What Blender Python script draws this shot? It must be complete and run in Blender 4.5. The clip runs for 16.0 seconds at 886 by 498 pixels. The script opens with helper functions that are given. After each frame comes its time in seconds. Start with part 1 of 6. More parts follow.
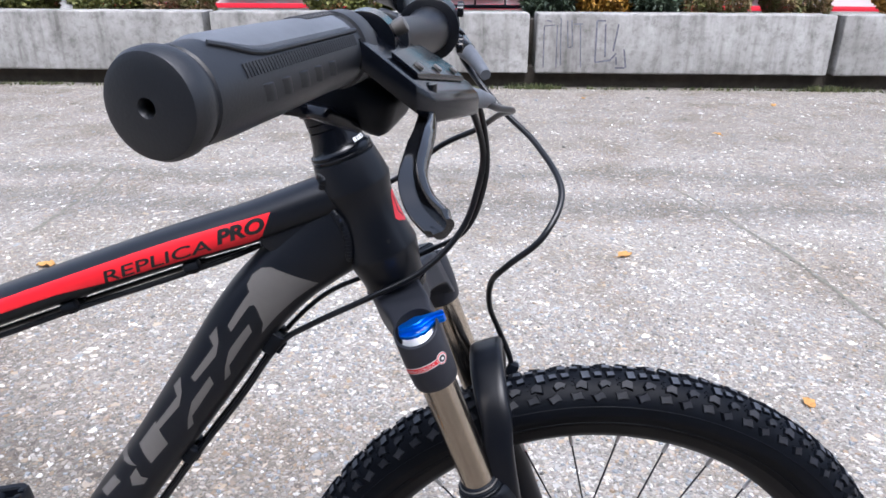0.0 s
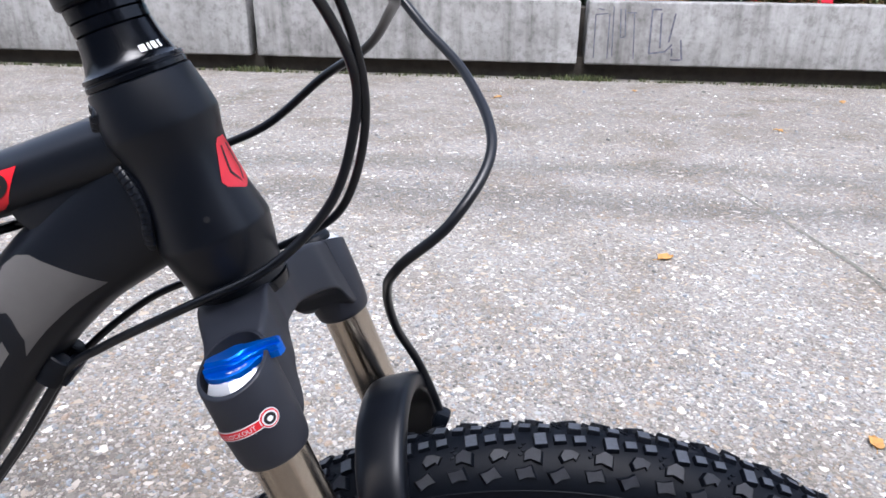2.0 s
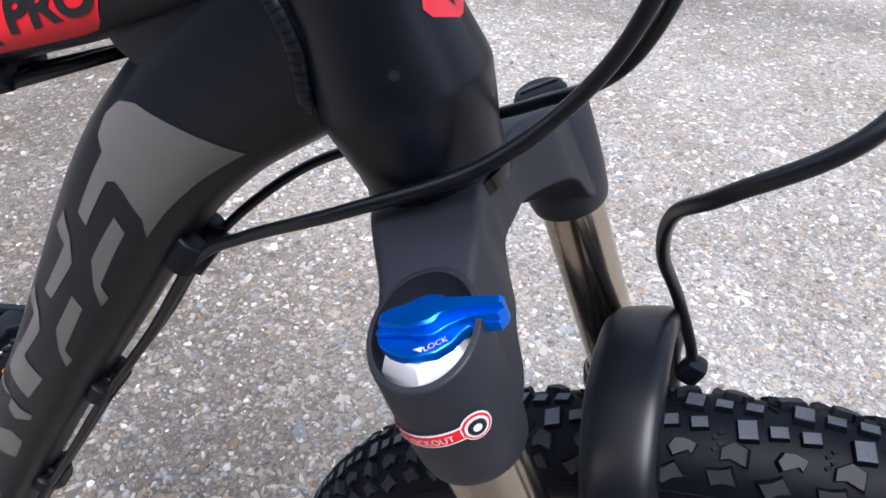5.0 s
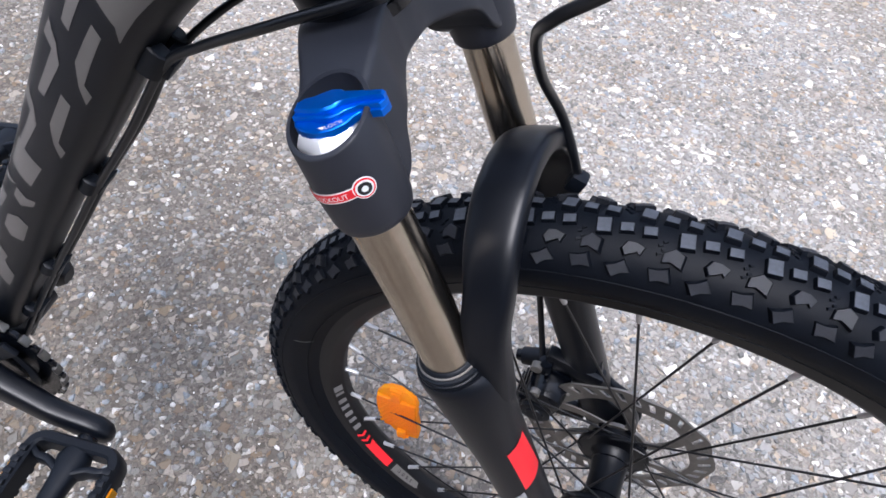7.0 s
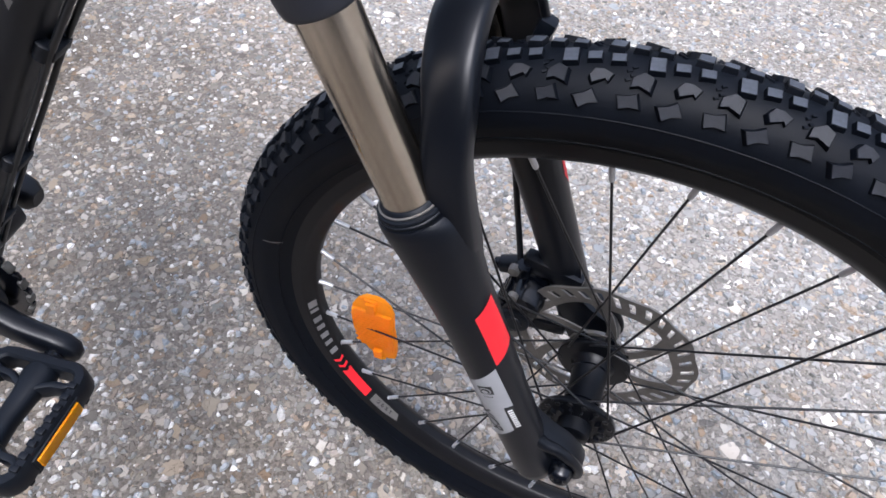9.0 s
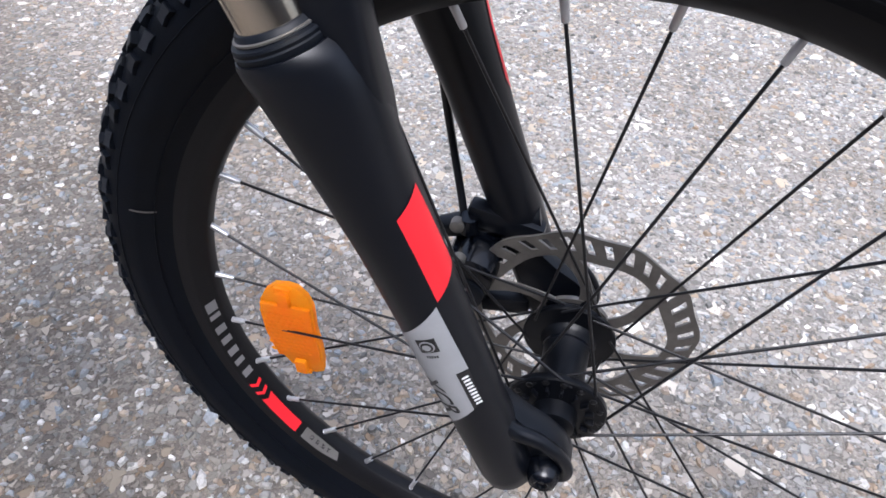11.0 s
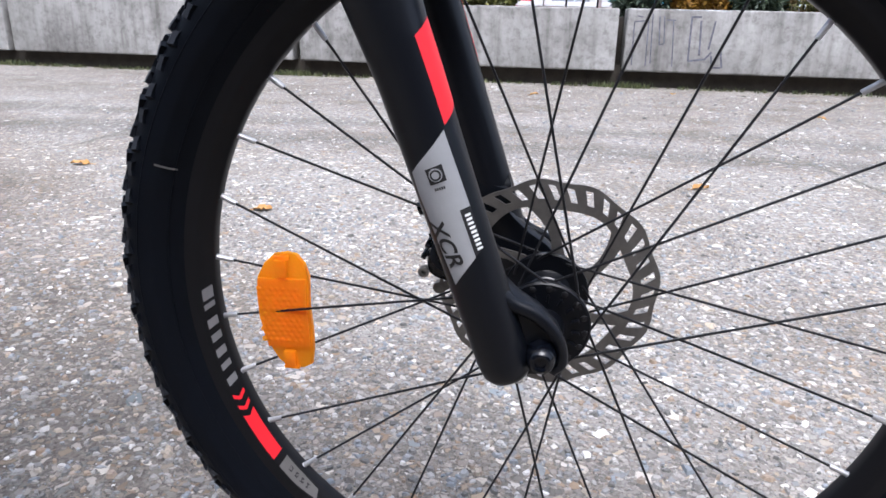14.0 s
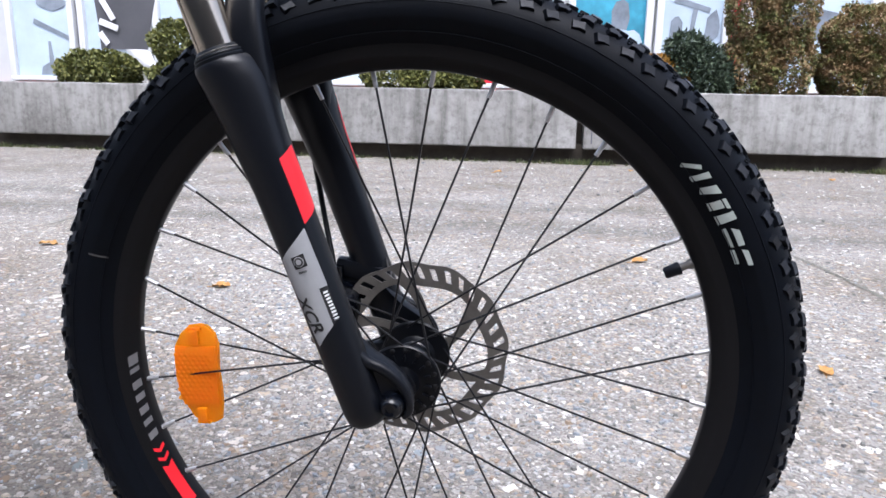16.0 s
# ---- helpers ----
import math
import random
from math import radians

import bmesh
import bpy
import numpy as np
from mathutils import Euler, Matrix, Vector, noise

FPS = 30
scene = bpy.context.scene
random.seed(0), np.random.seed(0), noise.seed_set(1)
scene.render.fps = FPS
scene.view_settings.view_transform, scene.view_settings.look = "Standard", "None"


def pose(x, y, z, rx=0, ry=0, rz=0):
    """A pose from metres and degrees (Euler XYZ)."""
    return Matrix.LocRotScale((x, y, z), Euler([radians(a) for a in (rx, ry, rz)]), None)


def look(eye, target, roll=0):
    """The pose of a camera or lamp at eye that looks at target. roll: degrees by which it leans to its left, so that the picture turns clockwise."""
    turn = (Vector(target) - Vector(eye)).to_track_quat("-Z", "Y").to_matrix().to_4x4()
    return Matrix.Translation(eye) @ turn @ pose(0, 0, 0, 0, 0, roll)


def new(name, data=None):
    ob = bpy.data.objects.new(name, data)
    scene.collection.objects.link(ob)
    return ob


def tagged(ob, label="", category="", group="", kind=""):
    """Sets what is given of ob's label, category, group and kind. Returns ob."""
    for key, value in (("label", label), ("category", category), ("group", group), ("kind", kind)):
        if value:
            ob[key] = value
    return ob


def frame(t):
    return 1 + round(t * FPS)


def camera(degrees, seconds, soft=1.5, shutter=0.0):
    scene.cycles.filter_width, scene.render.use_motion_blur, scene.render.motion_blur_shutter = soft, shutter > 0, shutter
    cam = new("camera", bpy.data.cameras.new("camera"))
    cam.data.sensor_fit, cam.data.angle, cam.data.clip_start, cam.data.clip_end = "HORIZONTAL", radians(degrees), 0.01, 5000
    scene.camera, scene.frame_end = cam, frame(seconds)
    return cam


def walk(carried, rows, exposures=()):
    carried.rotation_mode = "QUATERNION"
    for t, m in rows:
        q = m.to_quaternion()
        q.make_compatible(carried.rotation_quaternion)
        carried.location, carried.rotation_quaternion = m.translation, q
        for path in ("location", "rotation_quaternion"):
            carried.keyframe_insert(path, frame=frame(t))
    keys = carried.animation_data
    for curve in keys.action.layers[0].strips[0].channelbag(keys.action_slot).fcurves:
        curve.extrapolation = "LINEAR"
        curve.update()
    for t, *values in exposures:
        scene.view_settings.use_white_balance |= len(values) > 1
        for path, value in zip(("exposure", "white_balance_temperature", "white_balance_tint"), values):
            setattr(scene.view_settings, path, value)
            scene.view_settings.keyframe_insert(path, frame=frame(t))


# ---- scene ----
cam = camera(65.88, 16.0, soft=1.6)
# seconds, eye (metres), turn (degrees)
ROWS = [
    (0, -0.1325, -0.5297, 0.9381, 67.94, -0.23, 1.83),
    (0.5, -0.0963, -0.5083, 0.9155, 67.82, -0.17, 2.31),
    (1, -0.0632, -0.4691, 0.8912, 67.80, -0.13, 2.61),
    (1.5, -0.0462, -0.4050, 0.8664, 67.76, -0.18, 2.94),
    (2, -0.0449, -0.3322, 0.8583, 67.51, -0.63, 6.37),
    (2.5, -0.0518, -0.2934, 0.8609, 67.58, -0.43, 12.20),
    (3, -0.0732, -0.2495, 0.8486, 67.27, -0.22, 15.53),
    (3.5, -0.0983, -0.2240, 0.8241, 65.08, 0.08, 18.15),
    (4, -0.1143, -0.2077, 0.8121, 61.76, 0.21, 19.40),
    (4.2, -0.1155, -0.2017, 0.8132, 60.11, 0.13, 19.99),
    (6.3, -0.0885, -0.2026, 0.8489, 40.59, -0.81, 20.92),
    (6.5, -0.0812, -0.2146, 0.8499, 40.72, -1.69, 21.99),
    (7, -0.0569, -0.2471, 0.8548, 39.33, -1.43, 22.25),
    (7.5, -0.0373, -0.2872, 0.8536, 39.12, -1.32, 22.34),
    (8, -0.0281, -0.3191, 0.8369, 39.05, -1.15, 22.22),
    (8.5, -0.0192, -0.3075, 0.8154, 39.27, -1.34, 22.06),
    (8.7, -0.0191, -0.2966, 0.8077, 39.40, -1.51, 22.05),
    (10.8, -0.0076, -0.2734, 0.6565, 45.75, -0.55, 17.63),
    (11, -0.0045, -0.2715, 0.6497, 47.07, -0.53, 15.67),
    (11.5, -0.0109, -0.2762, 0.6202, 49.18, -0.78, 12.97),
    (12, -0.0073, -0.3043, 0.5679, 51.44, -0.99, 12.10),
    (12.5, -0.0100, -0.3293, 0.5216, 54.83, -1.44, 11.46),
    (13, -0.0082, -0.3686, 0.4889, 58.70, -1.30, 10.54),
    (13.5, -0.0004, -0.4063, 0.4924, 64.22, -1.24, 10.10),
    (14, 0.0002, -0.4319, 0.4901, 71.19, -1.23, 9.74),
    (14.5, 0.0093, -0.4610, 0.5036, 74.67, -1.14, 9.16),
    (15, 0.0332, -0.4878, 0.5373, 76.65, -1.12, 8.77),
    (15.5, 0.0651, -0.5072, 0.5411, 77.30, -1.05, 8.36),
    (16, 0.0956, -0.5221, 0.5237, 77.37, -1.06, 7.84),
]
walk(cam, [(t, pose(x, y, z, rx, ry, rz)) for t, x, y, z, rx, ry, rz in ROWS], [(t, 1.35, 5720, 13) for t in (0, 16)])

# ---- light: an overcast day, a wide soft sun high on the front side ----
SUN_EL, SUN_AZ = 63.0, 165.0
world = bpy.data.worlds.new("overcast_sky")
scene.world = world
world.use_nodes = True
wn = world.node_tree.nodes
wl = world.node_tree.links
sky = wn.new("ShaderNodeTexSky")
sky.sky_type, sky.sun_disc = "NISHITA", False
sky.sun_elevation, sky.sun_rotation = radians(SUN_EL), radians(SUN_AZ)
sky.air_density, sky.dust_density, sky.ozone_density = 1.0, 6.0, 1.0
haze = wn.new("ShaderNodeHueSaturation")
haze.inputs["Saturation"].default_value = 0.62
wl.new(sky.outputs[0], haze.inputs["Color"])
wl.new(haze.outputs[0], wn["Background"].inputs["Color"])
wn["Background"].inputs["Strength"].default_value = 0.14
sun = new("sun", bpy.data.lights.new("sun", "SUN"))
sun.data.energy, sun.data.angle, sun.data.color = 1.1, radians(35), (1.0, 0.955, 0.90)
az, el = radians(SUN_AZ), radians(SUN_EL)
sun.matrix_basis = look((0, 0, 8), (-8 * math.sin(az) * math.cos(el), -8 * math.cos(az) * math.cos(el), 8 - 8 * math.sin(el)))

# ---- materials ----
def material(name):
    m = bpy.data.materials.new(name)
    m.use_nodes = True
    nt = m.node_tree
    return m, nt.nodes, nt.links, nt.nodes["Principled BSDF"]


def noise_tex(n, l, scale, detail=4, rough=0.6, vec=None):
    t = n.new("ShaderNodeTexNoise")
    t.inputs["Scale"].default_value, t.inputs["Detail"].default_value, t.inputs["Roughness"].default_value = scale, detail, rough
    if vec is not None:
        l.new(vec, t.inputs["Vector"])
    return t


def ramp(n, l, fac, stops):
    r = n.new("ShaderNodeValToRGB")
    e = r.color_ramp.elements
    while len(e) > 2:
        e.remove(e[-1])
    e[0].position, e[0].color = stops[0][0], (*stops[0][1], 1)
    e[1].position, e[1].color = stops[-1][0], (*stops[-1][1], 1)
    for p, c in stops[1:-1]:
        k = e.new(p)
        k.color = (*c, 1)
    l.new(fac, r.inputs[0])
    return r


def bump(n, l, height, strength, dist, bsdf, normal=None):
    b = n.new("ShaderNodeBump")
    b.inputs["Strength"].default_value, b.inputs["Distance"].default_value = strength, dist
    l.new(height, b.inputs["Height"])
    if normal is not None:
        l.new(normal, b.inputs["Normal"])
    l.new(b.outputs[0], bsdf.inputs["Normal"])
    return b


def plain(name, colour, rough=0.5, metal=0.0, vary=0.12, scale=60.0, grain=0.0, grain_scale=900.0, coat=0.0, spec=0.5):
    """A paint, rubber or metal with soft mottling at two scales and fine grain in the relief."""
    m, n, l, b = material(name)
    co = n.new("ShaderNodeTexCoord").outputs["Object"]
    t = noise_tex(n, l, scale, 5, 0.65, co)
    lo, hi = [c * (1 - vary) for c in colour], [min(1, c * (1 + vary)) for c in colour]
    l.new(ramp(n, l, t.outputs[0], [(0.3, lo), (0.7, hi)]).outputs[0], b.inputs["Base Color"])
    t2 = noise_tex(n, l, scale * 0.25, 3, 0.5, co)
    mr = n.new("ShaderNodeMapRange")
    mr.inputs["To Min"].default_value, mr.inputs["To Max"].default_value = max(0.02, rough - 0.06), min(1, rough + 0.08)
    l.new(t2.outputs[0], mr.inputs[0])
    l.new(mr.outputs[0], b.inputs["Roughness"])
    b.inputs["Metallic"].default_value = metal
    b.inputs["Coat Weight"].default_value = coat
    b.inputs["Specular IOR Level"].default_value = spec
    if grain:
        g = noise_tex(n, l, grain_scale, 2, 0.5, co)
        bump(n, l, g.outputs[0], grain, 0.0004, b)
    return m


M_PAINT = plain("matte_black_paint", (0.0040, 0.0054, 0.0088), 0.35, vary=0.10, scale=20, grain=0.03, grain_scale=2500, spec=0.38)
M_FORK = plain("satin_black_magnesium", (0.0022, 0.0030, 0.0052), 0.35, vary=0.10, scale=25, grain=0.04, grain_scale=2500, spec=0.31)
M_CROWN = plain("forged_crown_paint", (0.0150, 0.0168, 0.0235), 0.46, vary=0.1, scale=25, grain=0.06, grain_scale=2000, spec=0.5)
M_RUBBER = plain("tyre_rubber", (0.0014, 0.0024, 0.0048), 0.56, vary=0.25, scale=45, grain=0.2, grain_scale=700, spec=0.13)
# tread knob tops: pale grey in the middle rows, darker grey on the shoulders
M_KNOB = plain("pale_tread_rubber", (0.040, 0.046, 0.058), 0.6, vary=0.4, scale=120, grain=0.3, grain_scale=600, spec=0.4)
M_KNOB2 = plain("dark_grey_tread_rubber", (0.0090, 0.0105, 0.0150), 0.6, vary=0.5, scale=150, grain=0.3, grain_scale=600, spec=0.35)
M_GRIP = plain("grip_rubber", (0.0060, 0.0075, 0.0105), 0.44, vary=0.2, scale=50, grain=0.2, grain_scale=900, spec=0.6)
# hose boot's own grey; on the palm panel it paints sky sheen
M_PALM = plain("grey_rubber_palm_sheen", (0.095, 0.105, 0.122), 0.55, vary=0.2, scale=50, grain=0.2, grain_scale=900, spec=0.5)
M_RIM = plain("black_anodised_rim", (0.0050, 0.0050, 0.0060), 0.40, metal=0.0, vary=0.12, scale=30, spec=0.2)
M_ANOD = plain("gloss_black_metal", (0.0016, 0.0022, 0.0040), 0.20, metal=0.0, vary=0.2, scale=40, spec=0.38)
M_HUB = plain("black_hub_metal", (0.0020, 0.0024, 0.0036), 0.32, vary=0.2, scale=40, spec=0.22)
M_GLOSS = plain("lacquered_black_metal", (0.0040, 0.0044, 0.0054), 0.10, vary=0.2, scale=40, spec=0.6, coat=0.3)
M_PLASTIC = plain("black_plastic", (0.0030, 0.0044, 0.0074), 0.45, vary=0.2, scale=60, grain=0.1, spec=0.22)
M_HOSE = plain("black_cable_housing", (0.0026, 0.0034, 0.0052), 0.33, vary=0.15, scale=60)
M_SPOKE = plain("black_spoke_steel", (0.008, 0.008, 0.009), 0.35, metal=0.3, vary=0.2, scale=80)
M_NIPPLE = plain("nickel_nipple", (0.50, 0.50, 0.51), 0.34, metal=0.7, vary=0.1, scale=200)
M_STEEL = plain("rotor_steel", (0.175, 0.165, 0.152), 0.5, metal=0.75, vary=0.2, scale=60, grain=0.1, grain_scale=1500)
M_SILVER = plain("polished_aluminium", (0.78, 0.79, 0.80), 0.22, metal=1.0, vary=0.06, scale=60)
M_NUT = plain("brushed_aluminium_nut", (0.88, 0.89, 0.90), 0.42, metal=0.5, vary=0.05, scale=60)
M_STAN = plain("bronze_chrome_stanchion", (0.50, 0.44, 0.36), 0.17, metal=1.0, vary=0.05, scale=30)
M_BLUE = plain("blue_anodised_aluminium", (0.004, 0.15, 0.72), 0.32, metal=0.72, vary=0.1, scale=80, coat=0.15)
M_RED = plain("red_decal", (0.72, 0.012, 0.022), 0.42, vary=0.05, scale=30)
M_PINK = plain("light_red_decal", (0.80, 0.035, 0.055), 0.42, vary=0.05, scale=30)
M_GREY = plain("grey_decal", (0.105, 0.10, 0.097), 0.42, vary=0.06, scale=30)
M_LGREY = plain("silver_grey_decal", (0.27, 0.275, 0.285), 0.38, vary=0.06, scale=30)
M_MGREY = plain("mid_grey_decal", (0.15, 0.15, 0.155), 0.4, vary=0.06, scale=30)
M_WHITE = plain("white_print", (0.75, 0.76, 0.75), 0.5, vary=0.05, scale=60)
M_INK = plain("black_print", (0.010, 0.010, 0.011), 0.45, vary=0.05, scale=60)
M_LIME = plain("yellow_green_strip", (0.42, 0.42, 0.06), 0.5, vary=0.1, scale=60)
M_OFFWHITE = plain("worn_white_print", (0.50, 0.55, 0.52), 0.5, vary=0.12, scale=120)


def reflector_plastic():
    m, n, l, b = material("amber_reflector_plastic")
    co = n.new("ShaderNodeTexCoord").outputs["Object"]
    v = n.new("ShaderNodeTexVoronoi")
    v.inputs["Scale"].default_value = 420
    l.new(co, v.inputs["Vector"])
    l.new(ramp(n, l, v.outputs["Distance"], [(0.0, (1.0, 0.47, 0.010)), (0.9, (0.98, 0.35, 0.004))]).outputs[0], b.inputs["Base Color"])
    b.inputs["Roughness"].default_value = 0.18
    b.inputs["Subsurface Weight"].default_value = 0.35
    b.inputs["Subsurface Radius"].default_value = (0.01, 0.004, 0.001)
    b.inputs["Coat Weight"].default_value = 0.5
    bump(n, l, v.outputs["Distance"], 0.5, 0.0006, b)
    thin = n.new("ShaderNodeBsdfTranslucent")
    thin.inputs["Color"].default_value = (1.0, 0.54, 0.015, 1)
    blend = n.new("ShaderNodeMixShader")
    blend.inputs[0].default_value = 0.66
    l.new(b.outputs[0], blend.inputs[1])
    l.new(thin.outputs[0], blend.inputs[2])
    l.new(blend.outputs[0], n["Material Output"].inputs["Surface"])
    return m


M_AMBER = reflector_plastic()


def asphalt():
    """Old coarse asphalt with pale, blue-grey and tan chippings in a dark binder, darker streaks and lighter worn
    lanes.
    """
    m, n, l, b = material("coarse_asphalt")
    geo = n.new("ShaderNodeNewGeometry").outputs["Position"]
    warp = noise_tex(n, l, 60, 5, 0.7, geo)
    mixv = n.new("ShaderNodeVectorMath")
    mixv.operation = "MULTIPLY_ADD"
    l.new(warp.outputs["Color"], mixv.inputs[0])
    mixv.inputs[1].default_value = (0.0110, 0.0110, 0.0110)
    l.new(geo, mixv.inputs[2])
    # fine gritty matrix of grains of many tones
    grit = noise_tex(n, l, 330, 7, 0.78, geo)
    grain = n.new("ShaderNodeTexVoronoi")
    grain.inputs["Scale"].default_value = 210
    l.new(mixv.outputs[0], grain.inputs["Vector"])
    sepg = n.new("ShaderNodeSeparateColor")
    l.new(grain.outputs["Color"], sepg.inputs[0])
    speck = ramp(n, l, sepg.outputs[0], [(0.0, (0.07, 0.067, 0.064)), (0.25, (0.15, 0.144, 0.136)), (0.45, (0.225, 0.215, 0.202)), (0.60, (0.31, 0.28, 0.245)), (0.72, (0.205, 0.217, 0.227)), (0.88, (0.36, 0.348, 0.33)), (1.0, (0.62, 0.605, 0.58))])
    mid = ramp(n, l, grit.outputs[0], [(0.36, (0.065, 0.062, 0.058)), (0.48, (0.205, 0.196, 0.184)), (0.58, (0.315, 0.304, 0.288)), (0.70, (0.52, 0.51, 0.49))])
    base = n.new("ShaderNodeMix")
    base.data_type = "RGBA"
    base.inputs[0].default_value = 0.52
    l.new(speck.outputs[0], base.inputs[6])
    l.new(mid.outputs[0], base.inputs[7])
    heights = [grit.outputs[0]]
    mix = base
    # single angular stones of two sizes bedded in it
    stones = [(0.0, (0.14, 0.137, 0.133)), (0.18, (0.24, 0.234, 0.225)), (0.32, (0.34, 0.33, 0.312)), (0.44, (0.225, 0.25, 0.27)), (0.56, (0.40, 0.355, 0.295)), (0.64, (0.29, 0.225, 0.165)), (0.76, (0.32, 0.335, 0.348)), (0.88, (0.45, 0.438, 0.42)), (0.96, (0.54, 0.53, 0.51)), (1.0, (0.70, 0.69, 0.67))]
    for scale, share in ((118.0, 0.50), (70.0, 0.36)):
        v = n.new("ShaderNodeTexVoronoi")
        v.inputs["Scale"].default_value = scale
        l.new(mixv.outputs[0], v.inputs["Vector"])
        sep = n.new("ShaderNodeSeparateColor")
        l.new(v.outputs["Color"], sep.inputs[0])
        e = n.new("ShaderNodeTexVoronoi")
        e.feature = "DISTANCE_TO_EDGE"
        e.inputs["Scale"].default_value = scale
        l.new(mixv.outputs[0], e.inputs["Vector"])
        inner = ramp(n, l, e.outputs["Distance"], [(0.09, (0, 0, 0)), (0.14, (1, 1, 1))])
        kind = ramp(n, l, sep.outputs[1], [(share, (1, 1, 1)), (share + 0.02, (0, 0, 0))])
        mask = n.new("ShaderNodeMath")
        mask.operation = "MULTIPLY"
        l.new(inner.outputs[0], mask.inputs[0])
        l.new(kind.outputs[0], mask.inputs[1])
        laid = n.new("ShaderNodeMix")
        laid.data_type = "RGBA"
        l.new(mask.outputs[0], laid.inputs[0])
        l.new(mix.outputs[2], laid.inputs[6])
        l.new(ramp(n, l, sep.outputs[0], stones).outputs[0], laid.inputs[7])
        mix = laid
        heights.append(mask.outputs[0])
    # scattered larger pale stones
    vs = n.new("ShaderNodeTexVoronoi")
    vs.inputs["Scale"].default_value = 44.0
    l.new(mixv.outputs[0], vs.inputs["Vector"])
    seps = n.new("ShaderNodeSeparateColor")
    l.new(vs.outputs["Color"], seps.inputs[0])
    limit = n.new("ShaderNodeMapRange")
    limit.inputs["From Min"].default_value, limit.inputs["From Max"].default_value = 0.80, 1.0
    limit.inputs["To Min"].default_value, limit.inputs["To Max"].default_value = 0.45, 0.08
    l.new(seps.outputs[0], limit.inputs[0])
    inside = n.new("ShaderNodeMath")
    inside.operation = "GREATER_THAN"
    es = n.new("ShaderNodeTexVoronoi")
    es.feature = "DISTANCE_TO_EDGE"
    es.inputs["Scale"].default_value = 44.0
    l.new(mixv.outputs[0], es.inputs["Vector"])
    l.new(es.outputs["Distance"], inside.inputs[0])
    l.new(limit.outputs[0], inside.inputs[1])
    pale = n.new("ShaderNodeMix")
    pale.data_type = "RGBA"
    l.new(inside.outputs[0], pale.inputs[0])
    l.new(mix.outputs[2], pale.inputs[6])
    l.new(ramp(n, l, seps.outputs[1], [(0.0, (0.24, 0.29, 0.33)), (0.35, (0.44, 0.38, 0.30)), (0.65, (0.54, 0.52, 0.49)), (1.0, (0.80, 0.79, 0.76))]).outputs[0], pale.inputs[7])
    mix = pale
    # stains and worn lanes
    big = noise_tex(n, l, 2.2, 6, 0.68, geo)
    stain = ramp(n, l, big.outputs[0], [(0.28, (0.58, 0.54, 0.49)), (0.40, (0.84, 0.80, 0.745)), (0.52, (0.99, 0.975, 0.95)), (0.74, (1.14, 1.13, 1.11))])
    mul = n.new("ShaderNodeMix")
    mul.data_type, mul.blend_type = "RGBA", "MULTIPLY"
    mul.inputs[0].default_value = 1.0
    l.new(mix.outputs[2], mul.inputs[6])
    l.new(stain.outputs[0], mul.inputs[7])
    # dark tyre band across, about two metres beyond the bicycle
    sepp = n.new("ShaderNodeSeparateXYZ")
    l.new(geo, sepp.inputs[0])
    wob = noise_tex(n, l, 0.9, 4, 0.6, geo)
    ma = n.new("ShaderNodeMath")
    ma.operation = "MULTIPLY_ADD"
    l.new(wob.outputs[0], ma.inputs[0])
    ma.inputs[1].default_value = 0.6
    l.new(sepp.outputs[1], ma.inputs[2])
    band = ramp(n, l, ma.outputs[0], [(0.0, (1, 1, 1)), (1.0, (0.80, 0.79, 0.78))])
    mrb = n.new("ShaderNodeMapRange")
    mrb.inputs["From Min"].default_value, mrb.inputs["From Max"].default_value = 1.9, 3.9
    l.new(ma.outputs[0], mrb.inputs[0])
    l.new(mrb.outputs[0], band.inputs[0])
    e = band.color_ramp.elements
    for p, c in ((0.20, 1.0), (0.34, 0.64), (0.48, 0.96), (0.60, 0.66), (0.72, 0.95)):
        k = e.new(p)
        k.color = (c, c, c, 1)
    mul2 = n.new("ShaderNodeMix")
    mul2.data_type, mul2.blend_type = "RGBA", "MULTIPLY"
    mul2.inputs[0].default_value = 1.0
    l.new(mul.outputs[2], mul2.inputs[6])
    l.new(band.outputs[0], mul2.inputs[7])
    # darker, browner strip on the near side of the bicycle
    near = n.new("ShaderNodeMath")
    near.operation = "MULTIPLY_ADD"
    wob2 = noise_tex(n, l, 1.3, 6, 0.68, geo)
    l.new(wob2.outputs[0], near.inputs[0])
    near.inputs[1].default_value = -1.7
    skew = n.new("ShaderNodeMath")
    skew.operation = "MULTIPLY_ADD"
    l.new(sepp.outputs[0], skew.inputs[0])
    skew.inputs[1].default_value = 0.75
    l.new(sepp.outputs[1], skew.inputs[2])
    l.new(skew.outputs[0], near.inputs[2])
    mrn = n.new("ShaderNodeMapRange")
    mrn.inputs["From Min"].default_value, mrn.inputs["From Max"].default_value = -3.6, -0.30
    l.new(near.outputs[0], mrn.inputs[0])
    brownish = ramp(n, l, mrn.outputs[0], [(0.0, (1.0, 0.985, 0.96)), (0.34, (0.84, 0.80, 0.755)), (0.56, (0.56, 0.525, 0.485)), (0.74, (0.56, 0.525, 0.485)), (0.88, (0.91, 0.86, 0.805)), (1.0, (1.03, 1.01, 0.985))])
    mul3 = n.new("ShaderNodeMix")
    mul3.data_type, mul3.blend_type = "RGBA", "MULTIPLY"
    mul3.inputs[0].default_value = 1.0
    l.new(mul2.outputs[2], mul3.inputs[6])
    l.new(brownish.outputs[0], mul3.inputs[7])
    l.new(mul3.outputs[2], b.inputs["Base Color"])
    b.inputs["Roughness"].default_value = 0.88
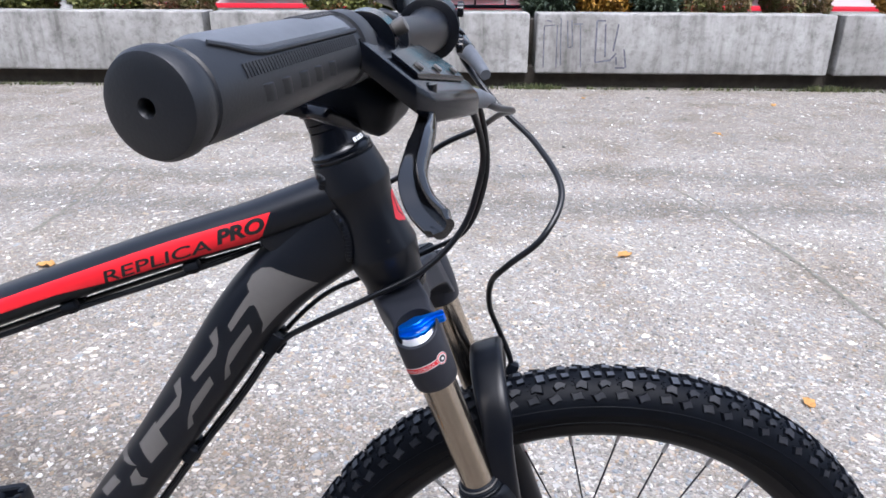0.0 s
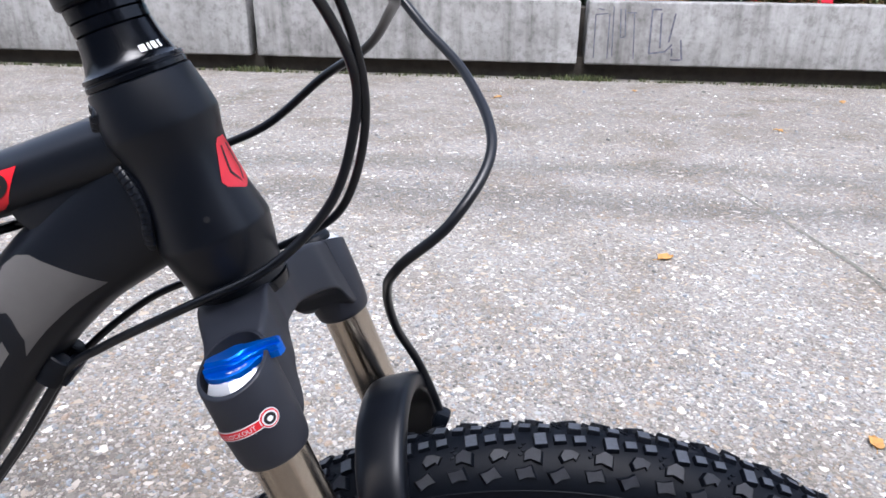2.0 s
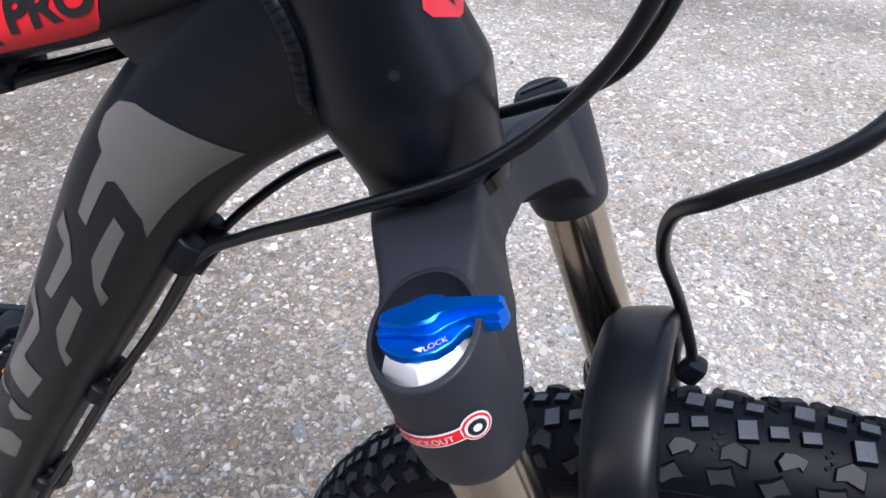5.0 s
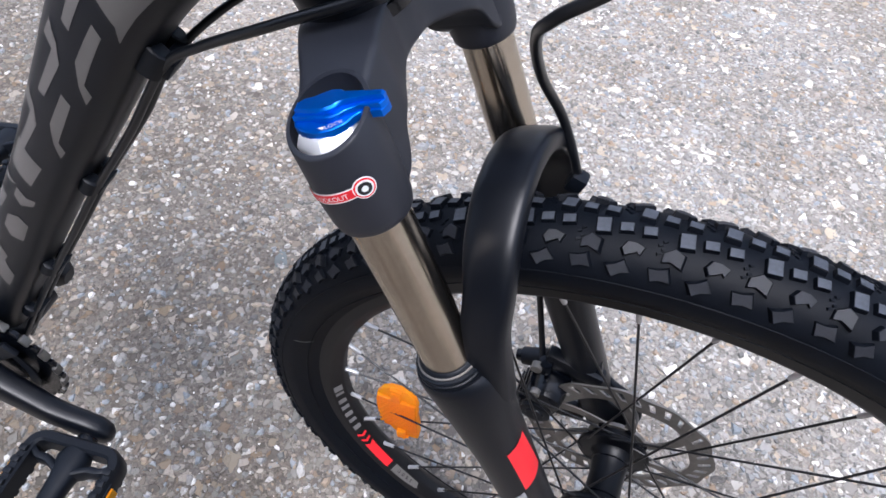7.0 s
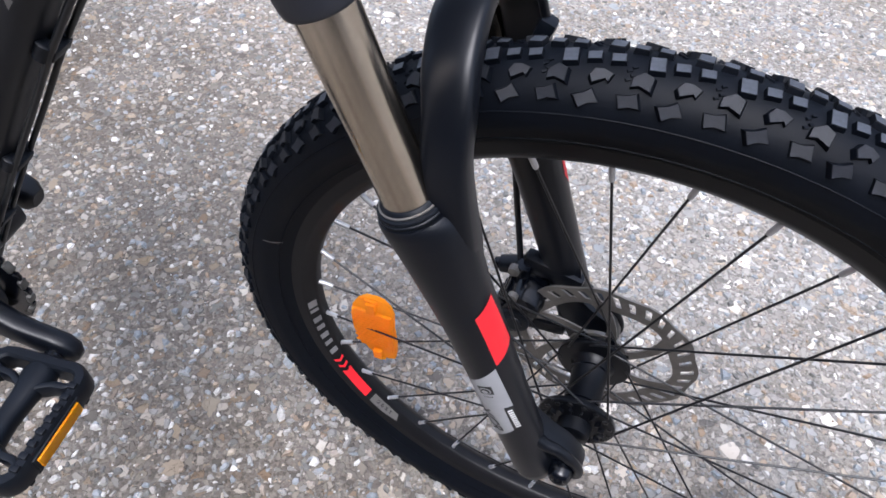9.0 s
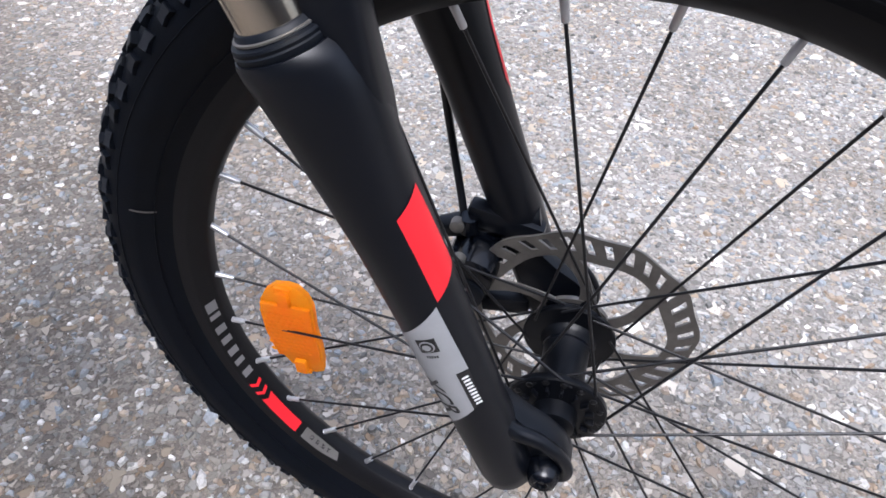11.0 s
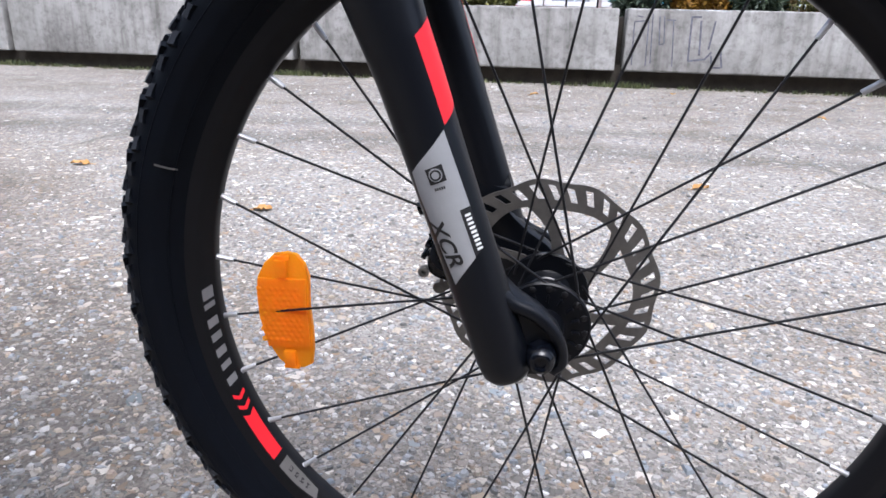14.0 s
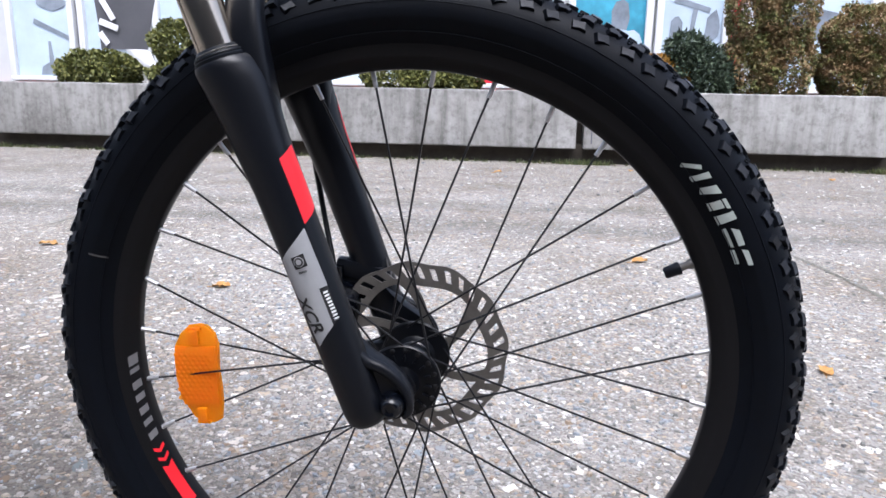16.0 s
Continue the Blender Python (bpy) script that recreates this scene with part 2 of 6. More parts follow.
    b.inputs["Specular IOR Level"].default_value = 0.2
    add = n.new("ShaderNodeMath")
    add.operation = "ADD"
    l.new(heights[1], add.inputs[0])
    l.new(heights[2], add.inputs[1])
    fine = noise_tex(n, l, 500, 4, 0.7, geo)
    b1 = bump(n, l, fine.outputs[0], 0.5, 0.0012, b)
    bump(n, l, add.outputs[0], 0.8, 0.0028, b, b1.outputs[0])
    return m


def stones_mat():
    m, n, l, b = material("asphalt_chippings")
    r = n.new("ShaderNodeNewGeometry")
    tone = ramp(n, l, r.outputs["Random Per Island"], [(0.0, (0.13, 0.128, 0.124)), (0.16, (0.23, 0.225, 0.216)), (0.34, (0.33, 0.32, 0.30)), (0.46, (0.215, 0.245, 0.272)), (0.56, (0.30, 0.325, 0.35)), (0.66, (0.42, 0.37, 0.30)), (0.74, (0.30, 0.225, 0.16)), (0.86, (0.42, 0.41, 0.395)), (0.94, (0.52, 0.51, 0.49)), (1.0, (0.80, 0.79, 0.77))])
    t = noise_tex(n, l, 260, 4, 0.6, r.outputs["Position"])
    mul = n.new("ShaderNodeMix")
    mul.data_type, mul.blend_type = "RGBA", "MULTIPLY"
    mul.inputs[0].default_value = 0.8
    l.new(tone.outputs[0], mul.inputs[6])
    l.new(ramp(n, l, t.outputs[0], [(0.3, (0.54, 0.525, 0.505)), (0.7, (1.04, 1.015, 0.98))]).outputs[0], mul.inputs[7])
    l.new(mul.outputs[2], b.inputs["Base Color"])
    b.inputs["Roughness"].default_value = 0.75
    bump(n, l, t.outputs[0], 0.4, 0.0006, b)
    return m


def concrete():
    m, n, l, b = material("weathered_concrete")
    geo = n.new("ShaderNodeNewGeometry").outputs["Position"]
    t = noise_tex(n, l, 2.2, 6, 0.65, geo)
    # rain streaks run down the face
    mp = n.new("ShaderNodeMapping")
    mp.inputs["Scale"].default_value = (9, 9, 0.9)
    l.new(geo, mp.inputs["Vector"])
    s = noise_tex(n, l, 1.0, 5, 0.6, mp.outputs[0])
    mul = n.new("ShaderNodeMix")
    mul.data_type, mul.blend_type = "RGBA", "MULTIPLY"
    mul.inputs[0].default_value = 1.0
    l.new(ramp(n, l, t.outputs[0], [(0.3, (0.178, 0.173, 0.163)), (0.5, (0.25, 0.245, 0.235)), (0.7, (0.31, 0.305, 0.295))]).outputs[0], mul.inputs[6])
    l.new(ramp(n, l, s.outputs[0], [(0.32, (0.58, 0.575, 0.56)), (0.44, (0.88, 0.88, 0.87)), (0.58, (1.08, 1.08, 1.08))]).outputs[0], mul.inputs[7])
    sp = noise_tex(n, l, 14, 6, 0.75, geo)
    mul4 = n.new("ShaderNodeMix")
    mul4.data_type, mul4.blend_type = "RGBA", "MULTIPLY"
    mul4.inputs[0].default_value = 1.0
    l.new(mul.outputs[2], mul4.inputs[6])
    l.new(ramp(n, l, sp.outputs[0], [(0.34, (0.66, 0.655, 0.64)), (0.5, (1, 1, 1)), (0.68, (1.16, 1.16, 1.15))]).outputs[0], mul4.inputs[7])
    l.new(mul4.outputs[2], b.inputs["Base Color"])
    b.inputs["Roughness"].default_value = 0.88
    f = noise_tex(n, l, 60, 6, 0.7, geo)
    bump(n, l, f.outputs[0], 0.5, 0.006, b)
    return m


def leaves_mat(name, dark, mid, lite, sick=None):
    m, n, l, b = material(name)
    g = n.new("ShaderNodeNewGeometry")
    stops = [(0.0, dark), (0.5, mid), (1.0, lite)]
    r1 = ramp(n, l, g.outputs["Random Per Island"], stops)
    out = r1.outputs[0]
    if sick:
        t = noise_tex(n, l, 9, 5, 0.7, g.outputs["Position"])
        mx = n.new("ShaderNodeMix")
        mx.data_type = "RGBA"
        l.new(ramp(n, l, t.outputs[0], [(0.42, (0, 0, 0)), (0.56, (1, 1, 1))]).outputs[0], mx.inputs[0])
        l.new(out, mx.inputs[6])
        mx.inputs[7].default_value = (*sick, 1)
        out = mx.outputs[2]
    l.new(out, b.inputs["Base Color"])
    b.inputs["Roughness"].default_value = 0.6
    b.inputs["Subsurface Weight"].default_value = 0.0
    return m


M_ASPHALT, M_STONES, M_CONCRETE = asphalt(), stones_mat(), concrete()
M_BOX = leaves_mat("box_hedge_leaves", (0.045, 0.055, 0.012), (0.10, 0.11, 0.022), (0.17, 0.165, 0.04))
M_THUJA = leaves_mat("thuja_leaves", (0.055, 0.070, 0.018), (0.11, 0.125, 0.03), (0.17, 0.17, 0.05), (0.20, 0.125, 0.055))
M_SPRUCE = leaves_mat("spruce_needles", (0.018, 0.032, 0.018), (0.035, 0.055, 0.03), (0.06, 0.085, 0.045))
M_GOLD = leaves_mat("golden_leaves", (0.16, 0.075, 0.008), (0.30, 0.15, 0.012), (0.42, 0.24, 0.03))
M_MOSS = leaves_mat("moss", (0.03, 0.045, 0.012), (0.06, 0.075, 0.02), (0.10, 0.10, 0.04))
M_BARK = plain("bark", (0.10, 0.075, 0.05), 0.9, vary=0.3, scale=20)
M_DRYLEAF = plain("dry_leaf", (0.42, 0.22, 0.06), 0.7, vary=0.3, scale=40)
M_SOIL = plain("dark_soil", (0.045, 0.038, 0.03), 0.95, vary=0.3, scale=8)
M_SEAM = plain("seam_dirt", (0.145, 0.138, 0.115), 0.95, vary=0.4, scale=30)
M_FRAMEW = plain("white_window_frame", (0.68, 0.69, 0.70), 0.4, vary=0.04, scale=5)
M_PALE = plain("pale_blue_poster", (0.46, 0.55, 0.64), 0.4, vary=0.12, scale=1.6)
M_TEAL = plain("teal_poster", (0.06, 0.30, 0.42), 0.4, vary=0.35, scale=3)
M_PGREY = plain("grey_poster_print", (0.20, 0.23, 0.27), 0.45, vary=0.3, scale=4)
M_FACADE = plain("plaster_facade", (0.52, 0.53, 0.53), 0.8, vary=0.06, scale=2)
M_SIGNRED = plain("red_sign", (0.62, 0.02, 0.04), 0.4, vary=0.05, scale=3)
M_FLAG = plain("flag_cloth_white", (0.74, 0.74, 0.76), 0.8, vary=0.05, scale=6)
M_FLAGD = plain("flag_cloth_dark", (0.085, 0.085, 0.095), 0.8, vary=0.08, scale=6)
M_BACK = plain("added_dark_wall", (0.060, 0.066, 0.075), 0.9, vary=0.15, scale=2)
M_CHAIN = plain("oiled_chain_steel", (0.13, 0.127, 0.12), 0.4, metal=0.8, vary=0.2, scale=100)

# ---- building helpers ----
GROUND = -0.004


def ground_at(y):
    """The asphalt falls gently towards the gutter at the foot of the wall."""
    return GROUND + np.interp(y, [3.0, 5.8, 6.4, 7.0], [0.0, -0.085, -0.085, 0.0])



def mesh_of(name, bm, mat, smooth=True):
    bmesh.ops.recalc_face_normals(bm, faces=bm.faces)
    me = bpy.data.meshes.new(name)
    bm.to_mesh(me)
    bm.free()
    if mat is not None:
        me.materials.append(mat)
    if smooth:
        me.polygons.foreach_set("use_smooth", [True] * len(me.polygons))
        me.set_sharp_from_angle(angle=radians(38))
    return me


def part(name, bm, mat, parent=None, label="", m=None):
    """Link a bmesh as one mesh object, under a thing or a part where one is given."""
    if m is not None:
        bmesh.ops.transform(bm, matrix=m, verts=bm.verts)
    ob = new(name, mesh_of(name, bm, mat))
    ob.parent = parent
    return tagged(ob, label)


def add_box(bm, size, m=None, bevel=0.0, seg=2):
    r = bmesh.ops.create_cube(bm, size=1.0, matrix=(m or Matrix()) @ Matrix.Diagonal((*size, 1)))
    if bevel:
        edges = {e for v in r["verts"] for e in v.link_edges}
        bmesh.ops.bevel(bm, geom=list(edges), offset=bevel, segments=seg, profile=0.6, affect="EDGES")
    return bm


def box(size, m=None, bevel=0.0, seg=2):
    return add_box(bmesh.new(), size, m, bevel, seg)


def skin(bm, rings, caps=True, closed=False):
    """Faces between successive rings of vertices."""
    loops = [[bm.verts.new(p) for p in ring] for ring in rings]
    pairs = list(zip(loops, loops[1:])) + ([(loops[-1], loops[0])] if closed else [])
    for a, b in pairs:
        k = len(a)
        for i in range(k):
            bm.faces.new((a[i], a[(i + 1) % k], b[(i + 1) % k], b[i]))
    if caps and not closed:
        bm.faces.new(loops[0][::-1])
        bm.faces.new(loops[-1])
    return bm


def add_lathe(bm, profile, seg=32, m=None, caps=True):
    """profile: (height, radius) along the local z axis."""
    rings = []
    for h, r in profile:
        ring = [Vector((r * math.cos(2 * math.pi * i / seg), r * math.sin(2 * math.pi * i / seg), h)) for i in range(seg)]
        rings.append([m @ p for p in ring] if m else ring)
    return skin(bm, rings, caps)


def lathe(profile, seg=32, m=None, caps=True):
    return add_lathe(bmesh.new(), profile, seg, m, caps)


def spline(points, steps=8):
    """Catmull-Rom through the points."""
    P = [Vector(p) for p in points]
    P = [2 * P[0] - P[1]] + P + [2 * P[-1] - P[-2]]
    out = []
    for i in range(1, len(P) - 2):
        a, b, c, d = P[i - 1:i + 3]
        for k in range(steps):
            t = k / steps
            out.append(0.5 * ((2 * b) + (c - a) * t + (2 * a - 5 * b + 4 * c - d) * t * t + (3 * b - a - 3 * c + d) * t ** 3))
    out.append(P[-2])
    return out


def add_tube(bm, path, radius, seg=12, caps=True):
    """A round tube along a path; radius is a number or a function of 0..1."""
    rings, up = [], None
    n = len(path)
    for i, p in enumerate(path):
        d = (path[min(i + 1, n - 1)] - path[max(i - 1, 0)]).normalized()
        if up is None:
            up = d.orthogonal().normalized()
        up = (up - d * up.dot(d)).normalized()
        side = d.cross(up)
        r = radius(i / (n - 1)) if callable(radius) else radius
        rings.append([p + r * (math.cos(2 * math.pi * k / seg) * up + math.sin(2 * math.pi * k / seg) * side) for k in range(seg)])
    return skin(bm, rings, caps)


def tube(points, radius, seg=12, steps=8):
    path = spline(points, steps) if steps > 1 else [Vector(p) for p in points]
    return add_tube(bmesh.new(), path, radius, seg)


def oval(c, ax, ay, ra, rb, seg=32, power=2.0):
    """A ring of a superellipse with half axes ra along ax and rb along ay."""
    out = []
    for k in range(seg):
        t = 2 * math.pi * k / seg
        cs, sn = math.cos(t), math.sin(t)
        out.append(Vector(c) + Vector(ax) * ra * math.copysign(abs(cs) ** (2 / power), cs) + Vector(ay) * rb * math.copysign(abs(sn) ** (2 / power), sn))
    return out


def plate(outline, thick, m=None, bevel=0.0):
    """A flat outline (x, y) given a thickness along z, with softened edges."""
    bm = bmesh.new()
    vs = [bm.verts.new((x, y, -thick / 2)) for x, y in outline]
    f = bm.faces.new(vs)
    ext = bmesh.ops.extrude_face_region(bm, geom=[f])
    bmesh.ops.translate(bm, verts=[v for v in ext["geom"] if isinstance(v, bmesh.types.BMVert)], vec=(0, 0, thick))
    if bevel:
        bmesh.ops.bevel(bm, geom=[e for e in bm.edges if abs(e.verts[0].co.z - e.verts[1].co.z) < 1e-6], offset=bevel, segments=2, profile=0.6, affect="EDGES")
    if m is not None:
        bmesh.ops.transform(bm, matrix=m, verts=bm.verts)
    return bm


# ---- ground ----
def ground_sheet():
    bm = bmesh.new()
    xs = [-400, -60, -12, -5, -2.5, 0, 2.5, 5, 12, 60, 400]
    ys = [-400, -60, -12, -4, -1.5, 0, 1.5, 3.0, 5.8, 6.4, 7.0, 12, 60, 400]
    g = [[bm.verts.new((x, y, float(ground_at(y)))) for y in ys] for x in xs]
    for i in range(len(xs) - 1):
        for j in range(len(ys) - 1):
            bm.faces.new((g[i][j], g[i + 1][j], g[i + 1][j + 1], g[i][j + 1]))
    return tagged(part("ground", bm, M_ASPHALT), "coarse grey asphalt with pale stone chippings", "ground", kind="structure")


ground_sheet()


def chippings():
    """Loose and half-bedded chippings: low, angular stones standing a millimetre or two out of the asphalt."""
    rng = np.random.default_rng(5)
    N = 38000
    u = rng.random(N)
    x = rng.normal(-0.15, 0.75, N)
    y = np.where(u < 0.72, rng.uniform(-0.35, 1.3, N), 1.3 + 4.4 * rng.random(N) ** 1.4)
    x = np.where(u < 0.72, x, rng.uniform(-0.75, 0.75, N) * (1.0 + y * 0.9) + 0.3)
    size = 0.0020 + 0.0066 * rng.random(N) ** 1.8
    big = rng.random(N) < 0.012
    size = np.where(big, size * 1.7, size) * np.where(y > 1.3, 1.0 + 0.25 * (y - 1.3), 1.0)
    ang = rng.random(N) * 2 * np.pi
    k = 6
    # angular outlines
    th = np.linspace(0, 2 * np.pi, k, endpoint=False)
    rad = size[:, None] * (0.45 + 0.85 * rng.random((N, k)))
    asp = 0.45 + 0.5 * rng.random(N)
    px, py = rad * np.cos(th), rad * np.sin(th) * asp[:, None]
    c, s = np.cos(ang)[:, None], np.sin(ang)[:, None]
    X, Y = x[:, None] + c * px - s * py, y[:, None] + s * px + c * py
    h = size * (0.20 + 0.35 * rng.random(N))
    top = 0.62
    XT, YT = x[:, None] + top * (X - x[:, None]), y[:, None] + top * (Y - y[:, None])
    ZT = ground_at(Y) + h[:, None] * (0.8 + 0.4 * rng.random((N, k)))
    base = np.stack([X, Y, ground_at(Y) - 0.001], -1)
    upper = np.stack([XT, YT, ZT], -1)
    verts = np.concatenate([base, upper], 1).reshape(-1, 3)
    o = (np.arange(N) * 2 * k)[:, None]
    idx = np.arange(k)
    q = np.stack([o + idx, o + (idx + 1) % k, o + k + (idx + 1) % k, o + k + idx], -1).reshape(-1, 4)
    t = np.concatenate([o + k + 0, o + k + 1, o + k + 2, o + k + 3, o + k + 4, o + k + 5], 1)
    me = bpy.data.meshes.new("stone_chippings")
    me.from_pydata(verts.tolist(), [], q.tolist() + t.tolist())
    me.materials.append(M_STONES)
    ob = new("stone_chippings", me)
    return tagged(ob, "pale and blue-grey stone chippings bedded in asphalt", "gravel", kind="stuff")


chippings()


def joint(path, width, name):
    """A dirt-filled seam in the asphalt, uneven in width."""
    bm = bmesh.new()
    pts = spline([(x, y, float(ground_at(y)) + 0.0020) for x, y in path], 24)
    rng = random.Random(len(path))
    rows = []
    for i, p in enumerate(pts):
        d = (pts[min(i + 1, len(pts) - 1)] - pts[max(i - 1, 0)]).normalized()
        n = Vector((-d.y, d.x, 0))
        j = Vector((rng.uniform(-1, 1), rng.uniform(-1, 1), 0)) * 0.004
        rows.append((bm.verts.new(p + j + n * width * rng.uniform(0.25, 0.7)), bm.verts.new(p + j - n * width * rng.uniform(0.25, 0.7))))
    for a, b in zip(rows, rows[1:]):
        bm.faces.new((a[0], b[0], b[1], a[1]))
    ob = part(name, bm, M_SEAM)
    return tagged(ob, "dark dirt-filled seam in grey asphalt", "ground seam", kind="structure")


joint([(0.86, 2.6), (0.93, 2.3), (1.04, 1.76), (1.08, 1.26), (1.12, 0.7)], 0.014, "trim")
joint([(1.8, 5.84), (2.14, 5.12), (2.26, 4.22), (2.39, 3.63), (2.5, 3.0)], 0.018, "trim")
joint([(-2.15, 5.2), (-2.05, 3.85), (-1.91, 2.8), (-1.84, 2.41), (-1.8, 1.9)], 0.02, "trim")


def fallen_leaf(x, y, size, turn):
    """A curled dry leaf with a lobed outline, a raised midrib and a stalk."""
    bm = bmesh.new()
    rng = random.Random(int(1000 * (x + 7 * y)))
    mid, edge_l, edge_r = [], [], []
    n = 9
    for i in range(n):
        t = i / (n - 1)
        w = 0.36 * math.sin(math.pi * min(1, t * 1.05)) ** 0.7 * (1 + 0.25 * math.sin(9 * t + rng.random()))
        z = 0.10 * math.sin(2.6 * t) + 0.02
        mid.append(bm.verts.new((t - 0.5, 0, z * size / size)))
        edge_l.append(bm.verts.new((t - 0.5, w, z + 0.16 * rng.random())))
        edge_r.append(bm.verts.new((t - 0.5, -w, z + 0.16 * rng.random())))
    for i in range(n - 1):
        bm.faces.new((mid[i], mid[i + 1], edge_l[i + 1], edge_l[i]))
        bm.faces.new((edge_r[i], edge_r[i + 1], mid[i + 1], mid[i]))
    ext = bmesh.ops.extrude_face_region(bm, geom=list(bm.faces))
    bmesh.ops.translate(bm, verts=[v for v in ext["geom"] if isinstance(v, bmesh.types.BMVert)], vec=(0, 0, 0.03))
    add_tube(bm, [Vector((-0.5, 0, 0.03)), Vector((-0.65, 0.03, 0.04)), Vector((-0.8, 0.05, 0.03))], 0.02, 5)
    ob = part("fallen_leaf", bm, M_DRYLEAF, m=Matrix.Diagonal((size, size, size, 1)))
    ob.matrix_basis = pose(x, y, float(ground_at(y)), 0, 0, turn)
    return tagged(ob, "curled dry ochre leaf lying on asphalt", "leaf", "fallen leaves")


for x, y, s, a in ((0.45, 1.75, 0.055, 20), (-1.56, 1.58, 0.06, 200), (0.69, 0.855, 0.04, 75), (-0.75, 1.2, 0.05, 10), (-1.0, 3.6, 0.06, 60), (1.5, 3.9, 0.06, 140), (-0.2, 4.9, 0.07, 30), (2.4, 5.2, 0.07, 80), (-2.6, 4.6, 0.07, 20), (0.9, 5.5, 0.06, 260)):
    fallen_leaf(x, y, s, a)

# ---- concrete planter wall ----
WALL_Y = 6.10
GAPS = [-8.8, -5.66, -2.55, 0.49, 3.27, 6.1, 9.2]


def planter_block(x0, x1):
    bm = box((x1 - x0, 0.34, 0.535), pose((x0 + x1) / 2, WALL_Y + 0.17, 0.3225), 0.018, 3)
    rng = random.Random(int(x0 * 10))
    bmesh.ops.subdivide_edges(bm, edges=[e for e in bm.edges if e.calc_length() > 1], cuts=24)
    for v in bm.verts:
        v.co += Vector((rng.uniform(-1, 1), rng.uniform(-1, 1), rng.uniform(-1, 1))) * 0.0025
    return tagged(part("concrete_block", bm, M_CONCRETE), "weathered grey concrete planter block on a low plinth", "concrete block", "planter blocks")


for a, b in zip(GAPS, GAPS[1:]):
    planter_block(a + 0.035, b - 0.035)
tagged(part("plinth", box((18.0, 0.26, 0.190), pose(0.2, WALL_Y + 0.27, 0.0), 0.006), M_SOIL), "dark recessed plinth under the concrete blocks", "plinth", kind="structure")
tagged(part("planting_bed", box((18.0, 1.6, 0.50), pose(0.2, WALL_Y + 0.345 + 0.8, 0.27), 0.02), M_SOIL), "dark soil of the raised planting bed", "soil", kind="structure")


def moss_strip():
    """Weeds and moss along the foot of the wall and in the joints between the blocks."""
    rng = np.random.default_rng(11)
    verts, faces = [], []
    spots = [(rng.uniform(-6, 6), 0.05, 0.035) for _ in range(260)] + [(g + rng.normal(0, 0.10), rng.uniform(0.03, 0.10), 0.05) for g in GAPS for _ in range(60)]
    for cx, spread, hgt in spots:
        for _ in range(5):
            x, y = cx + rng.normal(0, spread), WALL_Y + 0.02 - abs(rng.normal(0, 0.035))
            h, a, w = hgt * rng.uniform(0.4, 1.3), rng.uniform(0, 6.28), 0.008
            dx, dy = w * math.cos(a), w * math.sin(a)
            o = len(verts)
            lx, ly = rng.normal(0, 0.012), rng.normal(0, 0.012)
            z = float(ground_at(y))
            verts += [(x - dx, y - dy, z), (x + dx, y + dy, z), (x + lx, y + ly, z + h)]
            faces.append((o, o + 1, o + 2))
    me = bpy.data.meshes.new("moss")
    me.from_pydata(verts, [], faces)
    me.materials.append(M_MOSS)
    return tagged(new("moss", me), "green moss and weeds along the foot of the wall", "moss", kind="stuff")


moss_strip()


def foliage(name, mat, clumps, leaf, count, parent, seed, needle=False):
    """A crown of many small leaves scattered through uneven clumps, with gaps."""
    rng = np.random.default_rng(seed)
    vol = np.array([c[3] * c[4] * c[5] for c in clumps]) ** 0.67
    pick = rng.choice(len(clumps), count, p=vol / vol.sum())
    C = np.array([c[:3] for c in clumps])[pick]
    Rr = np.array([c[3:6] for c in clumps])[pick]
    d = rng.normal(size=(count, 3))
    d /= np.linalg.norm(d, axis=1)[:, None]
    rad = 0.72 + 0.33 * rng.random(count)[:, None] ** 0.7 + 0.08 * np.sin(7 * d[:, :1] + 5 * d[:, 2:])
    P = C + d * Rr * rad
    a = d + 0.9 * rng.normal(size=(count, 3))
    a /= np.linalg.norm(a, axis=1)[:, None]
    b = np.cross(a, rng.normal(size=(count, 3)))
    b /= np.linalg.norm(b, axis=1)[:, None]
    L = leaf * (0.6 + 0.8 * rng.random(count))[:, None]
    W = L * (0.16 if needle else 0.5)
    v = np.stack([P, P + a * L * 0.5 + b * W, P + a * L, P + a * L * 0.5 - b * W], 1)
    keep = v[:, :, 2].min(1) > 0.5
    v = v[keep]
    n = len(v)
    f = (np.arange(n) * 4)[:, None] + np.arange(4)
    me = bpy.data.meshes.new(name)
    me.from_pydata(v.reshape(-1, 3).tolist(), [], f.tolist())
    me.materials.append(mat)
    ob = new(name, me)
    ob.parent = parent
    return ob


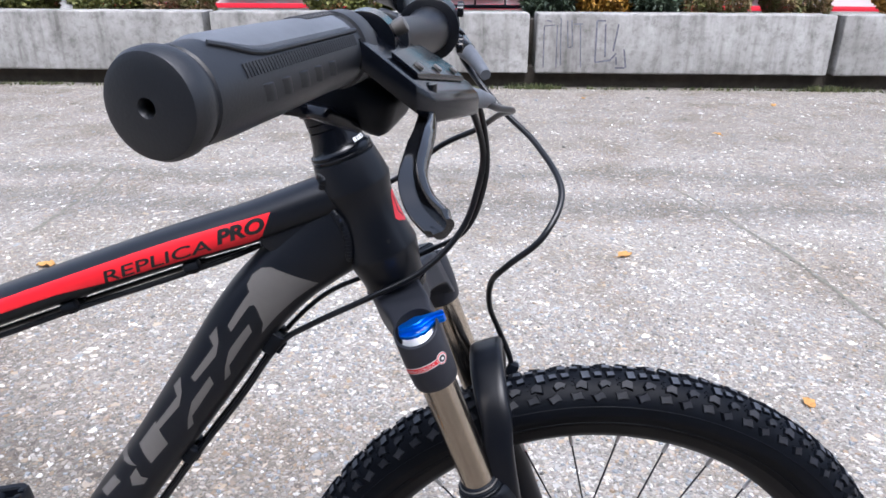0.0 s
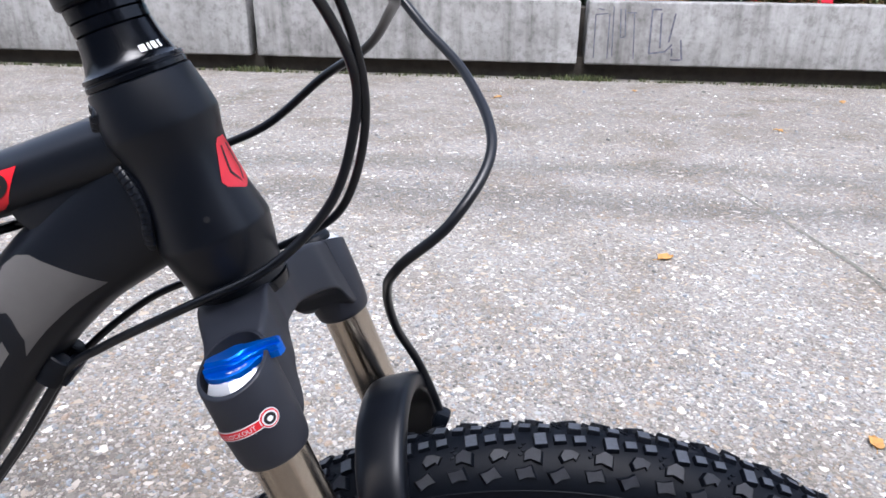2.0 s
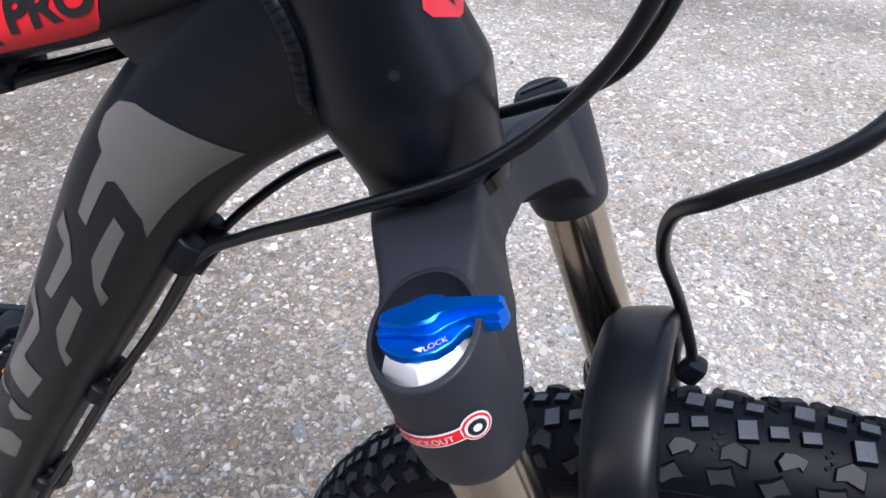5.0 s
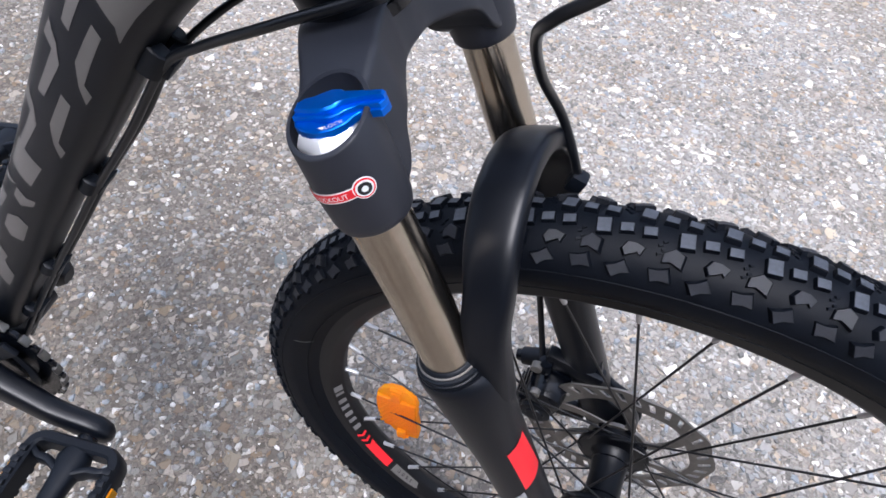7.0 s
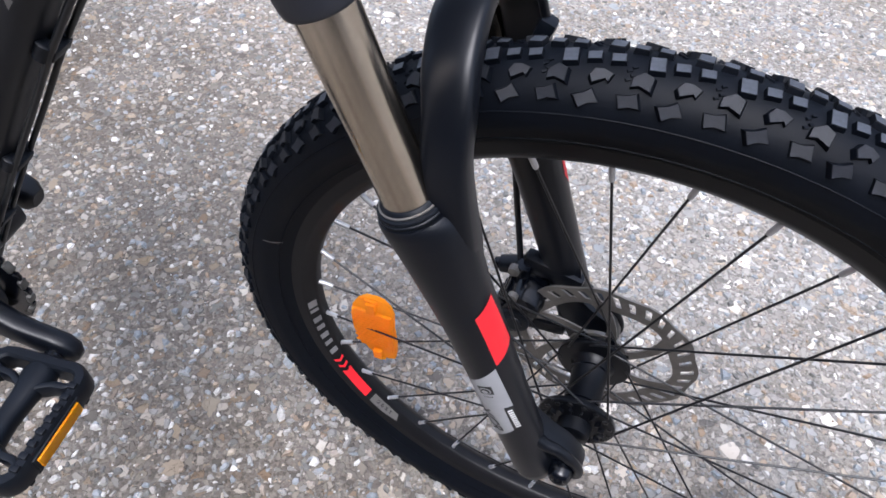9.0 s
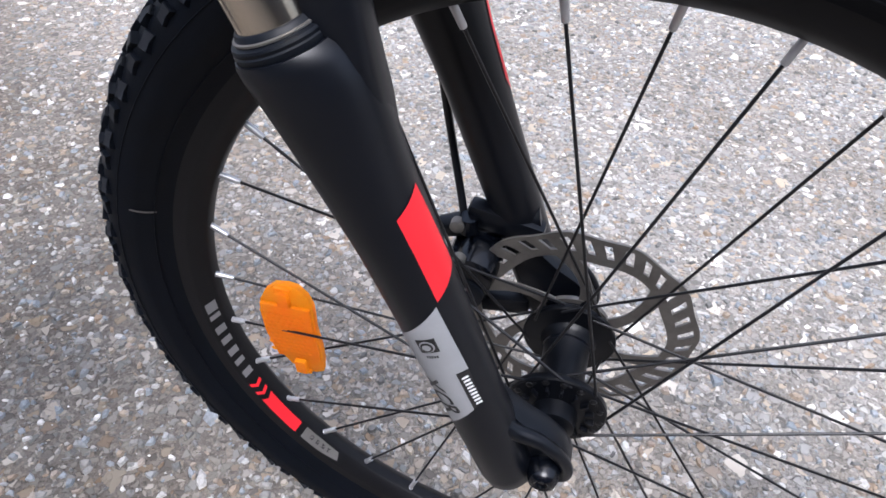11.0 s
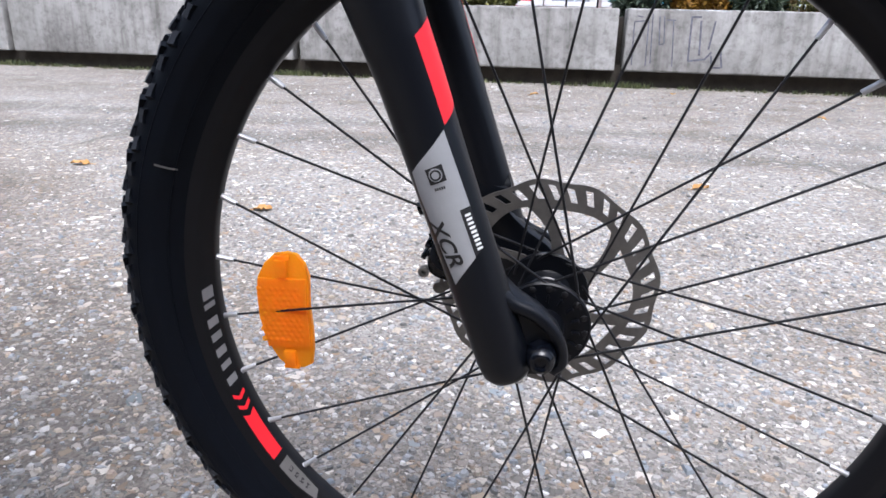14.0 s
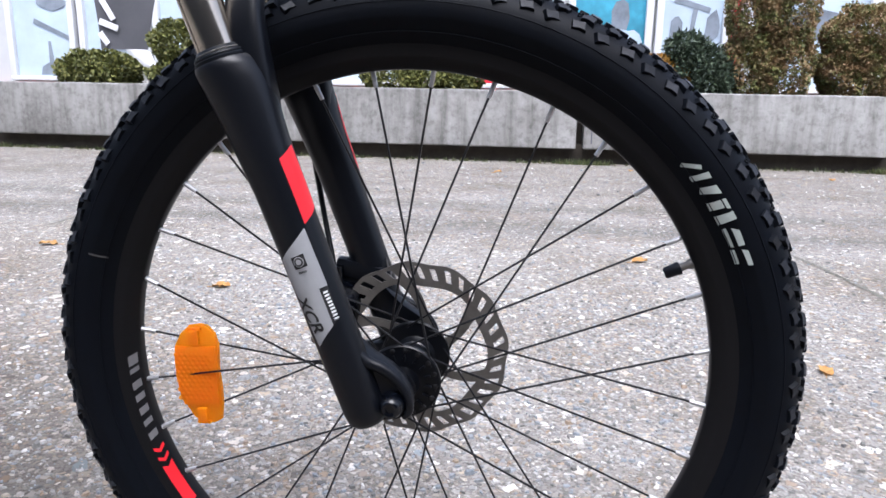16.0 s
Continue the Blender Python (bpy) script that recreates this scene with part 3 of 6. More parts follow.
def shrub(name, label, mat, clumps, leaf, count, seed, trunk, needle=False):
    """A shrub: tapered stem with limbs and a crown of leaves."""
    x, y, r, top = trunk
    root = new(name)
    tagged(root, label, "shrub")
    bm = bmesh.new()
    rng = random.Random(seed)
    add_tube(bm, spline([(x, y, 0.51), (x + 0.01, y, 0.51 + (top - 0.51) * 0.5), (x, y + 0.01, top)], 5), lambda t: r * (1 - 0.6 * t), 8)
    for c in clumps:
        for _ in range(3):
            q = Vector((c[0] + rng.uniform(-0.5, 0.5) * c[3], c[1] + rng.uniform(-0.5, 0.5) * c[4], c[2] + rng.uniform(-0.3, 0.4) * c[5]))
            s = Vector((x, y, max(0.53, q.z - 0.22)))
            add_tube(bm, spline([s, (s + q) / 2 + Vector((0, 0, 0.03)), q], 4), lambda t: r * 0.45 * (1 - 0.8 * t), 5)
    part("trunk", bm, M_BARK, root)
    foliage("crown", mat, clumps, leaf, count, root, seed, needle)
    return root


BY = 6.78
shrub("box_shrub", "clipped olive-green box shrub in the planting bed", M_BOX, [(-4.80, BY, 0.72, 0.42, 0.36, 0.22), (-4.95, BY, 0.70, 0.28, 0.3, 0.2), (-4.62, BY, 0.70, 0.28, 0.3, 0.2)], 0.035, 9000, 1, (-4.8, BY, 0.03, 0.75))
shrub("box_shrub", "clipped ball of yellow-green box above a browning base", M_BOX, [(-3.80, BY, 1.02, 0.30, 0.30, 0.25), (-3.75, BY, 0.68, 0.40, 0.34, 0.2)], 0.035, 9000, 2, (-3.8, BY, 0.03, 1.0))
shrub("thuja_shrub", "half-browned upright thuja in the planting bed", M_THUJA, [(-3.05, BY, 0.75, 0.40, 0.34, 0.3), (-2.95, BY, 1.15, 0.34, 0.32, 0.5), (-3.0, BY, 1.6, 0.25, 0.25, 0.4)], 0.028, 22000, 3, (-3.0, BY, 0.04, 1.6))
shrub("box_shrub", "low clipped green box hedge in the planting bed", M_BOX, [(-1.45, BY, 0.70, 0.32, 0.3, 0.2), (-1.0, BY, 0.70, 0.36, 0.3, 0.2), (-0.75, BY, 0.69, 0.25, 0.28, 0.18)], 0.035, 9000, 4, (-1.1, BY, 0.03, 0.7))
shrub("topiary_tree", "small topiary tree with a bare stem and dark crown", M_SPRUCE, [(-0.82, BY + 0.25, 1.16, 0.34, 0.3, 0.26), (-0.7, BY + 0.25, 1.35, 0.28, 0.28, 0.25)], 0.04, 7000, 5, (-0.79, BY + 0.25, 0.035, 1.3))
shrub("spruce_shrub", "dark green dwarf spruce in the planting bed", M_SPRUCE, [(0.74, BY, 0.78, 0.24, 0.26, 0.24), (0.72, BY, 0.98, 0.15, 0.18, 0.14), (0.6, BY, 0.66, 0.16, 0.2, 0.12)], 0.06, 6000, 6, (0.73, BY, 0.03, 1.0), True)
shrub("golden_shrub", "golden-yellow autumn shrub in the planting bed", M_GOLD, [(1.18, BY, 0.74, 0.27, 0.28, 0.22), (1.30, BY, 0.70, 0.24, 0.26, 0.18)], 0.035, 7000, 7, (1.2, BY, 0.03, 0.8))
shrub("spruce_shrub", "blue-green juniper beside a tall thuja", M_SPRUCE, [(1.62, BY - 0.05, 0.80, 0.26, 0.26, 0.26), (1.50, BY - 0.05, 1.0, 0.18, 0.2, 0.16), (1.78, BY - 0.1, 0.72, 0.2, 0.22, 0.18)], 0.06, 7000, 8, (1.6, BY, 0.03, 1.0), True)
shrub("thuja_shrub", "tall clipped thuja, half brown, in the planting bed", M_THUJA, [(2.13, BY, 0.85, 0.27, 0.32, 0.4), (2.43, BY, 0.85, 0.27, 0.32, 0.4), (2.14, BY, 1.35, 0.27, 0.32, 0.45), (2.42, BY, 1.35, 0.27, 0.32, 0.45), (2.28, BY, 1.8, 0.38, 0.32, 0.4)], 0.024, 46000, 9, (2.3, BY, 0.05, 1.8))
shrub("thuja_shrub", "round-topped green and brown thuja in the planting bed", M_THUJA, [(3.12, BY, 0.80, 0.36, 0.34, 0.35), (3.14, BY, 1.10, 0.36, 0.34, 0.34)], 0.024, 30000, 10, (3.15, BY, 0.05, 1.1))
shrub("golden_shrub", "golden-brown shrub in the planting bed", M_GOLD, [(4.25, BY, 0.78, 0.34, 0.3, 0.28), (4.6, BY, 0.70, 0.28, 0.28, 0.2)], 0.035, 5000, 12, (4.3, BY, 0.03, 0.8))

# ---- shop front behind the planting bed ----
FY = 9.0
tagged(part("wall_north", box((26.0, 0.3, 4.4), pose(0, FY + 0.25, 2.2)), M_FACADE), "pale plaster shop facade", "wall", kind="structure")
tagged(part("trim", box((22.0, 0.06, 0.06), pose(-0.5, FY + 0.02, 0.515), 0.005), M_SIGNRED), "red sill board under the shop windows", "trim", kind="structure")

# added unseen wall behind the camera, dims sky and reflections on near sides
tagged(part("reflection_wall", box((30.0, 0.3, 6.0), pose(0, -5.0, 3.0)), M_BACK), "unseen dark wall added behind the camera to dim reflections", "wall", kind="structure")


def poster_window(x0, x1, mat, label, art, z0=0.64, z1=2.9):
    """A shop window filled by a printed poster in a white aluminium frame."""
    root = new("poster_window")
    tagged(root, label, "poster", "shop window posters")
    w = x1 - x0
    part("poster", box((w - 0.1, 0.02, z1 - z0 - 0.1), pose((x0 + x1) / 2, FY + 0.07, (z0 + z1) / 2)), mat, root)
    for cx, cz, sx, sz in (((x0 + x1) / 2, z0 + 0.03, w, 0.06), ((x0 + x1) / 2, z1 - 0.03, w, 0.06), (x0 + 0.045, (z0 + z1) / 2, 0.09, z1 - z0 - 0.12), (x1 - 0.045, (z0 + z1) / 2, 0.09, z1 - z0 - 0.12)):
        part("frame", box((sx, 0.08, sz), pose(cx, FY + 0.03, cz), 0.006), M_FRAMEW, root)
    for k, (pts, m) in enumerate(art):
        bm = plate([(x, z) for x, z in pts], 0.003, Matrix.Translation((0, FY + 0.056 - 0.004 * k, 0)) @ pose(0, 0, 0, 90))
        part("printed_shape", bm, m, root)
    return root


def blob(cx, cz, rx, rz, n=10, seed=0):
    rng = random.Random(seed)
    return [(cx + rx * math.cos(2 * math.pi * i / n) * rng.uniform(0.7, 1.1), cz + rz * math.sin(2 * math.pi * i / n) * rng.uniform(0.7, 1.1)) for i in range(n)]


poster_window(-7.70, -6.62, M_PALE, "pale blue poster in a white window frame", [([(-7.25, 0.72), (-6.85, 0.72), (-6.90, 0.86), (-7.02, 0.9), (-7.05, 1.2), (-7.09, 1.2), (-7.1, 0.9), (-7.22, 0.84)], M_PGREY), ([(-7.3, 1.45), (-6.75, 1.22), (-6.73, 1.27), (-7.28, 1.52)], M_PGREY), (blob(-7.0, 1.75, 0.25, 0.12, 9, 2), M_PGREY)])
poster_window(-6.55, -5.45, M_PALE, "pale poster in a white window frame", [(blob(-6.0, 1.3, 0.25, 0.3, 11, 3), M_PGREY)])
poster_window(-5.40, -4.1, M_PALE, "pale blue poster in a white window frame", [(blob(-4.7, 1.4, 0.4, 0.12, 9, 4), M_PGREY), ([(-5.2, 1.05), (-4.2, 1.12), (-4.2, 1.2), (-5.2, 1.14)], M_PGREY)])
poster_window(-3.35, -2.2, M_PALE, "pale poster in a white window frame", [(blob(-2.7, 1.2, 0.3, 0.2, 9, 5), M_PGREY)])
poster_window(-2.1, -0.95, M_PALE, "pale poster in a white window frame", [(blob(-1.6, 1.3, 0.2, 0.4, 9, 6), M_PGREY)])
poster_window(-0.90, -0.32, M_FRAMEW, "white panel with a red wedge in a window", [([(-0.84, 0.70), (-0.45, 0.70), (-0.45, 1.02), (-0.80, 0.74)], M_SIGNRED)])
poster_window(-0.30, 0.36, M_PGREY, "grey poster in a white window frame", [(blob(0.1, 1.0, 0.16, 0.28, 11, 7), M_PALE)])
poster_window(0.42, 1.50, M_TEAL, "teal blue poster in a white window frame", [(blob(1.1, 1.55, 0.14, 0.3, 9, 8), M_PGREY), ([(0.55, 1.5), (0.75, 1.1), (0.82, 1.1), (0.66, 1.55)], M_PALE), (blob(1.2, 1.25, 0.22, 0.2, 12, 9), M_PALE)])
poster_window(1.54, 2.46, M_PALE, "pale grey poster in a white window frame", [([(1.75, 1.75), (2.2, 1.62), (2.22, 1.68), (1.78, 1.82)], M_PGREY), (blob(2.25, 1.45, 0.1, 0.22, 10, 10), M_PGREY), (blob(1.8, 1.4, 0.09, 0.2, 10, 11), M_PGREY), ([(1.95, 1.2), (2.0, 1.2), (2.06, 1.7), (2.0, 1.7)], M_PGREY)])
tagged(part("trim", box((0.10, 0.06, 2.3), pose(2.52, FY + 0.02, 1.8), 0.005), M_SIGNRED), "red upright board on the facade", "trim", kind="structure")
tagged(part("trim", box((0.10, 0.06, 2.3), pose(-3.95, FY + 0.02, 1.8), 0.005), M_SIGNRED), "red upright board on the facade", "trim", kind="structure")
poster_window(2.65, 4.2, M_PALE, "pale poster in a white window frame", [(blob(3.5, 1.5, 0.5, 0.2, 9, 12), M_PGREY)])


def bike_rack():
    """A low tubular rack with a red and white plate, in front of the shop window."""
    root = new("bicycle_rack")
    tagged(root, "tubular rack with a red and white plate", "bicycle rack")
    part("hoop", tube([(-0.02, FY - 0.5, 0.52), (-0.02, FY - 0.5, 0.95), (0.03, FY - 0.5, 1.05), (0.30, FY - 0.5, 1.05), (0.35, FY - 0.5, 0.95), (0.35, FY - 0.5, 0.52)], 0.012, 8, 6), M_ANOD, root)
    part("plate", box((0.36, 0.012, 0.09), pose(0.17, FY - 0.515, 0.77), 0.004), M_SIGNRED, root)
    part("stripe", box((0.30, 0.006, 0.04), pose(0.17, FY - 0.524, 0.77), 0.001), M_WHITE, root)
    part("rail", box((2.4, 0.03, 0.05), pose(0.6, FY - 0.5, 0.54), 0.01), M_ANOD, root)
    for x in (-0.5, 1.7):
        part("foot", box((0.03, 0.03, 0.53), pose(x, FY - 0.5, 0.261), 0.006), M_ANOD, root)
    return root


bike_rack()


def feather_flag():
    """A feather flag: dark cloth with pale slanted shapes above, white cloth with grey print lines below."""
    root = new("feather_flag")
    tagged(root, "dark and white feather flag leaning in the planting bed", "flag")
    y = BY + 0.35
    def sheet(edge_l, edge_r, n=10):
        bm = bmesh.new()
        rows = []
        for i in range(n + 1):
            t = i / n
            (xl, zl), (xr, zr) = [tuple(a + (b - a) * t for a, b in zip(*e)) for e in (edge_l, edge_r)]
            rows.append([bm.verts.new((xl + (xr - xl) * k / 6, y + 0.03 * math.sin(3.1 * k / 6 + 4 * t), zl + (zr - zl) * k / 6)) for k in range(7)])
        for a, b in zip(rows, rows[1:]):
            for k in range(6):
                bm.faces.new((a[k], a[k + 1], b[k + 1], b[k]))
        ext = bmesh.ops.extrude_face_region(bm, geom=list(bm.faces))
        bmesh.ops.translate(bm, verts=[v for v in ext["geom"] if isinstance(v, bmesh.types.BMVert)], vec=(0, 0.003, 0))
        return bm
    part("dark_cloth", sheet(((-4.98, 0.98), (-5.1, 2.1)), ((-4.40, 0.98), (-4.1, 2.1))), M_FLAGD, root)
    part("white_cloth", sheet(((-4.50, 0.52), (-4.66, 0.98)), ((-4.14, 0.52), (-4.40, 0.98))), M_FLAG, root)
    for x, z, w, h, a in ((-4.93, 1.10, 0.16, 0.07, 55), (-4.86, 1.25, 0.24, 0.07, 20), (-4.86, 1.42, 0.26, 0.07, 60), (-4.78, 1.62, 0.24, 0.07, 20)):
        part("printed_shape", box((w, 0.004, h), pose(x, y - 0.008, z, 0, a, 0), 0.002), M_FLAG, root)
    for x, z, w in ((-4.42, 0.80, 0.2), (-4.40, 0.74, 0.16), (-4.32, 0.65, 0.2)):
        part("print_line", box((w, 0.004, 0.022), pose(x, y - 0.012, z, 0, 8, 0)), M_PGREY, root)
    part("pole", tube([(-4.10, y + 0.02, 0.51), (-4.3, y + 0.02, 0.9), (-4.36, y + 0.02, 1.4), (-4.0, y + 0.02, 2.3)], 0.012, 8, 6), M_ANOD, root)
    return root


feather_flag()


def graffiti():
    """Faint grey spray marks: thin strokes on the face of one block."""
    bm = bmesh.new()
    y = WALL_Y - 0.002
    thin = (((.59, .48), (.60, .11)), ((.59, .48), (.69, .49)), ((.71, .49), (.72, .11)), ((.74, .55), (.76, .13)), ((.80, .53), (.82, .29)), ((.82, .29), (.86, .30)), ((.86, .30), (.84, .53)), ((.86, .50), (.94, .50)), ((.92, .50), (.95, .11)), ((.61, .53), (.66, .52)))
    bold = (((1.07, .53), (1.08, .16)), ((1.08, .16), (1.22, .18)), ((1.07, .53), (1.15, .53)), ((1.15, .50), (1.17, .21)), ((1.22, .18), (1.27, .24)), ((1.27, .50), (1.24, .26)), ((1.27, .11), (1.36, .11)), ((1.27, .21), (1.28, .14)), ((1.34, .28), (1.37, .11)))
    for (x0, z0), (x1, z1), w in [(*q, 0.010) for q in thin] + [(*q, 0.015) for q in bold]:
        L = math.hypot(x1 - x0, z1 - z0)
        add_box(bm, (L, 0.002, w), pose((x0 + x1) / 2, y, (z0 + z1) / 2, 0, -math.degrees(math.atan2(z1 - z0, x1 - x0)), 0))
    return tagged(part("graffiti", bm, M_PGRAF), "faint grey sprayed strokes on concrete", "graffiti", kind="structure")


M_PGRAF = plain("thin_grey_spray", (0.11, 0.11, 0.135), 0.9, vary=0.5, scale=25)
graffiti()

# ---- the bicycle: mesh coordinates have their origin at the front hub, x ahead, z up; the whole leans a little ----
HUB_Z, LEAN_DEG = 0.3045, 2.09
LIFT = Matrix.Translation((0, 0, HUB_Z))
bike = new("bicycle")
bike.matrix_basis = LIFT @ pose(0, 0, 0, LEAN_DEG) @ LIFT.inverted()
tagged(bike, "matte black mountain bicycle with red and grey decals", "bicycle")
# fork space: x ahead of the steering axis' parallel through the hub, z up along it
CS, SN = math.cos(radians(19.4)), math.sin(radians(19.4))
FORK = Matrix(((CS, 0, -SN, 0), (0, 1, 0, 0), (SN, 0, CS, 0), (0, 0, 0, 1)))
STEER = FORK @ Matrix.Translation((-0.045, 0, 0))
# the frame stands turned a little against the fork
YAW = STEER @ pose(0, 0, 0, 0, 0, 7.3) @ STEER.inverted()
SIDE = pose(0, 0, 0, 90)  # local z towards the near side of the bicycle


def fpart(name, bm, mat, parent=None, label="", m=None):
    """A part of the main frame."""
    return bpart(name, bm, mat, parent, label, YAW @ (m or Matrix()))


def bpart(name, bm, mat, parent=None, label="", m=None):
    return part(name, bm, mat, parent or bike, label, LIFT @ (m or Matrix()))


def wrapped(outline, surface, cuts=3):
    """A thin decal: a flat outline (u, v) subdivided and laid on a surface function."""
    bm = bmesh.new()
    f = bm.faces.new([bm.verts.new((u, v, 0)) for u, v in outline])
    f.normal_update()
    bmesh.ops.triangulate(bm, faces=[f])
    for _ in range(cuts):
        long = [e for e in bm.edges if e.calc_length() > 0.004]
        if not long:
            break
        bmesh.ops.subdivide_edges(bm, edges=long, cuts=1)
        bmesh.ops.triangulate(bm, faces=[f for f in bm.faces if len(f.verts) > 3])
    for v in bm.verts:
        v.co = surface(v.co.x, v.co.y)
    return bm


def lettering(text, height, surface, u0, v0, width=None, shear=0.0, weight=0.0, turn=0.0):
    """Built-in font letters laid on a surface; u0, v0 is the lower left corner."""
    cu = bpy.data.curves.new("letters", "FONT")
    cu.body, cu.size, cu.shear, cu.offset = text, 1.0, shear, weight
    ob = bpy.data.objects.new("letters", cu)
    scene.collection.objects.link(ob)
    dg = bpy.context.evaluated_depsgraph_get()
    dg.update()
    me = ob.evaluated_get(dg).to_mesh()
    bm = bmesh.new()
    bm.from_mesh(me)
    ob.evaluated_get(dg).to_mesh_clear()
    bpy.data.objects.remove(ob)
    bpy.data.curves.remove(cu)
    xs, ys = [v.co.x for v in bm.verts], [v.co.y for v in bm.verts]
    w, h = max(xs) - min(xs), max(ys) - min(ys)
    k, kx = height / h, (width / w if width else height / h)
    x0, y0 = min(xs), min(ys)
    ct, st = math.cos(turn), math.sin(turn)
    for v in bm.verts:
        a, b = (v.co.x - x0) * kx, (v.co.y - y0) * k
        v.co = (u0 + a * ct - b * st, v0 + a * st + b * ct, 0)
    for _ in range(2):
        long = [e for e in bm.edges if e.calc_length() > 0.004]
        if long:
            bmesh.ops.subdivide_edges(bm, edges=long, cuts=1)
    bmesh.ops.triangulate(bm, faces=bm.faces)
    for v in bm.verts:
        v.co = surface(v.co.x, v.co.y)
    return bm


class Swept:
    """A frame tube lying in the bicycle's plane: a path (x, z), half heights and half widths along it."""

    def __init__(self, path, half_h, half_w, power=2.3, steps=10):
        self.pts = spline([(x, 0, z) for x, z in path], steps)
        n = len(self.pts)
        d = [0.0]
        for a, b in zip(self.pts, self.pts[1:]):
            d.append(d[-1] + (b - a).length)
        self.d, self.len, self.power = d, d[-1], power
        t = np.linspace(0, 1, len(half_h))
        self.h = lambda u: float(np.interp(u / self.len, t, half_h))
        tw = np.linspace(0, 1, len(half_w))
        self.w = lambda u: float(np.interp(u / self.len, tw, half_w))

    def at(self, u):
        i = max(0, min(len(self.d) - 2, int(np.searchsorted(self.d, u)) - 1))
        f = (u - self.d[i]) / (self.d[i + 1] - self.d[i])
        p = self.pts[i].lerp(self.pts[i + 1], f)
        a, b = self.pts[max(0, i - 1)], self.pts[min(len(self.pts) - 1, i + 2)]
        t = (b - a).normalized()
        n = Vector((-t.z, 0, t.x))
        if n.z < 0:
            n = -n
        return p, t, n

    def ring(self, u, seg=40):
        p, t, n = self.at(u)
        return oval(p, n, (0, -1, 0), self.h(u), self.w(u), seg, self.power)

    def mesh(self, count=40, before=0.0):
        return skin(bmesh.new(), [self.ring(-before + (self.len + before) * i / count) for i in range(count + 1)])

    def near(self, lift=0.0003):
        def f(u, v):
            p, t, n = self.at(max(0, min(self.len, u)))
            h, w = self.h(u), self.w(u)
            q = max(-0.985, min(0.985, v / h))
            y = w * (1 - abs(q) ** self.power) ** (1 / self.power)
            return p + n * (q * (h + lift)) + Vector((0, -(y + lift), 0))
        return f


# ---- frame ----
head_profile = [(0.4360, 0.0240), (0.4366, 0.0248), (0.4390, 0.0250), (0.447, 0.0257), (0.455, 0.0275), (0.4670, 0.0297), (0.4684, 0.0299), (0.4700, 0.0297), (0.484, 0.0268), (0.497, 0.0251), (0.508, 0.0249), (0.515, 0.0258), (0.5250, 0.0285), (0.5264, 0.0287), (0.5278, 0.0286), (0.537, 0.0273), (0.5490, 0.0248), (0.5496, 0.0238)]
head = bpart("head_tube", lathe(head_profile, 48), M_PAINT, m=STEER)
top_tube = Swept([(-0.2441, 0.4698), (-0.2977, 0.4515), (-0.3657, 0.4318), (-0.4614, 0.4007), (-0.5167, 0.3820), (-0.665, 0.3330)], [0.0165, 0.0155, 0.0150, 0.0146, 0.0144, 0.0142, 0.0140], [0.0205, 0.0208], 2.3)
down_tube = Swept([(-0.2175, 0.4504), (-0.2375, 0.4368), (-0.2767, 0.4058), (-0.3090, 0.3712), (-0.3489, 0.3151), (-0.4003, 0.2439), (-0.4468, 0.1811), (-0.5700, 0.0120)], [0.0349, 0.0290, 0.0274, 0.0258, 0.0240, 0.0233, 0.0240, 0.0248, 0.0256, 0.0264], [0.0199, 0.0245, 0.0268, 0.0265, 0.0260, 0.0255, 0.0254], 2.3, 12)
tt = fpart("top_tube", top_tube.mesh(36, 0.026), M_PAINT)
dt = fpart("down_tube", down_tube.mesh(44), M_PAINT)
st = fpart("seat_tube", tube([(-0.562, 0, 0.0), (-0.668, 0, 0.345)], 0.0165, 24, 1), M_PAINT)
BBX, BBZ = -0.562, 0.0
fpart("bottom_bracket_shell", lathe([(-0.036, 0.021), (-0.0355, 0.0215), (0.0355, 0.0215), (0.036, 0.021)], 32, Matrix.Translation((BBX, 0, BBZ)) @ SIDE), M_PAINT)


def weld_bead(path, r, name, parent):
    """A row of overlapping weld ripples."""
    bm = bmesh.new()
    pts = spline(path, 10)
    dist = [0.0]
    for a, b in zip(pts, pts[1:]):
        dist.append(dist[-1] + (b - a).length)
    n = int(dist[-1] / 0.0005)
    rings = []
    for k in range(n):
        u = dist[-1] * k / n
        i = min(len(pts) - 2, int(np.searchsorted(dist, u, side="right")) - 1)
        d = (pts[i + 1] - pts[i]).normalized()
        p = pts[i] + d * (u - dist[i])
        side = d.cross(Vector((0, 1, 0))).normalized()
        wave = ((u / 0.0030) % 1.0) ** 0.6
        ends = min(1, 12 * k / n, 12 * (n - k) / n)
        rings.append(oval(p - d * 0.0, side, (0, 1, 0), r * (0.94 + 0.08 * wave) * (0.3 + 0.7 * ends), r * 0.62 * (0.72 + 0.36 * wave) * (0.2 + 0.8 * ends), 14))
    return bpart(name, skin(bm, rings), M_PAINT, parent)


def on_head(deg, h, lift=0.0):
    """A point of the head tube's skin; 0 degrees is its near side, 90 its front."""
    r = float(np.interp(h, [p[0] for p in head_profile], [p[1] for p in head_profile])) + lift
    t = radians(deg - 90)
    return STEER @ Vector((r * math.cos(t), r * math.sin(t), h))


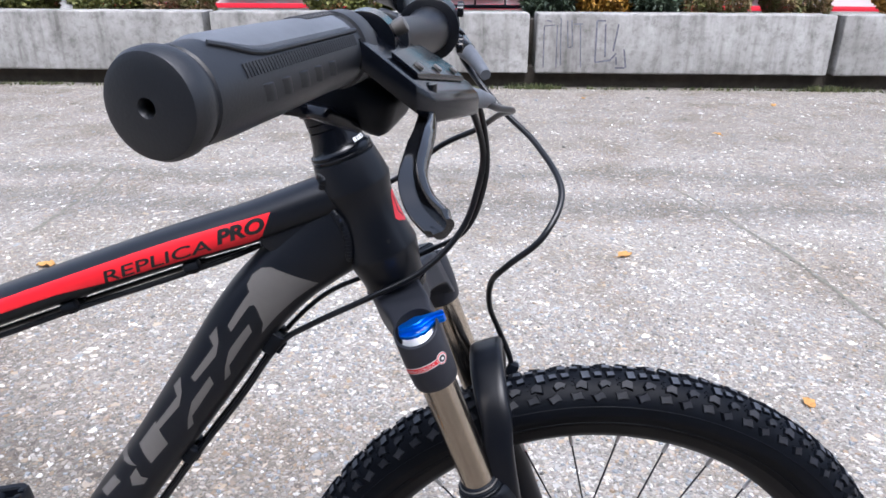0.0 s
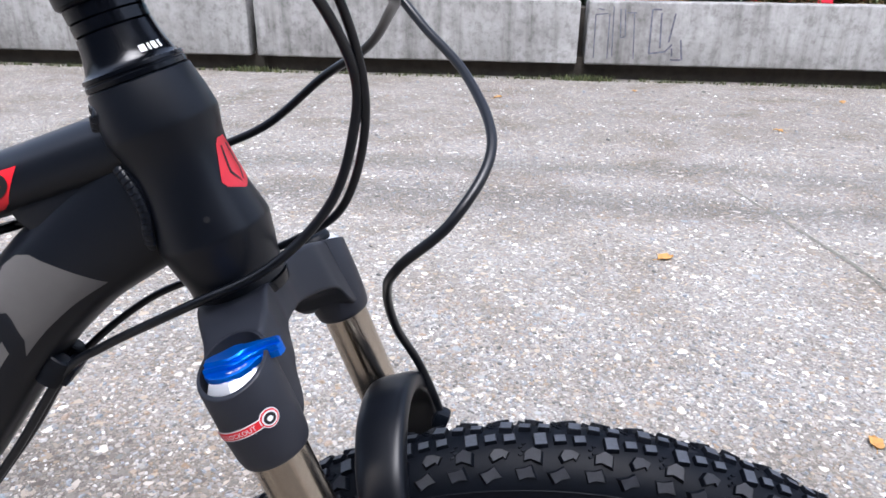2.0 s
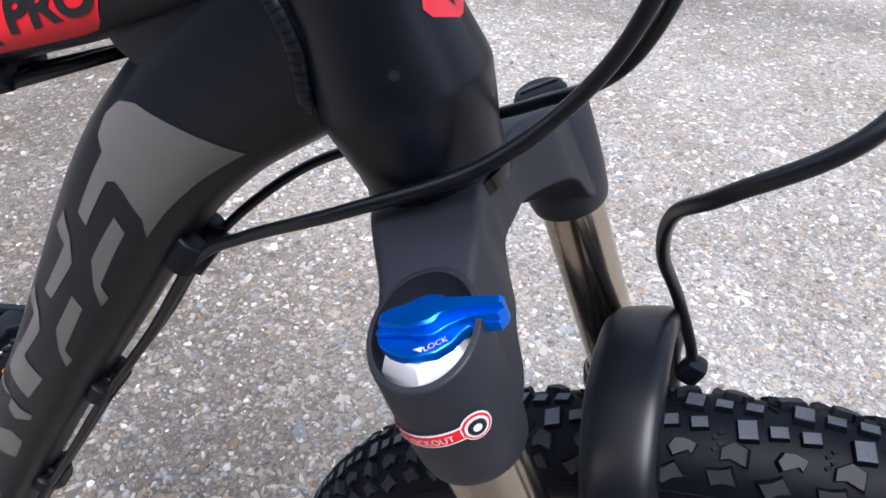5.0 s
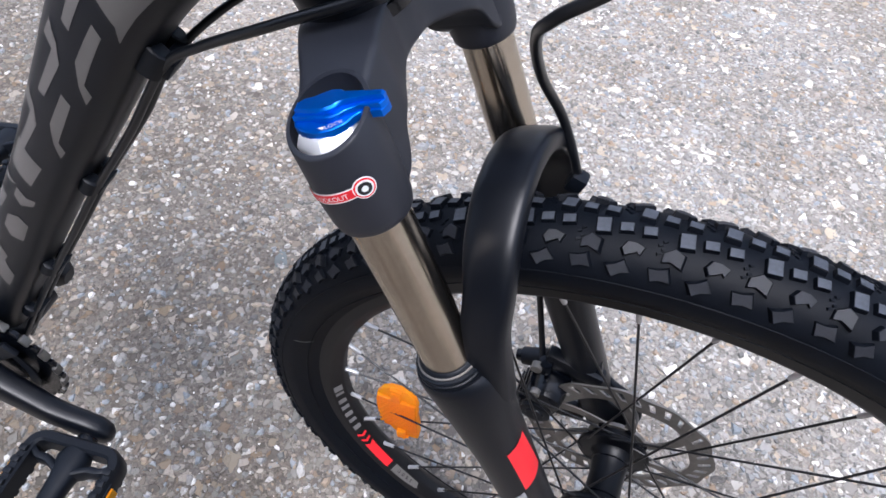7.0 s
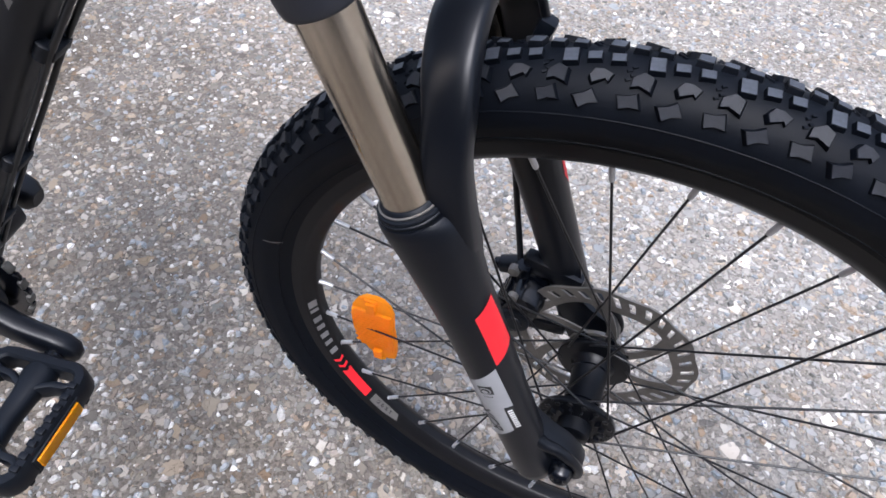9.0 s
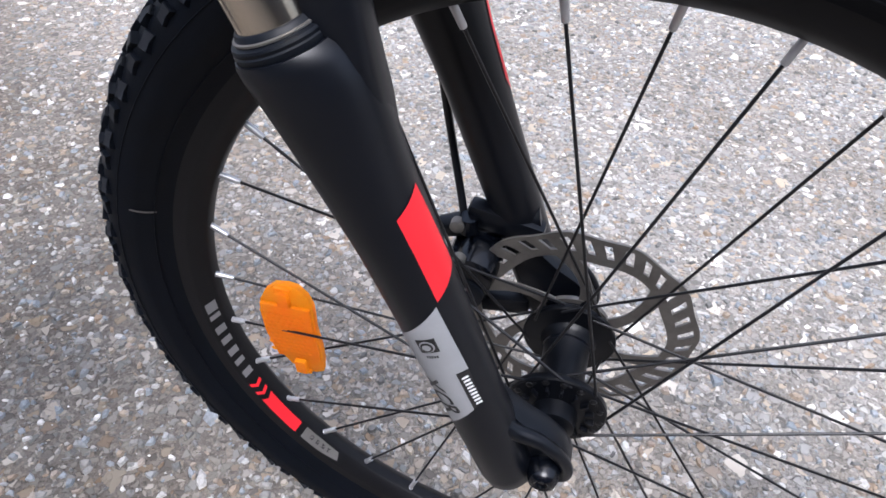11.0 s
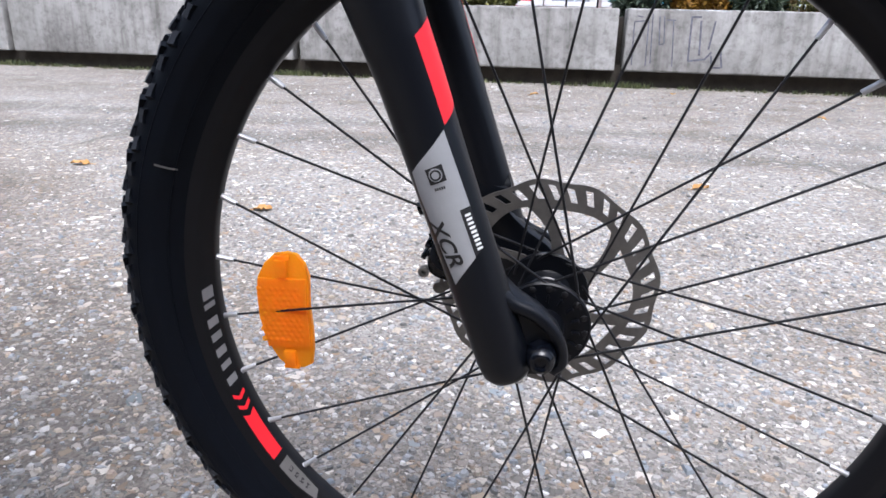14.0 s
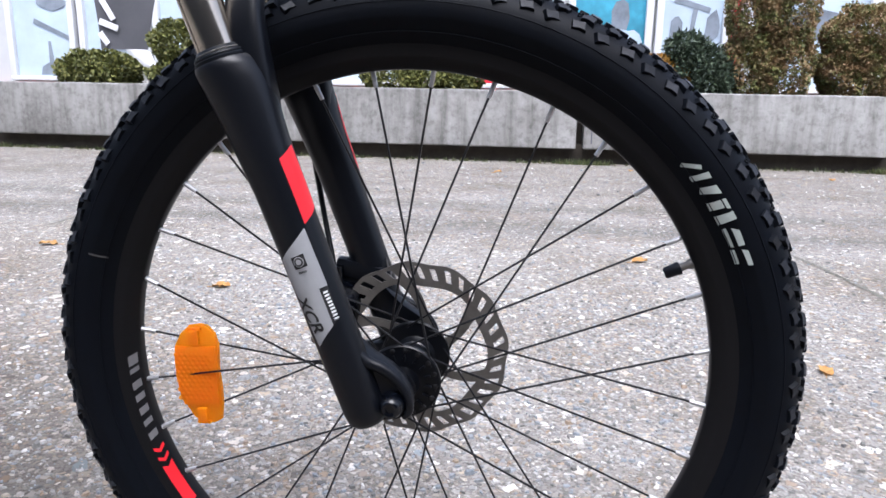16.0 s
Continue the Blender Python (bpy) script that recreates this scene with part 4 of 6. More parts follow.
dt_skin = down_tube.near(0.0006)
weld_bead([YAW @ dt_skin(u, v) for u, v in ((0.0080, 0.0233), (0.0071, 0.0203), (0.0066, 0.0148), (0.0068, 0.0086), (0.0080, 0.0024), (0.0104, -0.0047), (0.0153, -0.0115), (0.0220, -0.0200))], 0.0030, "weld_bead", dt)
weld_bead([on_head(d, h, 0.0) for d, h in ((-60, 0.5440), (-38, 0.5415), (-44, 0.5360), (-54, 0.5300))], 0.0032, "weld_bead", tt)
# gusset between top tube and down tube
fpart("gusset", plate([(-0.225, 0.470), (-0.262, 0.4580), (-0.2925, 0.4465), (-0.2932, 0.4395), (-0.2905, 0.4345), (-0.2865, 0.4310), (-0.2820, 0.4260), (-0.2700, 0.4050), (-0.235, 0.4250)], 0.032, SIDE, 0.007), M_PAINT, dt)

# decals of the frame
tts, dts = top_tube.near(), down_tube.near()
fpart("red_panel", wrapped([(0.0365, 0.0075), (0.072, 0.0088), (0.125, 0.0088), (0.20, 0.0086), (0.30, 0.0084), (0.43, 0.0080), (0.43, -0.0012), (0.30, -0.0010), (0.214, -0.0018), (0.170, -0.0062), (0.125, -0.0082), (0.080, -0.0095), (0.060, -0.0102), (0.0535, -0.0098), (0.0495, -0.0075)], tts, 6), M_RED, tt, "red panel on the top tube")


def flip(f):
    """The same surface with u running ahead, for writing that is read from the rear to the front."""
    return lambda u, v: f(-u, v)


tts2 = top_tube.near(0.0006)
fpart("lettering", lettering("REPLICA", 0.0092, flip(tts2), -0.1760, -0.0056, 0.0870, 0.2, 0.012, turn=-0.012), M_INK, tt, "black capital letters")
fpart("lettering", lettering("PRO", 0.0112, flip(tts2), -0.0835, -0.0042, 0.0400, 0.28, 0.045), M_INK, tt, "bold black capital letters")


def grey_shape(pts, name="grey_shape"):
    """A flat grey patch of paint, its outline along and across the down tube."""
    return fpart(name, wrapped(pts, dts, 5), M_GREY, dt, "grey painted shape on the down tube")


grey_shape([(0.0930, 0.0190), (0.0850, 0.0212), (0.0760, 0.0200), (0.0700, 0.0156), (0.0525, -0.0187), (0.0765, -0.0158), (0.0983, -0.0146), (0.1192, -0.0144), (0.1099, -0.0098), (0.1025, 0.0010), (0.1010, 0.0050), (0.1040, 0.0073), (0.1308, 0.0061), (0.1280, 0.0110), (0.0956, 0.0141)], "grey_panel")
# slanted bars of the painted emblem in two steps, then a lozenge and angular pieces
for shift, lift in ((0.0, 0.0), (0.0575, 0.0022)):
    grey_shape([(u + shift, v + lift) for u, v in ((0.1348, 0.0172), (0.1460, 0.0178), (0.1495, 0.0112), (0.1846, 0.0127), (0.1857, 0.0083), (0.1555, 0.0055), (0.1435, 0.0100))])
    grey_shape([(u + shift, v + lift) for u, v in ((0.1619, -0.0057), (0.1731, -0.0113), (0.1653, -0.0123), (0.1585, -0.0076), (0.1217, -0.0072), (0.1169, -0.0013), (0.1462, -0.0007))])
grey_shape([(0.2400, 0.0165), (0.2680, 0.0170), (0.2760, 0.0003), (0.2505, -0.0020)])
grey_shape([(0.2865, 0.0255), (0.2975, 0.0262), (0.2895, 0.0130), (0.2860, 0.0090)])
grey_shape([(0.2880, 0.0082), (0.2990, 0.0080), (0.3055, 0.0022), (0.2990, -0.0050), (0.2916, -0.0050), (0.2930, 0.0006)])
grey_shape([(0.3110, 0.0190), (0.3330, 0.0205), (0.3300, 0.0140), (0.3090, 0.0120)])
grey_shape([(0.3273, 0.0080), (0.3440, 0.0077), (0.3533, 0.0011), (0.3527, -0.0070), (0.3287, -0.0064), (0.3215, 0.0010)])
grey_shape([(0.3771, 0.0090), (0.4080, 0.0123), (0.4398, -0.0087), (0.4176, -0.0093)])
grey_shape([(0.3600, 0.0190), (0.3760, 0.0200), (0.3980, 0.0000), (0.3880, -0.0010)])
# shield badge on the front of the head tube
def head_surface(lift):
    hs, rs = [p[0] for p in head_profile], [p[1] for p in head_profile]
    def f(ang, h):
        r = float(np.interp(h, hs, rs)) + lift
        return STEER @ Vector((r * math.cos(ang), r * math.sin(ang), h))
    return f


def scaled(f, k):
    """Angles given as arc lengths."""
    return lambda u, v: f(u / k, v)


hd, hd2 = scaled(head_surface(0.0002), 0.0268), scaled(head_surface(0.0005), 0.0268)
bpart("badge", wrapped([(-0.0118, 0.4893), (-0.0015, 0.4848), (0.0015, 0.4848), (0.0118, 0.4893), (0.0138, 0.4925), (0.0060, 0.5095), (0.0035, 0.5120), (-0.0035, 0.5120), (-0.0060, 0.5095), (-0.0138, 0.4925)], hd, 5), M_PINK, head, "red shield badge")
for sgn in (-1, 1):
    bpart("badge_mark", wrapped([(sgn * 0.0022, 0.5080), (sgn * 0.0035, 0.5080), (sgn * 0.0062, 0.4945), (sgn * 0.0010, 0.4880), (sgn * 0.0010, 0.4898), (sgn * 0.0046, 0.4947)], hd2, 4), M_INK, head, "black angled mark")
# vent hole drawn as a flat black disc, its dark inside painted on
bpart("head_tube_hole", wrapped([(-0.0288 + 0.0016 * math.cos(t), 0.480 + 0.0016 * math.sin(t)) for t in np.linspace(0, 5.6, 10)], hd, 2), M_INK, head, "small black vent hole")

# ---- headset, spacers, stem, handlebar ----
bpart("headset", lathe([(0.5497, 0.0236), (0.5502, 0.0244), (0.5524, 0.0245), (0.5530, 0.0238), (0.5535, 0.0238), (0.5540, 0.0243), (0.5556, 0.0241), (0.5563, 0.0226), (0.558, 0.0212), (0.562, 0.0200), (0.567, 0.0188), (0.5730, 0.0178), (0.5735, 0.0170)], 44, STEER), M_ANOD, label="glossy black tapered headset cover")


def cone_surface(u, h):
    r = float(np.interp(h, [0.558, 0.562, 0.567, 0.573], [0.0212, 0.0200, 0.0188, 0.0178])) + 0.0005
    t = u / 0.020
    return STEER @ Vector((r * math.cos(t), r * math.sin(t), h))


for k, (u, w) in enumerate(((-0.0150, 0.0030), (-0.0110, 0.0012), (-0.0090, 0.0026), (-0.0055, 0.0016))):
    bpart("headset_mark", wrapped([(u, 0.5590), (u + w, 0.5590), (u + w, 0.5622), (u, 0.5622)], cone_surface, 1), M_WHITE, label="small white printed mark")
bpart("spacer", lathe([(0.5737, 0.0168), (0.5741, 0.0177), (0.5790, 0.0177), (0.5794, 0.0170)], 32, STEER), M_ANOD)
bpart("spacer", lathe([(0.5796, 0.0170), (0.5800, 0.0177), (0.5857, 0.0177), (0.5861, 0.0170)], 32, STEER), M_ANOD)
BAR = [(-0.2245, -0.300, 0.607), (-0.205, -0.235, 0.6075), (-0.188, -0.175, 0.6075), (-0.170, -0.09, 0.602), (-0.160, -0.04, 0.5985), (-0.158, 0.0, 0.598), (-0.160, 0.04, 0.5985), (-0.170, 0.09, 0.602), (-0.188, 0.175, 0.6075), (-0.205, 0.235, 0.6075), (-0.2245, 0.300, 0.607)]
bar_path = spline(BAR, 6)
bpart("handlebar", add_tube(bmesh.new(), bar_path, lambda t: 0.0111 + 0.0046 * math.exp(-((t - 0.5) / 0.11) ** 4), 24), M_FORK, label="black handlebar with a thicker middle")
stem_a, stem_b = STEER @ Vector((0, 0, 0.606)), Vector((-0.158, 0, 0.598))
stem = bpart("stem", lathe([(0.5862, 0.0185), (0.5875, 0.0198), (0.624, 0.0198), (0.6255, 0.0185)], 32, STEER), M_FORK)
sv = (stem_b - stem_a).normalized()
sup = Vector((0, 1, 0)).cross(sv)
bpart("extension", skin(bmesh.new(), [oval(stem_a.lerp(stem_b, t), (0, 1, 0), sup, a, b, 28, 2.6) for t, a, b in ((0.12, 0.016, 0.019), (0.35, 0.0165, 0.0165), (0.7, 0.018, 0.0165), (0.86, 0.021, 0.017))]), M_FORK, stem)
bpart("clamp", lathe([(-0.0225, 0.0195), (-0.0215, 0.0212), (0.0215, 0.0212), (0.0225, 0.0195)], 28, Matrix.Translation(stem_b) @ SIDE), M_FORK, stem)
bpart("top_cap", lathe([(0.6256, 0.0155), (0.6262, 0.0165), (0.6285, 0.0165), (0.6295, 0.015)], 28, STEER), M_ANOD, stem)
for y in (-0.013, 0.013):
    for dz in (-0.012, 0.012):
        bpart("bolt", lathe([(0, 0.0042), (0.004, 0.0042), (0.0045, 0.003)], 12, Matrix.Translation(stem_b + Vector((0.0195, y, dz))) @ pose(0, 0, 0, 0, 90)), M_ANOD, stem, "black stem bolt")


def grip(sign):
    """A ribbed rubber grip with an end flange and a raised palm panel."""
    end = Vector((-0.2265, sign * 0.308, 0.6075))
    inner = Vector((-0.1885, sign * 0.176, 0.6075))
    d = (inner - end).normalized()
    L = (inner - end).length
    m = Matrix.Translation(end) @ d.to_track_quat("Z", "X").to_matrix().to_4x4()
    prof = [(0.012, 0.0022), (0.0012, 0.0026), (0.0002, 0.0032), (0.0005, 0.0140), (0.0015, 0.0164), (0.004, 0.0176), (0.008, 0.0178), (0.0105, 0.0172), (0.0112, 0.0160), (0.0135, 0.0158), (0.0142, 0.0166), (0.030, 0.0172), (0.06, 0.0168), (0.095, 0.0160), (L - 0.014, 0.0158), (L - 0.0135, 0.0172), (L - 0.002, 0.0172), (L, 0.0160), (L, 0.0112)]
    g = bpart("grip", lathe(prof, 40, m), M_GRIP, label="black ribbed rubber grip")
    def skin_at(deg, h, lift):
        r = float(np.interp(h, [p[0] for p in prof[9:]], [p[1] for p in prof[9:]])) + lift
        return m @ Vector((r * math.cos(radians(deg)), r * math.sin(radians(deg)), h))

    # palm panel on top, sky sheen painted as pale grey, ridge round it
    H0, H1 = 0.024, L - 0.017
    bm = bmesh.new()
    rows = []
    for i in range(21):
        h = H0 + (H1 - H0) * i / 20
        half = 62 - 30 * max(0, 1 - i / 5) ** 2
        rows.append([bm.verts.new(skin_at(-10 + half * (k / 8 - 1), h, 0.0010 if 0 < k < 16 and 0 < i < 20 else -0.0004)) for k in range(17)])
    for a, b in zip(rows, rows[1:]):
        for k in range(16):
            bm.faces.new((a[k], a[k + 1], b[k + 1], b[k]))
    bpart("palm_panel", bm, M_PALM, g, "palm panel with sky sheen painted grey")
    bm = bmesh.new()
    for k in range(16):
        h = H1 - 0.026 + 0.0016 * k
        add_tube(bm, [skin_at(a, h, 0.0012) for a in range(-34, 15, 6)], 0.0005, 6)
    bpart("palm_ribs", bm, M_GRIP, g)
    edge = [skin_at(52 - 30 * max(0, 1 - i / 5) ** 2, H0 + (H1 - H0) * i / 20, 0.0004) for i in range(21)]
    bpart("panel_ridge", add_tube(bmesh.new(), edge, 0.0011, 8), M_GRIP, g)
    # fine ribs below the panel, then raised bars of a moulded name
    bm = bmesh.new()
    for k in range(44):
        h = 0.030 + k * 0.0020
        add_tube(bm, [skin_at(a, h, 0.0001) for a in (58, 66, 74)], 0.0006, 6)
    bpart("rib_panel", bm, M_GRIP, g)
    for k, w in enumerate((0.0085, 0.0075, 0.0090, 0.0080, 0.0080)):
        h = 0.036 + k * 0.0125
        bar = bmesh.new()
        rows = [[bar.verts.new(skin_at(a, h + w * q / 3 + (a - 84) * 0.00012, 0.0010 if 0 < q < 3 and 84 < a < 108 else -0.0004)) for q in range(4)] for a in (84, 86, 97, 106, 108)]
        for a, b in zip(rows, rows[1:]):
            for q in range(3):
                bar.faces.new((a[q], a[q + 1], b[q + 1], b[q]))
        bpart("moulded_bar", bar, M_GRIP, g)
    return g


def brake_lever(sign):
    """A hydraulic lever: bar clamp, master cylinder with lid, and a curved blade."""
    c = bpart("brake_lever", lathe([(-0.011, 0.0140), (-0.010, 0.0160), (0.010, 0.0160), (0.011, 0.0140)], 28, Matrix.Translation((-0.1825, sign * 0.152, 0.6065)) @ SIDE), M_ANOD, label="black hydraulic brake lever")
    def near(p):
        return Vector((p[0], sign * -p[1], p[2]))
    slab = plate([(-0.186, -0.197), (-0.154, -0.199), (-0.146, -0.192), (-0.124, -0.098), (-0.134, -0.088), (-0.160, -0.104), (-0.178, -0.140)], 0.015, None, 0.0032)
    for v in slab.verts:
        v.co = (v.co.x, sign * -v.co.y, v.co.z * (1 if v.co.z > 0 else 0.85) + 0.609 - 0.78 * (v.co.x + 0.182))
    bpart("master_cylinder", slab, M_ANOD, c, "black angular master cylinder")
    lid = plate([(-0.166, -0.188), (-0.154, -0.189), (-0.133, -0.105), (-0.141, -0.100), (-0.158, -0.115)], 0.0030, None, 0.0008)
    for v in lid.verts:
        v.co = (v.co.x, sign * -v.co.y, v.co.z + 0.6185 - 0.78 * (v.co.x + 0.182))
    bpart("reservoir_lid", lid, M_ANOD, c)
    bpart("hose_port", tube([near(p) for p in ((-0.134, -0.104, 0.569), (-0.124, -0.075, 0.563), (-0.116, -0.050, 0.556))], lambda t: 0.0075 - 0.003 * t, 16, 4), M_PALM, c, "grey rubber hose boot")
    for k in range(3):
        y = -0.118 - 0.030 * k
        x = -0.1395 - 0.0075 * k
        bpart("lid_screw", lathe([(0, 0.0026), (0.0012, 0.0026), (0.0016, 0.0018)], 12, Matrix.Translation(near((x, y, 0.6205 - 0.78 * (x + 0.182)))) @ pose(0, 0, 0, 0, 38, 0)), M_STEEL, c)
    bpart("clamp_bolt", lathe([(-0.004, 0.0030), (0.0, 0.0042), (0.004, 0.0042), (0.0046, 0.0030)], 12, Matrix.Translation((-0.1660, sign * 0.152, 0.6140)) @ pose(0, 0, 0, 0, 60, 0)), M_STEEL, c, "steel clamp bolt")
    path = spline([near(p) for p in ((-0.150, -0.174, 0.5815), (-0.150, -0.200, 0.5755), (-0.1515, -0.226, 0.5715), (-0.1525, -0.245, 0.5660), (-0.1480, -0.259, 0.5595), (-0.1390, -0.2735, 0.5558))], 8)
    blade = []
    channel = [(-1, 0), (-0.94, 0.6), (-0.78, 0.95), (-0.60, 0.85), (-0.42, 0.4), (0, 0.1), (0.42, 0.4), (0.60, 0.85), (0.78, 0.95), (0.94, 0.6), (1, 0), (0.75, -0.8), (0.3, -1.1), (-0.3, -1.1), (-0.75, -0.8)]
    for i, p in enumerate(path):
        t = i / (len(path) - 1)
        d = (path[min(i + 1, len(path) - 1)] - path[max(i - 1, 0)]).normalized()
        v = Vector((0.75, 0, 0.65))
        v = (v - d * v.dot(d)).normalized()
        u = d.cross(v)
        if u.x > 0:
            u = -u
        k = (0.55 + 0.45 * min(1, t / 0.3)) * (1 if t < 0.96 else 0.72)
        blade.append([p + v * (a * 0.0066 * k) + u * (b * 0.0040 * k) for a, b in channel])
    bpart("lever_blade", skin(bmesh.new(), blade), M_GLOSS, c, "glossy black curved lever blade")
    bpart("pivot_bolt", lathe([(-0.010, 0.0035), (0.010, 0.0035)], 14, Matrix.Translation(near((-0.149, -0.182, 0.582)))), M_ANOD, c, "black pivot bolt")
    return c


def shifter(sign):
    """A shift unit under the bar: pod, clamp, two thumb paddles."""
    p = Vector((-0.190, sign * 0.128, 0.578))
    s = bpart("shifter", box((0.052, 0.046, 0.026), Matrix.Translation(p) @ pose(0, 0, 0, 8, 20, 12 * sign), 0.009, 3), M_PLASTIC, label="black trigger shifter")
    bpart("shifter_clamp", lathe([(-0.006, 0.0135), (-0.005, 0.0150), (0.005, 0.0150), (0.006, 0.0135)], 24, Matrix.Translation((-0.1775, sign * 0.125, 0.6045)) @ SIDE), M_PLASTIC, s)
    bpart("thumb_paddle", box((0.038, 0.020, 0.008), Matrix.Translation(p + Vector((-0.026, sign * 0.020, -0.006))) @ pose(0, 0, 0, 0, 15, 35 * -sign), 0.0028, 3), M_ANOD, s)
    bpart("thumb_paddle", box((0.030, 0.016, 0.007), Matrix.Translation(p + Vector((-0.010, sign * 0.026, -0.010))) @ pose(0, 0, 0, 0, 25, 55 * -sign), 0.0028, 3), M_ANOD, s)
    bpart("barrel_adjuster", lathe([(0, 0.0042), (0.010, 0.0048), (0.016, 0.0035)], 14, Matrix.Translation(p + Vector((0.020, 0.012 * -sign, 0.002))) @ pose(0, 0, 0, 0, 80, 0)), M_ANOD, s)
    return s


for sgn in (-1, 1):
    grip(sgn)
    brake_lever(sgn)
    shifter(sgn)

# ---- fork ----
LEG, LOW = -0.0274, -0.0219
bpart("steerer_tube", lathe([(0.425, 0.0195), (0.442, 0.0195), (0.5862, 0.0143)], 24, STEER), M_ANOD)


def rounded_section(y, rear, crease, front, top, low, r=0.0030):
    """A four-sided section of the crown with rounded corners: flat top, front face leaning back to a crease."""
    corners = [Vector((rear, y, low)), Vector((rear, y, top)), Vector((crease, y, top)), Vector((front, y, low))]
    ring = []
    for k, c in enumerate(corners):
        rk = r * (1.6 if k == 1 else 1.0)
        a = c + (corners[k - 1] - c).normalized() * rk
        b = c + (corners[(k + 1) % 4] - c).normalized() * rk
        for f in (0, 0.2, 0.4, 0.6, 0.8, 1.0):
            ring.append(a * (1 - f) ** 2 + c * 2 * f * (1 - f) + b * f * f)
    return ring


CUP_H, CUP_R = [0.3748, 0.3752, 0.3764, 0.3800, 0.3900, 0.4000, 0.4450], [0.0158, 0.0164, 0.0170, 0.0177, 0.0183, 0.0184, 0.0177]


def crown_cup(sgn):
    """A round cup on top of a stanchion, cut off slanting up towards the middle."""
    bm = lathe(list(zip(CUP_H, CUP_R)), 64, Matrix.Translation((LEG, sgn * 0.066, 0)))
    geom = list(bm.verts) + list(bm.edges) + list(bm.faces)
    cut = bmesh.ops.bisect_plane(bm, geom=geom, plane_co=(0, sgn * 0.0845, 0.4165), plane_no=(0, sgn * 0.40, 1), clear_outer=True)
    rim_edges = [e for e in cut["geom_cut"] if isinstance(e, bmesh.types.BMEdge)]
    bmesh.ops.contextual_create(bm, geom=rim_edges)
    bmesh.ops.bevel(bm, geom=rim_edges, offset=0.0008, segments=2, profile=0.5, affect="EDGES")
    return bm


crown_rows = [(-0.0640, -0.0450, -0.0150, -0.0125, 0.4244, 0.3850), (-0.0560, -0.0466, -0.0148, -0.0118, 0.4276, 0.3830), (-0.0490, -0.0490, -0.0150, -0.0120, 0.4304, 0.3880), (-0.0430, -0.0520, -0.0156, -0.0128, 0.4328, 0.3985), (-0.0360, -0.0556, -0.0165, -0.0138, 0.4350, 0.4040), (-0.0250, -0.0612, -0.0200, -0.0182, 0.4368, 0.4080), (-0.0120, -0.0660, -0.0232, -0.0226, 0.4372, 0.4110), (0.0, -0.0690, -0.0222, -0.0220, 0.4372, 0.4125)]
rows = crown_rows + [(-y, *r) for y, *r in reversed(crown_rows[:-1])]


def smooth_rows(rs, steps=4):
    """Rows passed through a smooth curve, so that the casting has no kinks."""
    n = len(rs)
    out = []
    for i in range(n - 1):
        for k in range(steps):
            f = k / steps
            p = [rs[max(0, min(n - 1, i + d))] for d in (-1, 0, 1, 2)]
            out.append(tuple(0.5 * (2 * b + (c - a) * f + (2 * a - 5 * b + 4 * c - d) * f * f + (3 * b - a - 3 * c + d) * f ** 3) for a, b, c, d in zip(*p)))
    return out + [rs[-1]]


def forged(bodies, cutters):
    """Bodies joined into one mesh, with cylinders taken out of it."""
    a, *more = [new("body", mesh_of("body", b, None)) for b in bodies]
    drills = [(new("drill", mesh_of("drill", lathe([(0, r), (h, r)], 64, m), None)), "DIFFERENCE") for m, r, h in cutters]
    for d, how in [(q, "UNION") for q in more] + drills:
        mod = a.modifiers.new("forge", "BOOLEAN")
        mod.operation, mod.solver, mod.object = how, "EXACT", d
    dg = bpy.context.evaluated_depsgraph_get()
    dg.update()
    out = bmesh.new()
    out.from_mesh(a.evaluated_get(dg).to_mesh())
    for o in (a, *more, *(d for d, how in drills)):
        bpy.data.objects.remove(o)
    return out


crown_bm = forged([skin(bmesh.new(), [rounded_section(*r) for r in smooth_rows(rows)]), crown_cup(-1), crown_cup(1)], [(Matrix.Translation((LEG, sgn * 0.066, 0.4085)), 0.0160, 0.04) for sgn in (-1, 1)])
crown = bpart("fork_crown", crown_bm, M_CROWN, m=FORK, label="matte black forged fork crown")
bpart("crown_race", lathe([(0.430, 0.0250), (0.434, 0.0258), (0.4357, 0.0258)], 40, STEER), M_ANOD, crown)
for sgn in (-1, 1):
    at = FORK @ Matrix.Translation((LEG, sgn * 0.066, 0))
    bpart("stanchion", lathe([(0.200, 0.0142), (0.380, 0.0142)], 40, at), M_STAN, label="bronze-tinted chromed stanchion")
# lockout on the near leg, preload cap on the far leg
near_top = FORK @ Matrix.Translation((LEG, -0.066, 0.4155))


def top_nut(m):
    """A hexagonal nut with sloping flanks on a round skirt."""
    def hexagon(r, z):
        return [Vector((r * math.cos(math.pi / 3 * k), r * math.sin(math.pi / 3 * k), z)) for k in range(6)]
    bm = skin(bmesh.new(), [hexagon(0.0154, -0.0050), hexagon(0.0156, 0.0004), hexagon(0.0128, 0.0048), hexagon(0.0120, 0.0052)])
    bmesh.ops.bevel(bm, geom=list(bm.edges), offset=0.0003, segments=2, profile=0.5, affect="EDGES")
    bmesh.ops.transform(bm, matrix=m, verts=bm.verts)
    return bm


lock = bpart("lockout_base", top_nut(near_top @ pose(0, 0, 0.0002, 0, 0, 40)), M_NUT, label="silver hexagonal top nut")
bpart("collar", lathe([(-0.0070, 0.0158), (-0.0042, 0.0158), (-0.0034, 0.0154), (-0.0030, 0.0140)], 48, near_top), M_NUT, lock)


